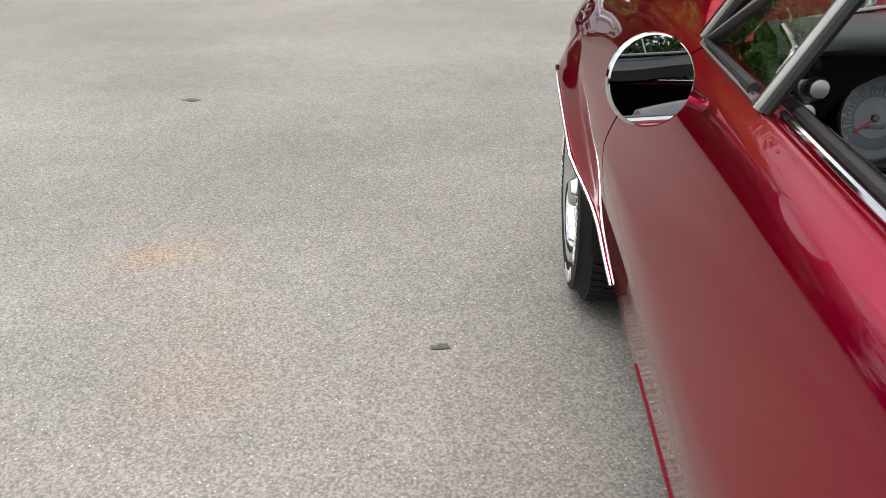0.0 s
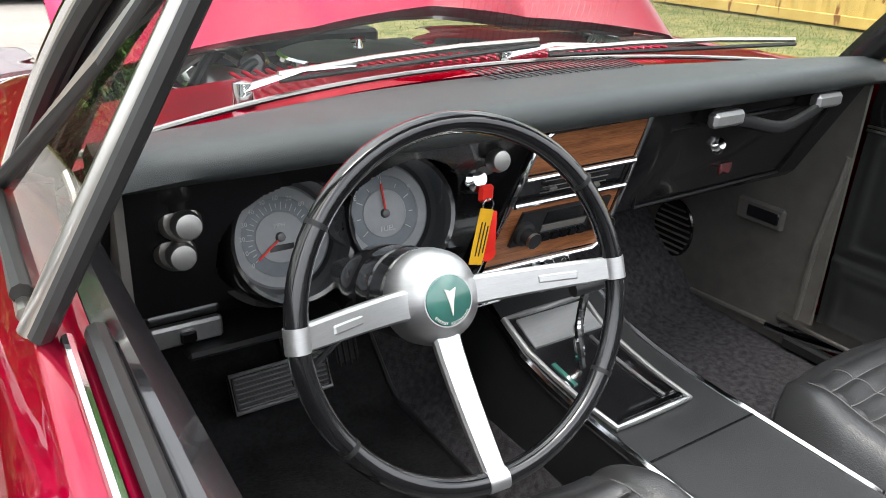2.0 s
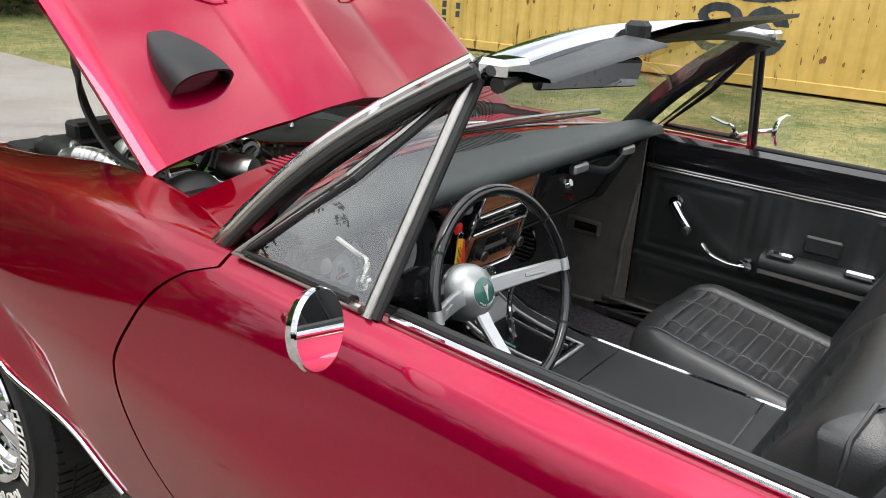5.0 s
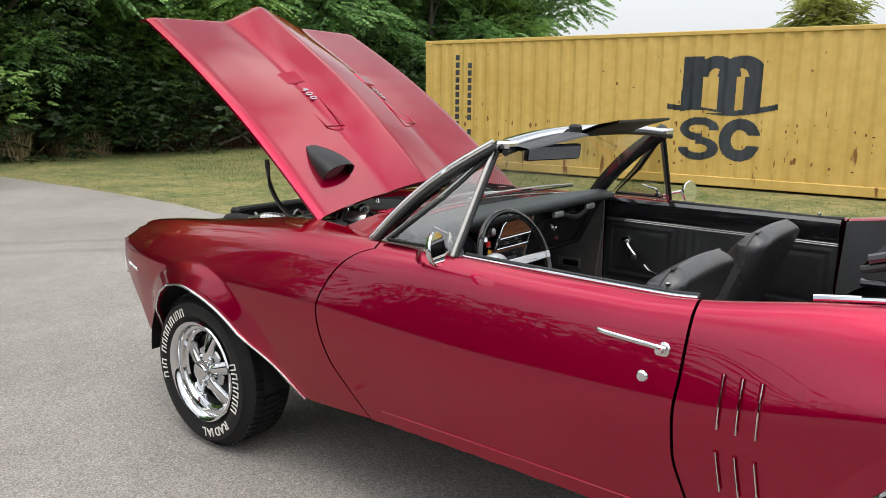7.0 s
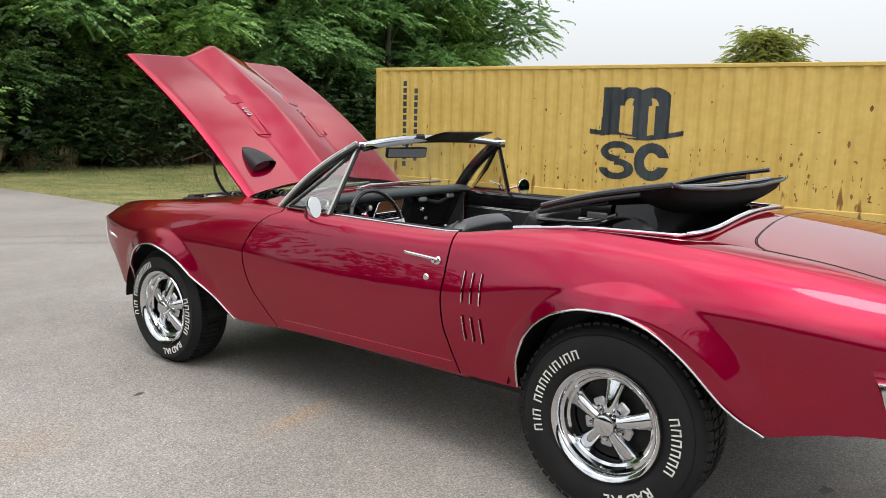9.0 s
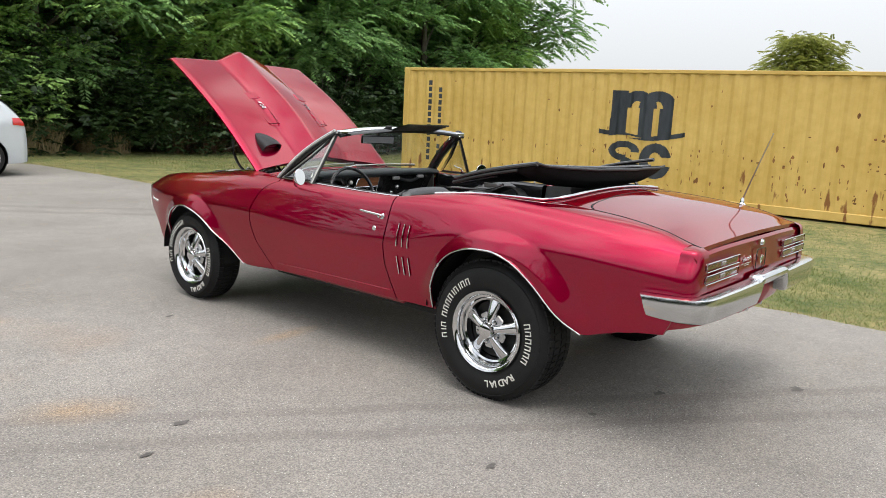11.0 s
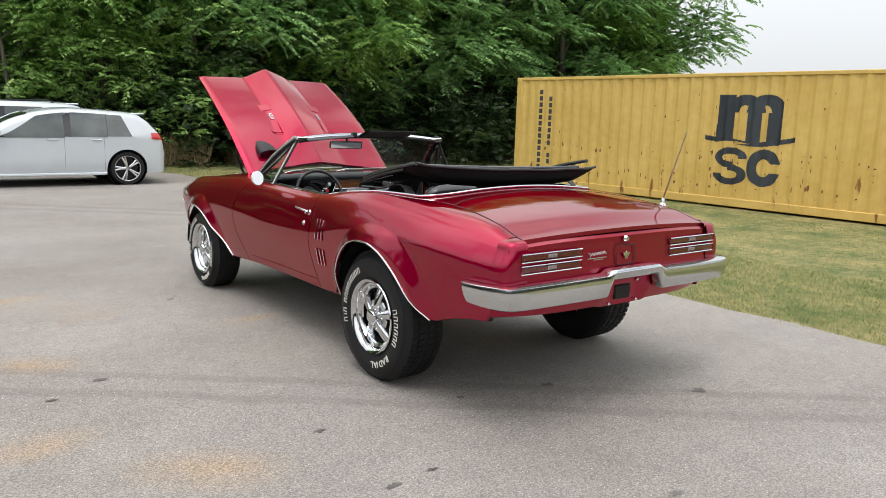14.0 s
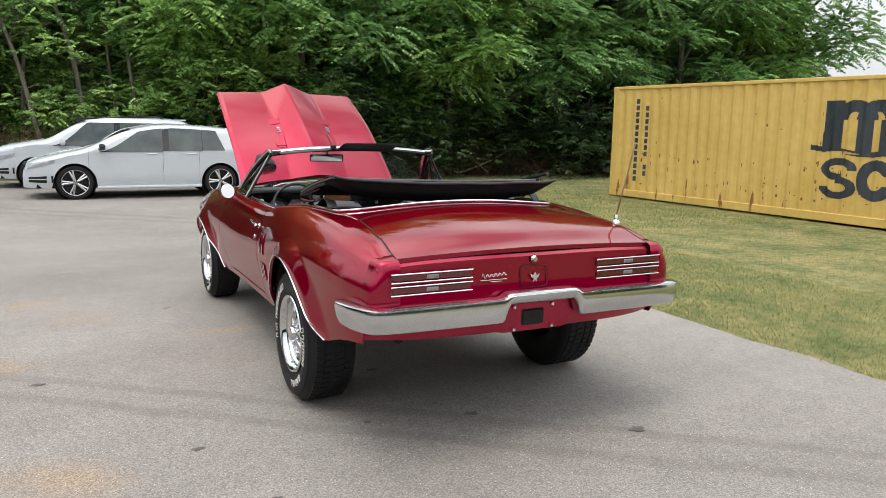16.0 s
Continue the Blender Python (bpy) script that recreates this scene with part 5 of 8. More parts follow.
# ---- convertible: wheels ----
def wheel(side, y, zc, R, width, x_face):
    """Five-spoke chrome wheel with a block-tread tyre; local z points out of the car."""
    base = Matrix.Translation((side * x_face, y, zc)) @ pose(0, 0, 0, 0, 90 * side, 0) @ pose(0, 0, 0, 0, 0, 90 * side)
    rim = 0.205
    W = width
    prof = [(rim - 0.006, -0.012), (rim + 0.012, -0.006), (rim + 0.03, 0.004), (lerp(rim, R, 0.45), 0.012), (lerp(rim, R, 0.72), 0.008), (R - 0.025, -0.010), (R - 0.010, -0.026), (R - 0.004, -0.036)]
    prof += [(R - 0.004 + 0.002 * math.sin(math.pi * t), lerp(-0.036, -W + 0.02, t)) for t in span(0.05, 0.95, 7)]
    prof += [(R - 0.004, -W + 0.02), (R - 0.02, -W + 0.002), (lerp(rim, R, 0.6), -W - 0.008), (rim, -W + 0.01), (rim - 0.02, -W + 0.03)]
    w = part("wheel", Geo().lathe(prof, seg=72), RUBBER, car, "chrome five-spoke wheel with white-lettered tyre", at=base, sharp=45)
    # tread blocks
    g = Geo()
    n = 62
    for k in range(n):
        for row, (za, zb) in enumerate(((-0.030, -0.066), (-0.074, -0.112), (-0.120, -W + 0.122), (-W + 0.114, -W + 0.076), (-W + 0.066, -W + 0.030))):
            if za - zb < 0.01:
                continue
            a0 = 2 * math.pi * (k + 0.5 * (row % 2)) / n
            a1, sk = a0 + 2 * math.pi / n * 0.74, 0.022 if row % 2 else -0.018
            pts = []
            for r in (R - 0.008, R + 0.003):
                for a, z in ((a0, za), (a1, za), (a1 + sk, zb), (a0 + sk, zb)):
                    pts.append((r * math.cos(a), r * math.sin(a), z))
            g.add(pts, [(4, 5, 6, 7), (0, 1, 5, 4), (1, 2, 6, 5), (2, 3, 7, 6), (3, 0, 4, 7)])
    tagged(part("tread", g, RUBBER, w), kind="stuff")
    part("sidewall_ring", Geo().lathe([(R * 0.90, 0.0035), (R * 0.905, 0.006), (R * 0.91, 0.0025)], seg=72), RUBBER, w)
    # stepped chrome barrel
    prof = [(rim + 0.004, -0.004), (rim + 0.010, 0.004), (rim + 0.006, 0.010), (rim - 0.006, 0.006), (rim - 0.014, -0.004), (rim - 0.018, -0.022), (rim - 0.030, -0.026), (rim - 0.036, -0.040), (rim - 0.046, -0.046), (rim - 0.050, -0.075), (rim - 0.052, -0.13)]
    part("rim", Geo().lathe(prof, seg=72), CHROME, w)
    part("brake_drum", Geo().lathe([(0.0, -0.085), (0.15, -0.085), (0.152, -0.13)], seg=32), ENGINE_BLACK, w)
    for k in range(5):
        a = pose(0, 0, 0, 0, 0, 72 * k + 14)
        rows = []
        for t in span(0, 1, 7):
            r, hw, h = lerp(0.040, rim - 0.044, t), lerp(0.019, 0.034, t ** 1.3), lerp(-0.010, -0.046, t ** 1.4)
            rows.append([tuple(a @ Vector((r, s * hw, h - 0.010 * abs(s) ** 2 - (0.02 if abs(s) > 1.05 else 0)))) for s in (-1.1, -1, -0.45, 0, 0.45, 1, 1.1)])
        part("spoke", Geo().grid(rows), CHROME, w, sharp=60)
        b = a @ pose(0, 0, 0, 0, 0, 36)
        part("lug_pocket", Geo().box((0.066, 0, -0.046), (0.06, 0.046, 0.012), 0.008, m=b), BRUSHED, w)
        part("lug_nut", Geo().lathe([(0.0, 0.0), (0.008, -0.003), (0.0115, -0.01), (0.0115, -0.04)], b @ pose(0.062, 0, -0.012), 6), CHROME, w)
    part("hub_cap", Geo().lathe([(0.0, 0.014), (0.030, 0.012), (0.038, 0.008), (0.045, -0.006), (0.046, -0.05)], seg=28), CHROME, w)
    part("hub_badge", Geo().lathe([(0.0, 0.0135), (0.015, 0.0125), (0.018, 0.0115)], seg=20), BLACK_GLOSS, w)
    part("valve", Geo().tube([(0, -rim + 0.03, -0.02), (0, -rim + 0.045, 0.004)], 0.004, 8), STAINLESS, w)
    return w


def on_tyre(w, R, chars, start, size, word=""):
    """Raised white letters round the sidewall: plain bars, or a real word."""
    rm = 0.205 + (R - 0.205) * 0.40
    a = start
    for ch in chars:
        wd = {" ": 0.5, "I": 0.45, "/": 0.5}.get(ch, 0.85) * size
        if ch != " ":
            m = pose(0, 0, 0, 0, 0, a) @ pose(0, rm, 0.0125)
            if word:
                c = bpy.data.curves.new("letter_text", "FONT")
                c.body, c.size, c.extrude, c.align_x, c.align_y, c.offset = ch, size * 1.38, 0.0012, "CENTER", "CENTER", 0.0008
                o = bpy.data.objects.new("letter_text", c)
                scene.collection.objects.link(o)
                me = bpy.data.meshes.new_from_object(o.evaluated_get(bpy.context.evaluated_depsgraph_get()))
                bpy.data.objects.remove(o)
                me.materials.clear()
                me.materials.append(WHITE_RUBBER)
                part("raised_letter", me, WHITE_RUBBER, w, at=m)
            else:
                g = Geo()
                hw, hh, t = wd * 0.42, size * 0.5, size * 0.16
                g.box((-hw + t / 2, 0, 0), (t, 2 * hh, 0.003), 0.0008)
                if wd > 0.5 * size:
                    g.box((hw - t / 2, 0, 0), (t, 2 * hh, 0.003), 0.0008)
                    g.box((0, hh - t / 2, 0.0002), (2 * hw, t, 0.003), 0.0008)
                part("raised_bar", g, WHITE_RUBBER, w, at=m)
        a -= math.degrees((wd + size * 0.16) / rm)


for side in (-1, 1):
    wr = wheel(side, -1.335, 0.347, 0.369, 0.25, 0.898 if side < 0 else 0.94)
    wf = wheel(side, 1.41, 0.305, 0.325, 0.22, 0.882)
    for w, R, roll in ((wr, 0.369, 12.0), (wf, 0.325, 12.0)):
        on_tyre(w, R, "XIX XXXXIXIXX", 106, 0.035)
        on_tyre(w, R, "XXXXXX", -72, 0.036)
        on_tyre(w, R, "RADIAL", -137, 0.036, "word")

# ---- convertible: cabin ----
def dash_face_y(z):
    return 0.445 + (0.93 - z) * 0.52


rows = []
for x in span(-0.715, 0.715, 41):
    e = (abs(x) / 0.715) ** 6 * 0.012
    by = base_y(x) - 0.01
    prof = [(by, 0.975), (lerp(by, 0.41, 0.5), 0.999), (0.42, 1.004 - e), (0.398, 1.000 - e), (0.386, 0.990 - e), (0.383, 0.976 - e), (0.389, 0.964), (0.406, 0.956), (0.45, 0.953), (0.56, 0.95), (by + 0.0, 0.955)]
    rows.append([(x, y, z) for y, z in prof])
dash = part("dashboard", Geo().grid(rows, close_v=True), DASHPAD, car, "padded dark grey-black dashboard top", sharp=50)
g = Geo()
for k in range(24):
    g.box((-0.13 + k * 0.0135, base_y(0) - 0.10, 1.0005), (0.0035, 0.085, 0.002), 0.0008)
part("defroster_grille", g, BLACK_PLASTIC, dash)
# black facia under the pad
rows = []
for x in span(-0.715, 0.715, 420):
    low = 0.70 if abs(x) > 0.22 or x > 0.1 else 0.71
    if x > 0.12:
        low = 0.725
    bul = 0.018 * math.exp(-((x - 0.15) / 0.05) ** 2) if x > 0.1 else 0.0
    rows.append([(x, dash_face_y(z) - bul * math.sin((0.935 - z) / (0.935 - low) * math.pi) + 0.02 * max(0, (0.74 - z) / 0.04) + (0.09 if min(math.hypot(x + 0.486, z - 0.828), math.hypot(x + 0.330, z - 0.836)) < 0.095 else 0.0), z) for z in span(0.962, low, 100)])
face = part("facia", Geo().solid(rows, (0, 0.025, 0)), BLACK_PAINT, dash, "satin black facia", sharp=60)
# glovebox outline, lock, small badge, grab handle
gl = [(0.16, 0.915), (0.60, 0.925), (0.62, 0.90), (0.62, 0.75), (0.20, 0.74), (0.165, 0.80)]
gb = part("glovebox_lid", Geo().tube([(x, dash_face_y(z) - 0.004, z) for x, z in smooth_path([(a, b, 0) for a, b in gl], 1) and gl], 0.003, 6, closed=True), BLACK_PLASTIC, face)
part("glovebox_lock", Geo().lathe([(0.0, 0.012), (0.010, 0.012), (0.0125, 0.008), (0.017, 0.004), (0.018, 0.0)], pose(0.326, dash_face_y(0.86) - 0.002, 0.86, 62), 18), CHROME, gb)
g = Geo()
g.prism([(0, 0.018), (0.009, 0.006), (0.024, 0.010), (0.016, -0.006), (0.004, -0.014), (-0.010, -0.008), (-0.022, -0.012), (-0.014, 0.004)], 0.005, pose(0.402, dash_face_y(0.80) - 0.002, 0.798, 62), 0.001)
part("glovebox_badge", g, LAMP_RED, gb, "small red and bright bird-shaped badge")
g = Geo().tube(smooth_path([(0.245, 0.405, 0.932), (0.28, 0.398, 0.928), (0.36, 0.386, 0.912), (0.44, 0.394, 0.922), (0.505, 0.405, 0.936)], 6), 0.008, 8, flat=1.4)
gh = part("grab_handle", g, BLACK_PLASTIC, face, "passenger grab handle with bright ends")
for x, z in ((0.232, 0.937), (0.508, 0.942)):
    part("handle_end", Geo().box((x, 0.402, z), (0.075, 0.022, 0.026), 0.006), BRUSHED, gh)
    part("end_block", Geo().box((x, 0.430, z), (0.05, 0.05, 0.034), 0.006), BLACK_PLASTIC, gh)
# light and wiper knobs
for x, z, y in ((-0.630, 0.895, 0.424), (-0.634, 0.850, 0.446), (-0.200, 0.908, 0.432)):
    g = Geo().lathe([(0.0, 0.05), (0.014, 0.048), (0.0165, 0.042), (0.0165, 0.03), (0.009, 0.026), (0.009, 0.012), (0.017, 0.010), (0.019, 0.0), (0.016, -0.02)], pose(x, y + 0.045, z, 80), 24)
    part("knob_bezel", Geo().lathe([(0.012, 0.016), (0.020, 0.015), (0.024, 0.010), (0.025, -0.01)], pose(x, y + 0.045, z, 80), 24), STAINLESS, face)
    part("dash_knob", g, KNOB, face, "ribbed bright pull knob")
ign = part("ignition_switch", Geo().lathe([(0.0, 0.02), (0.012, 0.02), (0.02, 0.014), (0.022, 0.0), (0.018, -0.03)], pose(-0.216, 0.476, 0.878, 68), 18), CHROME, face)


# instruments in deep round tunnels
DIAL_RING = mat("dial_pale_ring", (0.30, 0.31, 0.32), 0.5, var=0.1, scale=60)
def instrument(x, y, z, r, needle, marks, word=""):
    m = pose(x, y, z, 72)
    tun = [(r + 0.023, -0.02), (r + 0.023, 0.03), (r + 0.021, 0.055), (r + 0.017, 0.061), (r + 0.012, 0.058), (r + 0.008, 0.02), (r + 0.004, 0.0)]
    g = Geo().lathe(tun + [(r + 0.004, -0.02), (r + 0.032, -0.02)], m, 44)
    pod = part("instrument_pod", g, BLACK_GLOSS, face, "deep black instrument tunnel")
    part("instrument_ring", Geo().lathe([(r + 0.005, 0.002), (r + 0.001, 0.006), (r - 0.012, 0.004), (r - 0.013, 0.002)], m, 44), DIAL_RING, pod)
    part("dial_centre", Geo().lathe([(0.0, 0.0032), (0.034, 0.0032), (0.035, 0.002)], m, 40), DIAL_RING, pod)
    part("dial", Geo().lathe([(0.0, 0.002), (r - 0.008, 0.002), (r - 0.006, 0.0)], m, 44), DIAL, pod, "grey dial with pale figures")
    g = Geo()
    for k in range(marks):
        a = radians(lerp(215, -35, k / (marks - 1)))
        L = 0.010 if k % 2 == 0 else 0.006
        mm = m @ pose(0.64 * r * math.cos(a), 0.64 * r * math.sin(a), 0.0036, 0, 0, math.degrees(a))
        g.box((0, 0, 0), (L, 0.0012, 0.0008), 0, mm)
    tagged(part("scale_marks", g, DIAL_PRINT, pod), kind="stuff")
    part("needle_boss", Geo().lathe([(0.0, 0.010), (0.0055, 0.009), (0.007, 0.003)], m, 18), KNOB_DARK, pod)
    g = Geo().box((0.022, 0, 0), (0.042, 0.0026, 0.0015), 0, m @ pose(0, 0, 0.007, 0, 0, needle))
    part("needle", g, NEEDLE, pod)
    def dial_text(body, size, x, y, turn=0.0):
        c = bpy.data.curves.new("dial_text", "FONT")
        c.body, c.size, c.extrude, c.align_x, c.align_y = body, size, 0.0002, "CENTER", "CENTER"
        o = bpy.data.objects.new("dial_text", c)
        scene.collection.objects.link(o)
        me = bpy.data.meshes.new_from_object(o.evaluated_get(bpy.context.evaluated_depsgraph_get()))
        bpy.data.objects.remove(o)
        me.materials.clear()
        me.materials.append(DIAL_PRINT)
        part("dial_word", me, DIAL_PRINT, pod, at=m @ pose(x, y, 0.0062, 0, 0, turn))
    if word:
        dial_text(word, 0.011, 0, -0.022)
        for ch, a in (("E", 148), ("½", 92), ("F", 36)):
            dial_text(ch, 0.0095, 0.80 * r * math.cos(radians(a)), 0.80 * r * math.sin(radians(a)))
    else:
        dial_text("MPH", 0.008, 0, 0.016)
        for k in range(13):
            a = radians(lerp(215, -35, k / 12))
            dial_text(str(k * 10), 0.0085, 0.80 * r * math.cos(a), 0.80 * r * math.sin(a))
        part("odometer", Geo().box((0, -0.014, 0.003), (0.034, 0.008, 0.001), 0, m), BLACK_GLOSS, pod)
    return pod


instrument(-0.486, 0.535, 0.820, 0.066, 215, 27)
instrument(-0.330, 0.530, 0.828, 0.066, 92, 9, "FUEL")


def small_gauge(x, y, z):
    pl = part("gauge_plate", Geo().box((0, 0, 0), (0.078, 0.004, 0.068), 0.003), BRUSHED, face, "under-dash gauge on a chrome plate", at=pose(x, y, z, -30))
    m = pose(0, -0.003, 0.0, 90)
    part("gauge_rim", Geo().lathe([(0.030, 0.0), (0.032, 0.006), (0.028, 0.010), (0.0255, 0.006)], m, 28), CHROME, pl)
    part("gauge_dial", Geo().lathe([(0.0, 0.005), (0.026, 0.005)], m, 28), BLACK_PLASTIC, pl)
    g = Geo()
    for k in range(9):
        a = radians(lerp(210, -30, k / 8))
        g.box((0, 0, 0), (0.006, 0.0014, 0.0006), 0, m @ pose(0.020 * math.cos(a), 0.020 * math.sin(a), 0.0056, 0, 0, math.degrees(a)))
    g.box((0.006, 0, 0), (0.02, 0.0016, 0.0006), 0, m @ pose(0, 0, 0.0062, 0, 0, 100))
    tagged(part("gauge_marks", g, DIAL_PRINT, pl), kind="stuff")


small_gauge(-0.196, 0.480, 0.702)
small_gauge(-0.036, 0.484, 0.694)

# walnut centre stack with heater slide and radio
TL, TR, BR, BL = Vector((-0.128, 0.440, 0.948)), Vector((0.095, 0.442, 0.952)), Vector((0.042, 0.472, 0.727)), Vector((-0.203, 0.470, 0.733))
ux, uz = (TR - TL).normalized(), (TL - BL).normalized()
un = ux.cross(uz).normalized()
if un.y > 0:
    un = -un


def on_stack(u, v, out=0.0):
    """u, v: 0 to 1 from the lower left; out: metres towards the driver."""
    return lerp(lerp(BL, BR, u), lerp(TL, TR, u), v) + un * out


def stack_sheet(u0, u1, v0, v1, out, thick):
    return Geo().solid([[tuple(on_stack(u, v, out)) for v in span(v0, v1, 3)] for u in span(u0, u1, 3)], tuple(un * -thick))


st = part("centre_panel", stack_sheet(-0.03, 1.03, -0.02, 1.02, 0.0, 0.03), BLACK_PAINT, dash)
part("wood_panel", stack_sheet(0.02, 0.98, 0.70, 0.97, 0.006, 0.008), WOOD, st, "walnut veneer panel")
part("wood_panel", stack_sheet(0.02, 0.97, 0.03, 0.475, 0.006, 0.008), WOOD, st, "walnut veneer panel")
g = Geo().tube([on_stack(u, v, 0.008) for u, v in ((0.0, 0.0), (0.5, 0.0), (0.93, 0.0), (1.0, 0.06), (1.0, 0.5), (1.0, 1.0), (0.5, 1.0), (0.09, 1.0), (0.0, 0.93), (0.0, 0.5))], 0.005, 8, closed=True)
part("stack_bezel", g, CHROME, st)
for v in (0.495, 0.68):
    part("stack_bar", Geo().tube([on_stack(0.02, v, 0.012), on_stack(0.98, v, 0.012)], 0.0045, 8), CHROME, st)
hv = part("heater_control", stack_sheet(0.05, 0.95, 0.51, 0.665, 0.004, 0.006), BLACK_GLOSS, st, "black slide heater control")
for v in (0.545, 0.585, 0.63):
    part("slide_track", Geo().tube([on_stack(0.22, v, 0.006), on_stack(0.80, v, 0.006)], 0.0009, 6), KICK, hv)
for u, v in ((0.28, 0.585), (0.55, 0.63), (0.68, 0.545)):
    c = on_stack(u, v, 0.012)
    part("slide_lever", Geo().box(c, (0.014, 0.012, 0.006), 0.002), KICK, hv)
rd = part("radio", stack_sheet(0.14, 0.90, 0.17, 0.42, 0.012, 0.012), BLACK_PLASTIC, st, "black cassette radio with two knobs")
part("cassette_slot", stack_sheet(0.34, 0.72, 0.315, 0.40, 0.0145, 0.003), BLACK_GLOSS, rd)
part("tuner_window", stack_sheet(0.34, 0.72, 0.255, 0.30, 0.0145, 0.003), KICK, rd)
for k in range(5):
    part("radio_button", stack_sheet(0.37 + 0.075 * k, 0.425 + 0.075 * k, 0.19, 0.235, 0.020, 0.008), BLACK_GLOSS, rd)
for u in (0.20, 0.84):
    c = on_stack(u, 0.27, 0.012)
    m = Matrix.Translation(c) @ un.to_track_quat("Z", "Y").to_matrix().to_4x4()
    kn = part("radio_knob", Geo().lathe([(0.020, 0.0), (0.019, 0.008), (0.0135, 0.010), (0.0125, 0.028), (0.0, 0.030)], m, 20), BLACK_PLASTIC, rd)
    part("knob_ring", Geo().lathe([(0.0128, 0.024), (0.0134, 0.026), (0.0126, 0.029)], m, 20), STAINLESS, kn)

# steering wheel and column
C0, AX = Vector((-0.420, 0.1794, 0.867)), Vector((-0.059, -0.940, 0.338))
SW = Matrix.Translation(C0) @ AX.to_track_quat("Z", "Y").to_matrix().to_4x4()
# local axes: z to the driver, and y up the wheel
if (SW.to_3x3() @ Vector((0, 1, 0))).z < 0:
    SW = SW @ pose(0, 0, 0, 0, 0, 180)
pts = [(0.1835 * math.cos(a), 0.1835 * math.sin(a), 0.0) for a in span(0, 2 * math.pi, 73)[:-1]]
sw = part("steering_wheel", Geo().tube(pts, 0.0115, 12, closed=True), BLACK_GLOSS, car, "thin-rimmed black steering wheel with three brushed spokes", at=SW)
HUB = -0.082
for ang in (178, -90, 2):
    d = Vector((math.cos(radians(ang)), math.sin(radians(ang)), 0))
    s = Vector((-d.y, d.x, 0))
    rows = []
    for t in span(0, 1, 9):
        r, h, w = lerp(0.04, 0.182, t), lerp(HUB + 0.012, 0.004, t ** 1.2), lerp(0.0165, 0.0125, t)
        c = d * r + Vector((0, 0, h))
        rows.append([tuple(c + s * a * w + Vector((0, 0, b))) for a, b in ((-1, -0.006), (-1, 0.002), (-0.8, 0.006), (0.8, 0.006), (1, 0.002), (1, -0.006))])
    sp = part("spoke", Geo().grid(rows, close_v=True), BRUSHED, sw, "brushed aluminium spoke")
    part("rim_clip", Geo().tube([d * 0.1835 + s * -0.012, d * 0.1835, d * 0.1835 + s * 0.012], 0.0124, 14), BRUSHED, sw)
    if ang != -90:
        c = d * 0.125 + Vector((0, 0, lerp(HUB + 0.012, 0.004, 0.6 ** 1.2) + 0.005))
        part("horn_bar", Geo().box((0, 0, 0), (0.045, 0.010, 0.005), 0.002, Matrix.Translation(c) @ pose(0, 0, 0, 0, 30 if d.x < 0 else -30, 0)), BRUSHED, sw)
for a in (35, 145, 215, 325):
    p = [(0.1835 * math.cos(radians(a + k)), 0.1835 * math.sin(radians(a + k)), 0) for k in (-0.8, 0, 0.8)]
    part("rim_band", Geo().tube(p, 0.0119, 14), BLACK_PLASTIC, sw)
part("hub", Geo().lathe([(0.0, HUB + 0.030), (0.029, HUB + 0.030), (0.033, HUB + 0.026), (0.046, HUB + 0.016), (0.054, HUB - 0.002), (0.055, HUB - 0.02), (0.045, HUB - 0.03)], seg=40), BRUSHED, sw, "domed brushed hub")
em = part("hub_emblem", Geo().lathe([(0.0, HUB + 0.036), (0.018, HUB + 0.0345), (0.027, HUB + 0.031), (0.029, HUB + 0.028)], seg=32), TEAL, sw, "green emblem with a pale arrowhead")
part("arrowhead", Geo().prism([(-0.007, 0.014), (0.0, 0.011), (0.007, 0.014), (0.003, 0.0), (0.0, -0.016), (-0.003, 0.0)], 0.0015, pose(0, 0, HUB + 0.0352)), WHITE_RUBBER, sw)
for k, ch in enumerate("ENERGY ABSORBING"):
    if ch != " ":
        a = radians(-142 + k * 7.0)
        c = bpy.data.curves.new("emblem_text", "FONT")
        c.body, c.size, c.extrude, c.align_x, c.align_y = ch, 0.0045, 0.0003, "CENTER", "CENTER"
        o = bpy.data.objects.new("emblem_text", c)
        scene.collection.objects.link(o)
        me = bpy.data.meshes.new_from_object(o.evaluated_get(bpy.context.evaluated_depsgraph_get()))
        bpy.data.objects.remove(o)
        me.materials.clear()
        me.materials.append(WHITE_RUBBER)
        part("emblem_letter", me, WHITE_RUBBER, em, at=pose(0.0245 * math.cos(a), 0.0245 * math.sin(a), HUB + 0.0338, 0, 0, math.degrees(a) + 90))
col = part("steering_column", Geo().lathe([(0.046, HUB - 0.022), (0.054, HUB - 0.03), (0.054, HUB - 0.06), (0.052, HUB - 0.062), (0.055, HUB - 0.066), (0.055, HUB - 0.10), (0.053, HUB - 0.104), (0.055, HUB - 0.108), (0.054, HUB - 0.15), (0.042, HUB - 0.19), (0.036, HUB - 0.30), (0.036, HUB - 0.75)], seg=32), BLACK_GLOSS, car, at=SW)
part("indicator_lever", Geo().tube([(-0.05, -0.01, HUB - 0.055), (-0.11, -0.03, HUB - 0.03), (-0.15, -0.048, HUB - 0.012)], [0.003, 0.003, 0.005], 8).tube([(-0.15, -0.048, HUB - 0.012), (-0.168, -0.056, HUB - 0.004)], [0.006, 0.005], 10), BLACK_GLOSS, col)
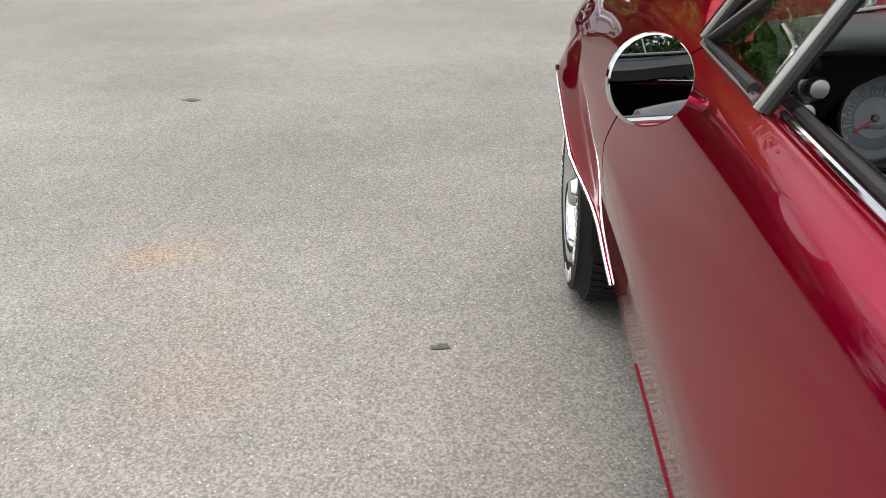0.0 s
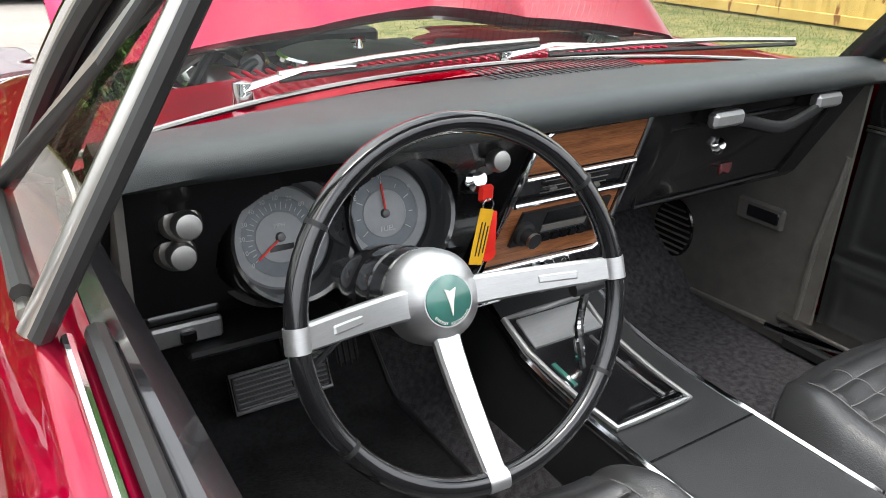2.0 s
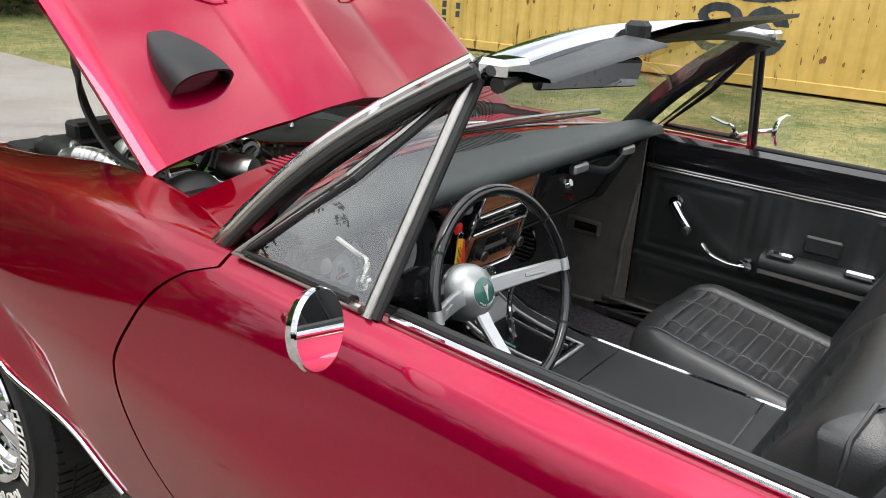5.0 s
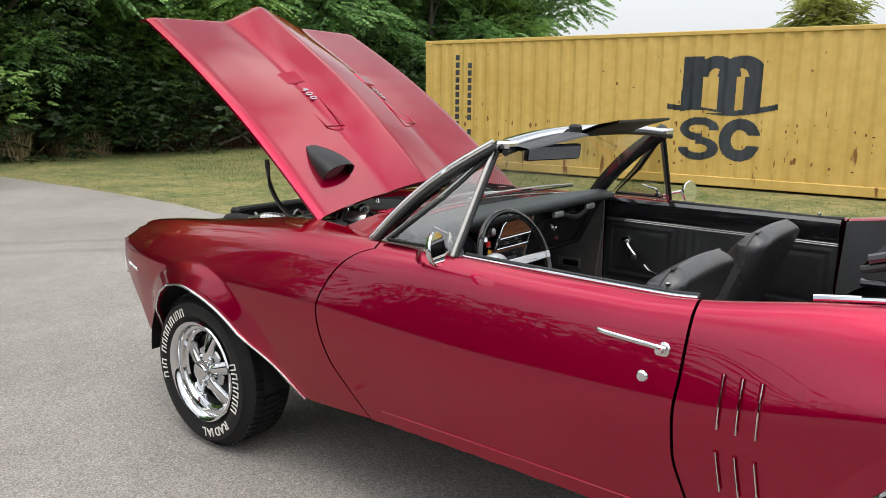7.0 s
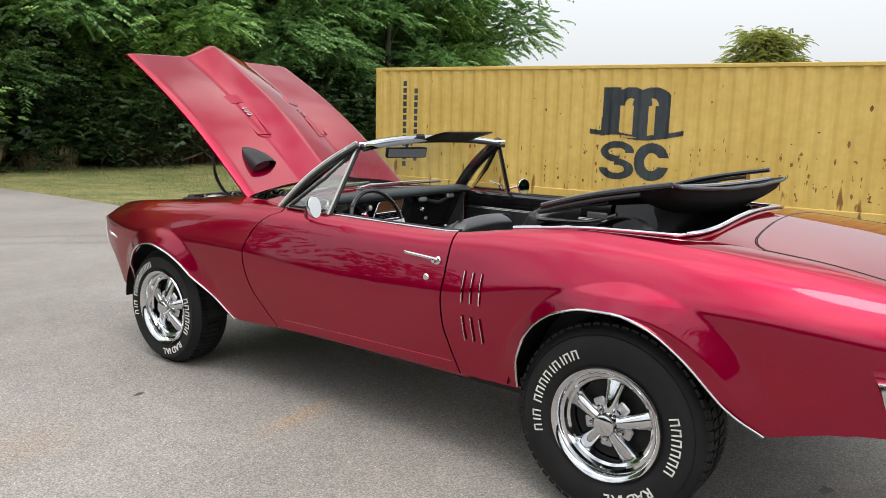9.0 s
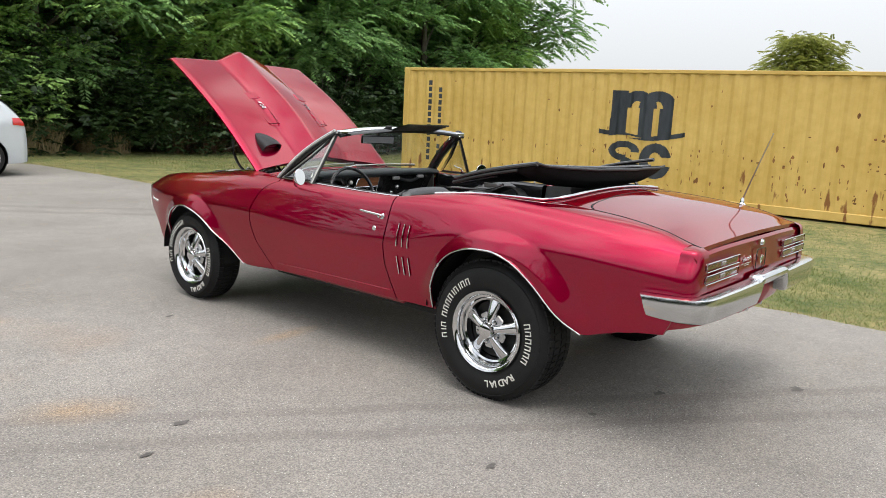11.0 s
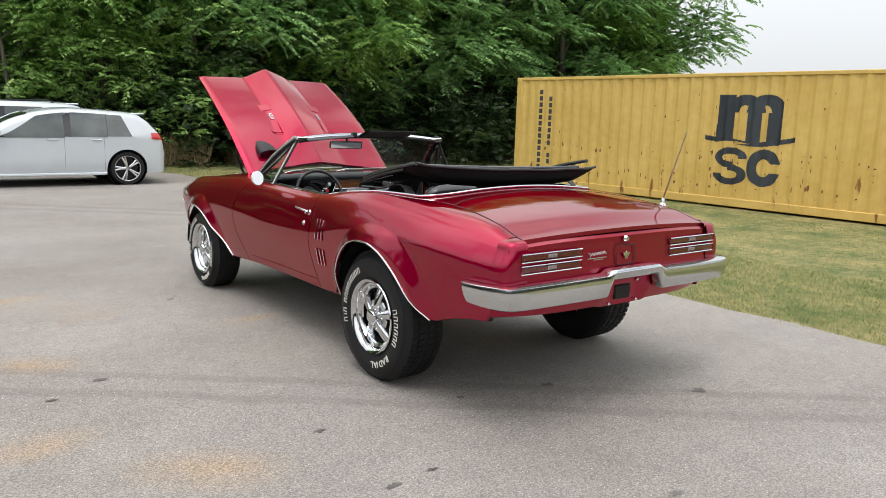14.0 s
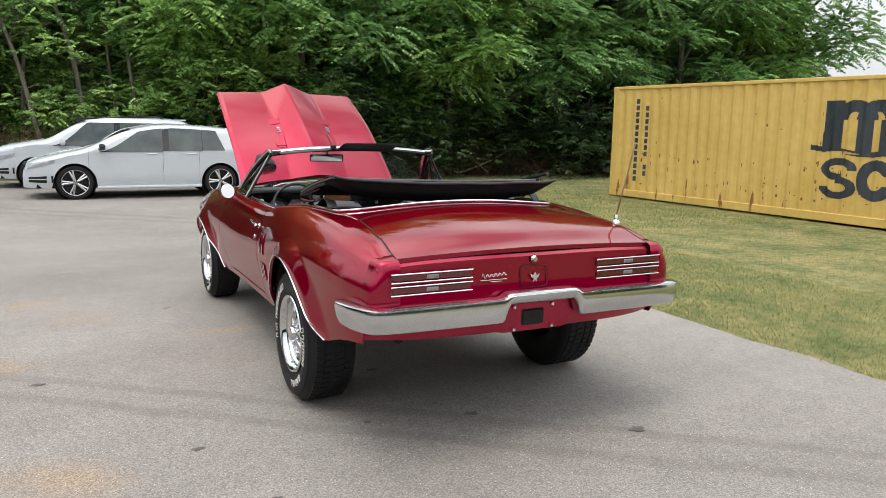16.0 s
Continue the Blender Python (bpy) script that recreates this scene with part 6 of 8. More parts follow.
# underside, pedals, handbrake release
part("under_dash", Geo().box((-0.50, 0.62, 0.665), (0.24, 0.16, 0.012), 0.005, seg=1), BLACK_PLASTIC, face)
br = part("brake_release", Geo().box((-0.612, 0.572, 0.690), (0.098, 0.016, 0.032), 0.004), BRUSHED, face)
part("release_pull", Geo().box((-0.612, 0.564, 0.688), (0.022, 0.014, 0.018), 0.003), BLACK_GLOSS, br)
g = Geo().box((0, 0, 0), (0.185, 0.018, 0.07), 0.006)
bp_ = part("brake_pedal", g, BLACK_PLASTIC, car, "ribbed brake pedal with bright trim", at=pose(-0.42, 0.745, 0.445, -28))
for k in range(7):
    part("pedal_rib", Geo().box((0, -0.011, -0.026 + k * 0.0087), (0.168, 0.006, 0.004), 0.001), KNOB_DARK, bp_)
part("pedal_trim", Geo().tube([(-0.09, -0.01, -0.033), (0.09, -0.01, -0.033), (0.09, -0.01, 0.033), (-0.09, -0.01, 0.033)], 0.004, 6, closed=True), BRUSHED, bp_)
part("pedal_arm", Geo().tube([(0.02, 0.01, 0.02), (0.03, 0.05, 0.12), (0.03, 0.02, 0.26)], 0.010, 8), BLACK_PAINT, bp_)
ap = part("throttle_pedal", Geo().box((0, 0, 0), (0.055, 0.014, 0.165), 0.005), BLACK_PLASTIC, car, "ribbed throttle pedal", at=pose(-0.263, 0.805, 0.425, -22))
for k in range(4):
    part("pedal_rib", Geo().box((-0.018 + k * 0.012, -0.009, 0), (0.004, 0.004, 0.15), 0.001), RUBBER, ap)
part("dip_switch", Geo().lathe([(0.0, 0.03), (0.012, 0.03), (0.014, 0.02), (0.024, 0.012), (0.026, 0.0)], pose(-0.615, 0.80, 0.40, 40), 18), STAINLESS, car)

# floor, firewall, kick panels, sills
rows = []
for x in span(-0.73, 0.73, 60):
    tunnel = 0.13 * math.exp(-(x / 0.15) ** 4)
    rows.append([(x, y, 0.332 + tunnel + max(0, y - 0.72) * 0.9 + 0.003 * noise.noise((x * 9, y * 9, 2))) for y in span(-0.85, 1.0, 50)])
part("floor_carpet", Geo().grid(rows), CARPET, car, "black loop carpet", sharp=60)
part("firewall", Geo().box((0, 0.99, 0.60), (1.42, 0.03, 0.44)), CARPET, car)
part("cowl_box", Geo().box((0, 0.78, 0.885), (1.40, 0.10, 0.13), 0.01), BLACK_PAINT, car)
part("upper_firewall", Geo().box((0, 0.90, 0.82), (1.40, 0.20, 0.02), 0.005), BLACK_PAINT, car)
for side in (-1, 1):
    rows = [[(side * (0.705 - 0.012 * t), y, lerp(0.33, 0.95 if y < 0.5 else 0.88, t)) for t in span(0, 1, 8)] for y in span(0.425, 1.0, 12)]
    kp = part("kick_panel", Geo().solid(rows, (side * 0.01, 0, 0)), KICK, car, "grey moulded kick panel with a raised edge")
    part("panel_edge", Geo().tube([(side * 0.694, 0.43, 0.80), (side * 0.698, 0.455, 0.60), (side * 0.70, 0.46, 0.40), (side * 0.70, 0.50, 0.365), (side * 0.70, 0.83, 0.35), (side * 0.70, 0.95, 0.50)], 0.007, 8), KICK, kp)
    vt = part("kick_vent", Geo().box((side * 0.690, 0.595, 0.622), (0.014, 0.125, 0.055), 0.008), KICK, kp)
    part("vent_slot", Geo().box((side * 0.686, 0.585, 0.622), (0.012, 0.085, 0.030), 0.004), BLACK_GLOSS, vt)
    if side > 0:
        part("vent_grille", Geo().lathe([(0.0, 0.0), (0.055, 0.0), (0.058, -0.004)], pose(0.688, 0.83, 0.50, 0, -90, 0) @ Matrix.Diagonal((1.35, 1.1, 1, 1)), 28), BLACK_GLOSS, kp)
        for k in range(8):
            part("grille_slat", Geo().box((0.686, 0.83, 0.44 + k * 0.0165), (0.006, 0.115 - 0.005 * abs(k - 3.5) ** 1.8, 0.004)), KICK, kp)
    part("sill_plate", Geo().box((side * 0.725, -0.06, 0.402), (0.085, 1.12, 0.012), 0.004), STAINLESS, car, "ribbed bright sill plate")
    part("inner_sill", Geo().box((side * 0.765, -0.13, 0.37), (0.09, 1.10, 0.05), 0.01), RED_JAMB, car)
    part("sill_trim", Geo().tube(smooth_path([(side * 0.695, 0.52, 0.366), (side * 0.70, 0.42, 0.374), (side * 0.705, 0.30, 0.398)], 5), 0.012, 8), CHROME, car)
    part("sill_inner_trim", Geo().box((side * 0.692, -0.08, 0.352), (0.024, 1.10, 0.03), 0.006), BLACK_PLASTIC, car)
    # lining of the rear quarters and hood well
    rows = [[(side * lerp(x_in(y) - 0.012, 0.66, t), y, lerp(z_in(y) - 0.006, 0.45, t)) for t in span(0, 1, 6)] for y in span(-0.60, -1.38, 24)]
    part("quarter_lining", Geo().solid(rows, (side * 0.008, 0, -0.002)), VINYL, car)
rows = [[(t * x_in(well_y(t)) * 0.995, well_y(t) + 0.003 - 0.02 * k, lerp(deck(t * x_in(well_y(t)), well_y(t)) - 0.006, 0.6, k)) for k in span(0, 1, 4)] for t in span(-1, 1, 30)]
part("well_lining", Geo().solid(rows, (0, -0.006, 0)), CANVAS, car)
part("well_floor", Geo().box((0, -1.22, 0.62), (1.3, 0.62, 0.03)), CANVAS, car)

# chrome moulding round the well
pts = [(-x_in(y), y, z_in(y) + 0.009) for y in span(-0.84, -1.45, 20)]
pts += [(t * x_in(well_y(t)), well_y(t), deck(t * x_in(well_y(t)), well_y(t)) + 0.009) for t in span(-0.995, 0.995, 60)]
pts += [(-x, y, z) for x, y, z in reversed(pts[:20])]
part("well_moulding", Geo().tube(pts, 0.010, 8, flat=0.8), CHROME, car, "bright moulding round the folded top")

# console
rows = []
top_c = keyed([(0.62, 0.66), (0.50, 0.60), (0.42, 0.568), (0.26, 0.552), (-0.35, 0.548), (-0.5, 0.545)])
for y in span(0.60, -0.50, 24):
    z = top_c(y)
    rows.append([(-0.13, y, 0.33), (-0.122, y, z - 0.012), (-0.116, y, z), (0.106, y, z), (0.112, y, z - 0.012), (0.12, y, 0.33)])
cons = part("centre_console", Geo().solid(rows, (0, 0, -0.006)), VINYL, car, "black vinyl centre console with bright edges", sharp=40)
for x in (-0.121, 0.111):
    part("console_rail", Geo().tube([(x, y, top_c(y) - 0.005) for y in span(0.58, -0.48, 16)], 0.0085, 8, flat=1.1), CHROME, cons)
part("console_seam", Geo().box((-0.005, 0.165, 0.5515), (0.222, 0.003, 0.003)), BLACK_GLOSS, cons)
part("console_seam", Geo().box((-0.005, -0.18, 0.550), (0.222, 0.004, 0.003)), BLACK_GLOSS, cons)


def console_sheet(x0, x1, y0, y1, out, thick):
    return Geo().solid([[(x, y, top_c(y) + out) for y in span(y0, y1, 8)] for x in (x0, lerp(x0, x1, 0.5), x1)], (0, 0, -thick))


part("trim_plate", console_sheet(-0.105, 0.055, 0.238, 0.505, 0.004, 0.004), BLACK_GLOSS, cons, "glossy shift plate")
fr = [(-0.105, 0.238), (0.048, 0.238), (0.062, 0.505), (-0.112, 0.505)]
g = Geo().tube([(x, y, top_c(y) + 0.005) for (x, y) in [(lerp(a[0], b[0], t), lerp(a[1], b[1], t)) for a, b in zip(fr, fr[1:] + fr[:1]) for t in (0, 0.25, 0.5, 0.75)]], 0.005, 8, closed=True)
part("plate_frame", g, BRUSHED, cons)
part("bright_plate", console_sheet(-0.095, 0.052, 0.44, 0.495, 0.008, 0.004), BRUSHED, cons)
part("gate_plate", console_sheet(-0.055, 0.002, 0.265, 0.40, 0.007, 0.003), BLACK_GLOSS, cons)
part("gear_indicator", console_sheet(-0.094, -0.086, 0.345, 0.40, 0.007, 0.003), TEAL, cons, "green gear indicator strip")
part("plate_bar", console_sheet(-0.095, 0.042, 0.246, 0.254, 0.009, 0.004), CHROME, cons)
part("plate_bar", console_sheet(0.014, 0.020, 0.262, 0.43, 0.008, 0.003), BRUSHED, cons)
part("plate_bar", console_sheet(0.030, 0.040, 0.262, 0.43, 0.008, 0.003), CHROME, cons)
sh = part("gear_lever", Geo().tube(smooth_path([(-0.05, 0.375, 0.56), (-0.047, 0.395, 0.61), (-0.038, 0.405, 0.65), (-0.028, 0.408, 0.685)], 5), [0.009] * 8 + [0.007] * 8, 10), CHROME, cons, "chrome gear lever")
part("lever_grip", Geo().tube([(-0.055, 0.412, 0.690), (0.020, 0.405, 0.694)], [0.012, 0.011], 12), BLACK_PLASTIC, sh)


# ---- seats ----
def seat(side, xc):
    W = 0.255
    def cushion_z(u, v):
        """u across -1..1, v 0 at the front edge to 1 at the back."""
        z = lerp(0.592, 0.505, v ** 1.1) - 0.035 * max(0, 1 - v / 0.18) ** 2
        side_roll = 0.018 * math.exp(-((abs(u) - 0.80) / 0.16) ** 2) - 0.06 * max(0, (abs(u) - 0.82) / 0.18) ** 2.2
        if abs(u) < 0.66 and 0.06 < v:
            k = (v - 0.06) / 0.94 * 13
            z += 0.008 * abs(math.sin(math.pi * k)) ** 0.5 - 0.006
            z -= 0.003 * math.exp(-((abs(abs(u) - 0.31)) / 0.012) ** 2)
        z -= 0.005 * math.exp(-((abs(u) - 0.68) / 0.018) ** 2)
        return z + side_roll
    us, vs = span(-1, 1, 81), span(0, 1, 92)
    rows = []
    for v in vs:
        y = lerp(0.195, -0.33, v)
        rr = []
        for u in us:
            bow = 0.045 * (1 - abs(u) ** 2.5) * max(0, 1 - v / 0.35)
            rr.append((xc + u * W * (0.93 + 0.07 * min(1, v * 4)), y - 0.045 * max(0, 1 - v / 0.35) + bow, cushion_z(u, v)))
        rows.append(rr)
    g = Geo()
    front = [[(x, y + dy, z - dz) for x, y, z in rows[0]] for dy, dz in ((-0.01, 0.19), (0.004, 0.10), (0.006, 0.04))]
    g.grid(front + rows)
    for e in (0, -1):
        g.grid([[r[e] for r in rows], [(xc + (-1 if e == 0 else 1) * W * 1.0, r[e][1], 0.40) for r in rows]])
    s = part("seat", g, VINYL_SEAT, car, "black vinyl bucket seat with pleated centre", sharp=70)
    for u in (-0.68, -0.31, 0.31, 0.68):
        part("seam", Geo().tube([(r[int((u + 1) / 2 * 80)][0], r[int((u + 1) / 2 * 80)][1], r[int((u + 1) / 2 * 80)][2] + 0.001) for r in rows[6:]], 0.0012, 5), THREAD, s)
    for k in range(1, 13):
        r = rows[int(round((0.06 + 0.94 * k / 13) * 91))]
        part("pleat_seam", Geo().tube([(x, y, z + 0.0012) for x, y, z in r[14:67:2]], 0.0010, 5), THREAD, s)
    part("piping", Geo().tube([(x, y + 0.003, z - 0.035) for x, y, z in rows[0]], 0.004, 6), VINYL_SEAT, s)
    # backrest shell
    rows, rows_b = [], []
    for v in span(0, 1, 70):
        w = W * (1.0 - 0.10 * v ** 3 - 0.16 * max(0, (v - 0.86) / 0.14) ** 2)
        yc, zc = lerp(-0.265, -0.435, v), lerp(0.50, 0.968, v)
        ff, bb = [], []
        for u in us:
            top = 0.012 * (1 - u * u) * v
            d = 0.0
            if abs(u) < 0.66 and v < 0.88:
                d = 0.008 * abs(math.sin(math.pi * v * 12)) ** 0.5 - 0.005 - 0.003 * math.exp(-((abs(abs(u) - 0.31)) / 0.012) ** 2)
            roll = (0.022 * math.exp(-((abs(u) - 0.8) / 0.16) ** 2) - 0.055 * max(0, (abs(u) - 0.82) / 0.18) ** 2.2) * (1 - min(max((v - 0.72) / 0.2, 0.0), 1.0) ** 2)
            cap = -0.05 * max(0, (v - 0.90) / 0.10) ** 2
            ff.append((xc + u * w, yc + 0.045 + (d + roll + cap) * 0.95, zc + top + (d + roll) * 0.3))
            cap2 = 0.05 * max(0, (v - 0.90) / 0.10) ** 2 + 0.03 * max(0, (abs(u) - 0.82) / 0.18) ** 2
            bb.append((xc + u * w, yc - 0.06 + cap2 + 0.02 * (1 - v), zc + top - 0.004))
        rows.append(ff)
        rows_b.append(bb)
    g = Geo().grid(rows).grid(rows_b, flip=True).grid([rows[-1], rows_b[-1]])
    g.grid([[r[0] for r in rows], [r[0] for r in rows_b]]).grid([[r[-1] for r in rows], [r[-1] for r in rows_b]])
    b = part("backrest", g, VINYL_SEAT, s, sharp=70)
    for f in (0, 80):
        part("back_piping", Geo().tube([tuple(Vector(r[f]) * 0.5 + Vector(q[f]) * 0.5) for r, q in zip(rows, rows_b)], 0.004, 6), VINYL_SEAT, s)
    part("seat_base", Geo().box((xc, -0.10, 0.40), (0.42, 0.40, 0.12), 0.02), BLACK_PLASTIC, s)
    return s


seat(-1, -0.375)
seat(1, 0.375)
rows = []
for x in span(-0.60, 0.60, 31):
    k = 0.02 * math.cos(x / 0.6 * math.pi * 2)
    rows.append([(x, -0.60, 0.45), (x, -0.62, 0.56 - k * 0.3), (x, -0.86, 0.53 - k), (x, -0.90, 0.56), (x, -0.98 + 0.0, 0.86), (x, -1.02, 0.885), (x, -1.06, 0.86), (x, -1.06, 0.5)])
part("rear_seat", Geo().grid(rows), VINYL_SEAT, car, "black vinyl rear bench", sharp=60)

# folded top: slack roof cloth between side rails, with a padded front bow lying rearmost
rows, under = [], []
for t in span(0, 1, 30):
    y = lerp(-0.92, -1.50, t)
    r, q = [], []
    for u in span(-1, 1, 41):
        w = lerp(0.655, 0.69, t)
        z = lerp(1.085, 1.186 - 0.016 * u, t ** 0.95) + 0.007 * noise.noise((u * 2.5, y * 5, 1)) + 0.012 * max(0, (abs(u) - 0.88) / 0.12) * t
        z -= 0.020 * (1 - u * u) * math.sin(math.pi * min(1, t * 0.8))
        yy = y + (0.03 * u * u - 0.04 * u) * t
        r.append((u * w, yy, z))
        pad = max(0.0, 1 - abs(t - 0.88) / 0.14)
        q.append((u * w * 0.985, yy + 0.010, z - 0.016 - (0.055 * (1 - u ** 8) + 0.01) * math.sqrt(pad) - 0.02 * (1 - u * u)))
    rows.append(r)
    under.append(q)
g = Geo().grid(rows, flip=True).grid(under)
g.grid([rows[0], under[0]]).grid([under[-1], rows[-1]])
for e in (0, -1):
    g.grid([[r[e] for r in rows], [r[e] for r in under]])
top = part("folded_top", g, CANVAS, car, "black folded convertible top lying in its well", sharp=50)
part("top_edge", Geo().tube([Vector(p) + Vector((0, -0.004, -0.004)) for p in rows[-1]], 0.008, 8), VINYL, top)
part("front_bow", Geo().tube([(x, lerp(-1.40, -1.465, (x + 0.6) / 1.2), lerp(1.196, 1.176, (x + 0.6) / 1.2) - 0.010 * (1 - (x / 0.6) ** 2)) for x in span(-0.60, 0.58, 20)], 0.012, 8, flat=0.8), BLACK_PAINT, top, "black front bow of the folded top")
for side in (-1, 1):
    up = smooth_path([(side * 0.708, -0.93, 1.092), (side * 0.702, -1.07, 1.134), (side * 0.695, -1.22, 1.170), (side * 0.685, -1.44, 1.212)], 6)
    part("side_rail", Geo().tube(up, 0.013, 8, flat=0.9), BLACK_PAINT, top)
    part("rail_seal", Geo().tube([p + Vector((side * 0.004, 0.012, -0.024)) for p in up[:-3]], 0.009, 8), WEATHERSTRIP, top)
    low = smooth_path([(side * 0.712, -0.92, 1.040), (side * 0.708, -1.03, 1.044), (side * 0.700, -1.14, 1.052), (side * 0.690, -1.24, 1.086)], 6)
    part("side_rail", Geo().tube(low, [0.013] * 7 + [0.010] * 12, 8, flat=0.7), BLACK_PAINT, top)
    part("side_rail", Geo().tube(smooth_path([(side * 0.705, -0.93, 1.066), (side * 0.695, -1.08, 1.10), (side * 0.68, -1.20, 1.13)], 5), 0.010, 8, flat=0.6), BLACK_PAINT, top)
    part("rail_latch", Geo().box((side * 0.700, -1.165, 1.076), (0.010, 0.085, 0.026), 0.006), KNOB_DARK, top, "dull metal rail hinge plate")
    # slack cloth inside the rails, with a loop turned over
    sheet = []
    for t in span(0, 1, 26):
        y = lerp(-0.90, -1.42, t)
        sheet.append([(side * (0.675 - 0.09 * s - 0.012 * math.sin(s * 6 + t * 11)), y + 0.02 * math.sin(s * 5 + t * 3), lerp(1.010 + 0.02 * math.sin(t * 5), 0.86, s) + 0.012 * math.sin(t * 15 + s * 4)) for s in span(0, 1, 10)])
    part("side_cloth", Geo().solid(sheet, (-side * 0.006, 0, 0)), CANVAS, top, "slack folded black cloth")
    loop = smooth_path([(0, -1.08, 0.985), (0, -1.17, 1.045), (0, -1.26, 1.082), (0, -1.32, 1.072), (0, -1.37, 1.02), (0, -1.42, 0.985)], 6)
    part("cloth_loop", Geo().solid([[(side * (0.69 - 0.05 * k), p.y - 0.02 * k, p.z - 0.01 * k) for k in span(0, 1, 4)] for p in loop], (0, 0.004, -0.005)), VINYL, top, "strap of cloth turned over in a loop")

# ---- engine bay ----
g = Geo().box((0, 1.42, 0.55), (1.24, 0.85, 0.04))
part("engine_bay_floor", g, ENGINE_BLACK, car)
for side in (-1, 1):
    rows = [[(side * lerp(0.655, 0.50, t), y, lerp(min(0.93, z_sh(y) - 0.035), 0.6, t ** 0.7)) for t in span(0, 1, 6)] for y in span(0.95, 1.95, 14)]
    part("inner_wing", Geo().solid(rows, (side * 0.006, 0, -0.004)), ENGINE_BLACK, car)
part("radiator", Geo().box((0, 1.86, 0.70), (0.72, 0.08, 0.36), 0.01), ENGINE_BLACK, car)
part("radiator_support", Geo().box((0, 1.86, 0.815), (1.05, 0.14, 0.03), 0.008), ENGINE_BLACK, car)
part("heater_box", Geo().box((0.34, 0.98, 0.82), (0.30, 0.10, 0.14), 0.02), ENGINE_BLACK, car)
ac = part("air_cleaner", Geo().lathe([(0.0, 0.086), (0.03, 0.086), (0.07, 0.080), (0.10, 0.083), (0.165, 0.080), (0.182, 0.074), (0.184, 0.066), (0.172, 0.064)], pose(-0.015, 1.228, 0.848), 48), ENGINE_BLACK, car, "round black air cleaner with pleated filter")
part("air_filter", Geo().lathe([(0.165, 0.064), (0.165, 0.0), (0.16, -0.004)], pose(-0.015, 1.228, 0.848), 48), FILTER, ac)
for k in range(56):
    a = 2 * math.pi * k / 56
    part("filter_pleat", Geo().box((0.167, 0, 0.032), (0.006, 0.006, 0.06), 0.001, pose(-0.015, 1.228, 0.848, 0, 0, math.degrees(a))), FILTER, ac)
part("filter_base", Geo().lathe([(0.10, -0.02), (0.18, -0.004), (0.182, 0.002), (0.165, 0.004)], pose(-0.015, 1.228, 0.848), 48), CHROME, ac)
part("wing_nut", Geo().lathe([(0.0, 0.022), (0.008, 0.02), (0.012, 0.0)], pose(-0.015, 1.228, 0.933), 12).box((-0.015, 1.228, 0.951), (0.04, 0.006, 0.012), 0.003), CHROME, ac)
part("rim_ring", Geo().lathe([(0.176, 0.078), (0.185, 0.074), (0.186, 0.066), (0.18, 0.062)], pose(-0.015, 1.228, 0.848), 48), CHROME, ac)
for side in (-1, 1):
    part("valve_cover", Geo().box((side * 0.25 - 0.05, 1.32, 0.79), (0.13, 0.52, 0.10), 0.03, pose(0, 0, 0, 0, 0, 0), seg=2), CHROME, car, "chrome valve cover")
part("engine_block", Geo().box((-0.05, 1.35, 0.68), (0.44, 0.62, 0.20), 0.04), ENGINE_BLACK, car)
part("brake_servo", Geo().lathe([(0.0, 0.06), (0.06, 0.055), (0.095, 0.03), (0.10, 0.0), (0.095, -0.03), (0.0, -0.05)], pose(-0.555, 0.955, 0.855, -60), 30), ENGINE_BLACK, car, "round black brake servo")
mc_ = part("master_cylinder", Geo().box((-0.535, 1.07, 0.905), (0.085, 0.15, 0.06), 0.012), ENGINE_METAL, car, "bright master cylinder")
part("cylinder_lid", Geo().box((-0.535, 1.07, 0.940), (0.09, 0.155, 0.014), 0.005), CHROME, mc_)
part("lid_clip", Geo().tube([(-0.582, 1.07, 0.91), (-0.565, 1.07, 0.952), (-0.505, 1.07, 0.952), (-0.488, 1.07, 0.91)], 0.003, 6), STAINLESS, mc_)
g = Geo()
path = smooth_path([(-0.585, 1.12, 0.905), (-0.60, 1.22, 0.925), (-0.60, 1.32, 0.915), (-0.57, 1.45, 0.88)], 10)
g.tube(path, [0.024 + 0.004 * (i % 2) for i in range(len(path))], 12)
part("radiator_hose", g, ENGINE_METAL, car, "bright ribbed hose")
path = smooth_path([(-0.54, 1.20, 0.83), (-0.56, 1.45, 0.88), (-0.52, 1.68, 0.86)], 12)
part("ribbed_duct", Geo().tube(path, [0.028 + 0.006 * (i % 2) for i in range(len(path))], 12), ENGINE_BLACK, car)
part("alternator", Geo().lathe([(0.0, 0.06), (0.055, 0.055), (0.062, 0.03), (0.062, -0.03), (0.055, -0.055), (0.0, -0.06)], pose(-0.28, 1.62, 0.80, 90), 24), ENGINE_METAL, car)
part("battery", Geo().box((0.46, 1.62, 0.74), (0.20, 0.26, 0.19), 0.01), ENGINE_BLACK, car)
for k, (a, b, c) in enumerate((((-0.46, 1.05, 0.90), (-0.36, 1.08, 0.98), (-0.28, 1.12, 0.93)), ((-0.5, 1.3, 0.86), (-0.42, 1.36, 0.92), (-0.30, 1.34, 0.88)), ((-0.40, 1.20, 0.86), (-0.33, 1.24, 0.90), (-0.25, 1.28, 0.86)), ((-0.56, 1.08, 0.86), (-0.5, 1.25, 0.88), (-0.5, 1.5, 0.84)))):
    part("engine_hose", Geo().tube(smooth_path([a, b, c], 8), 0.009 + 0.003 * (k % 2), 8), ENGINE_BLACK if k != 3 else TAG_RED, car)

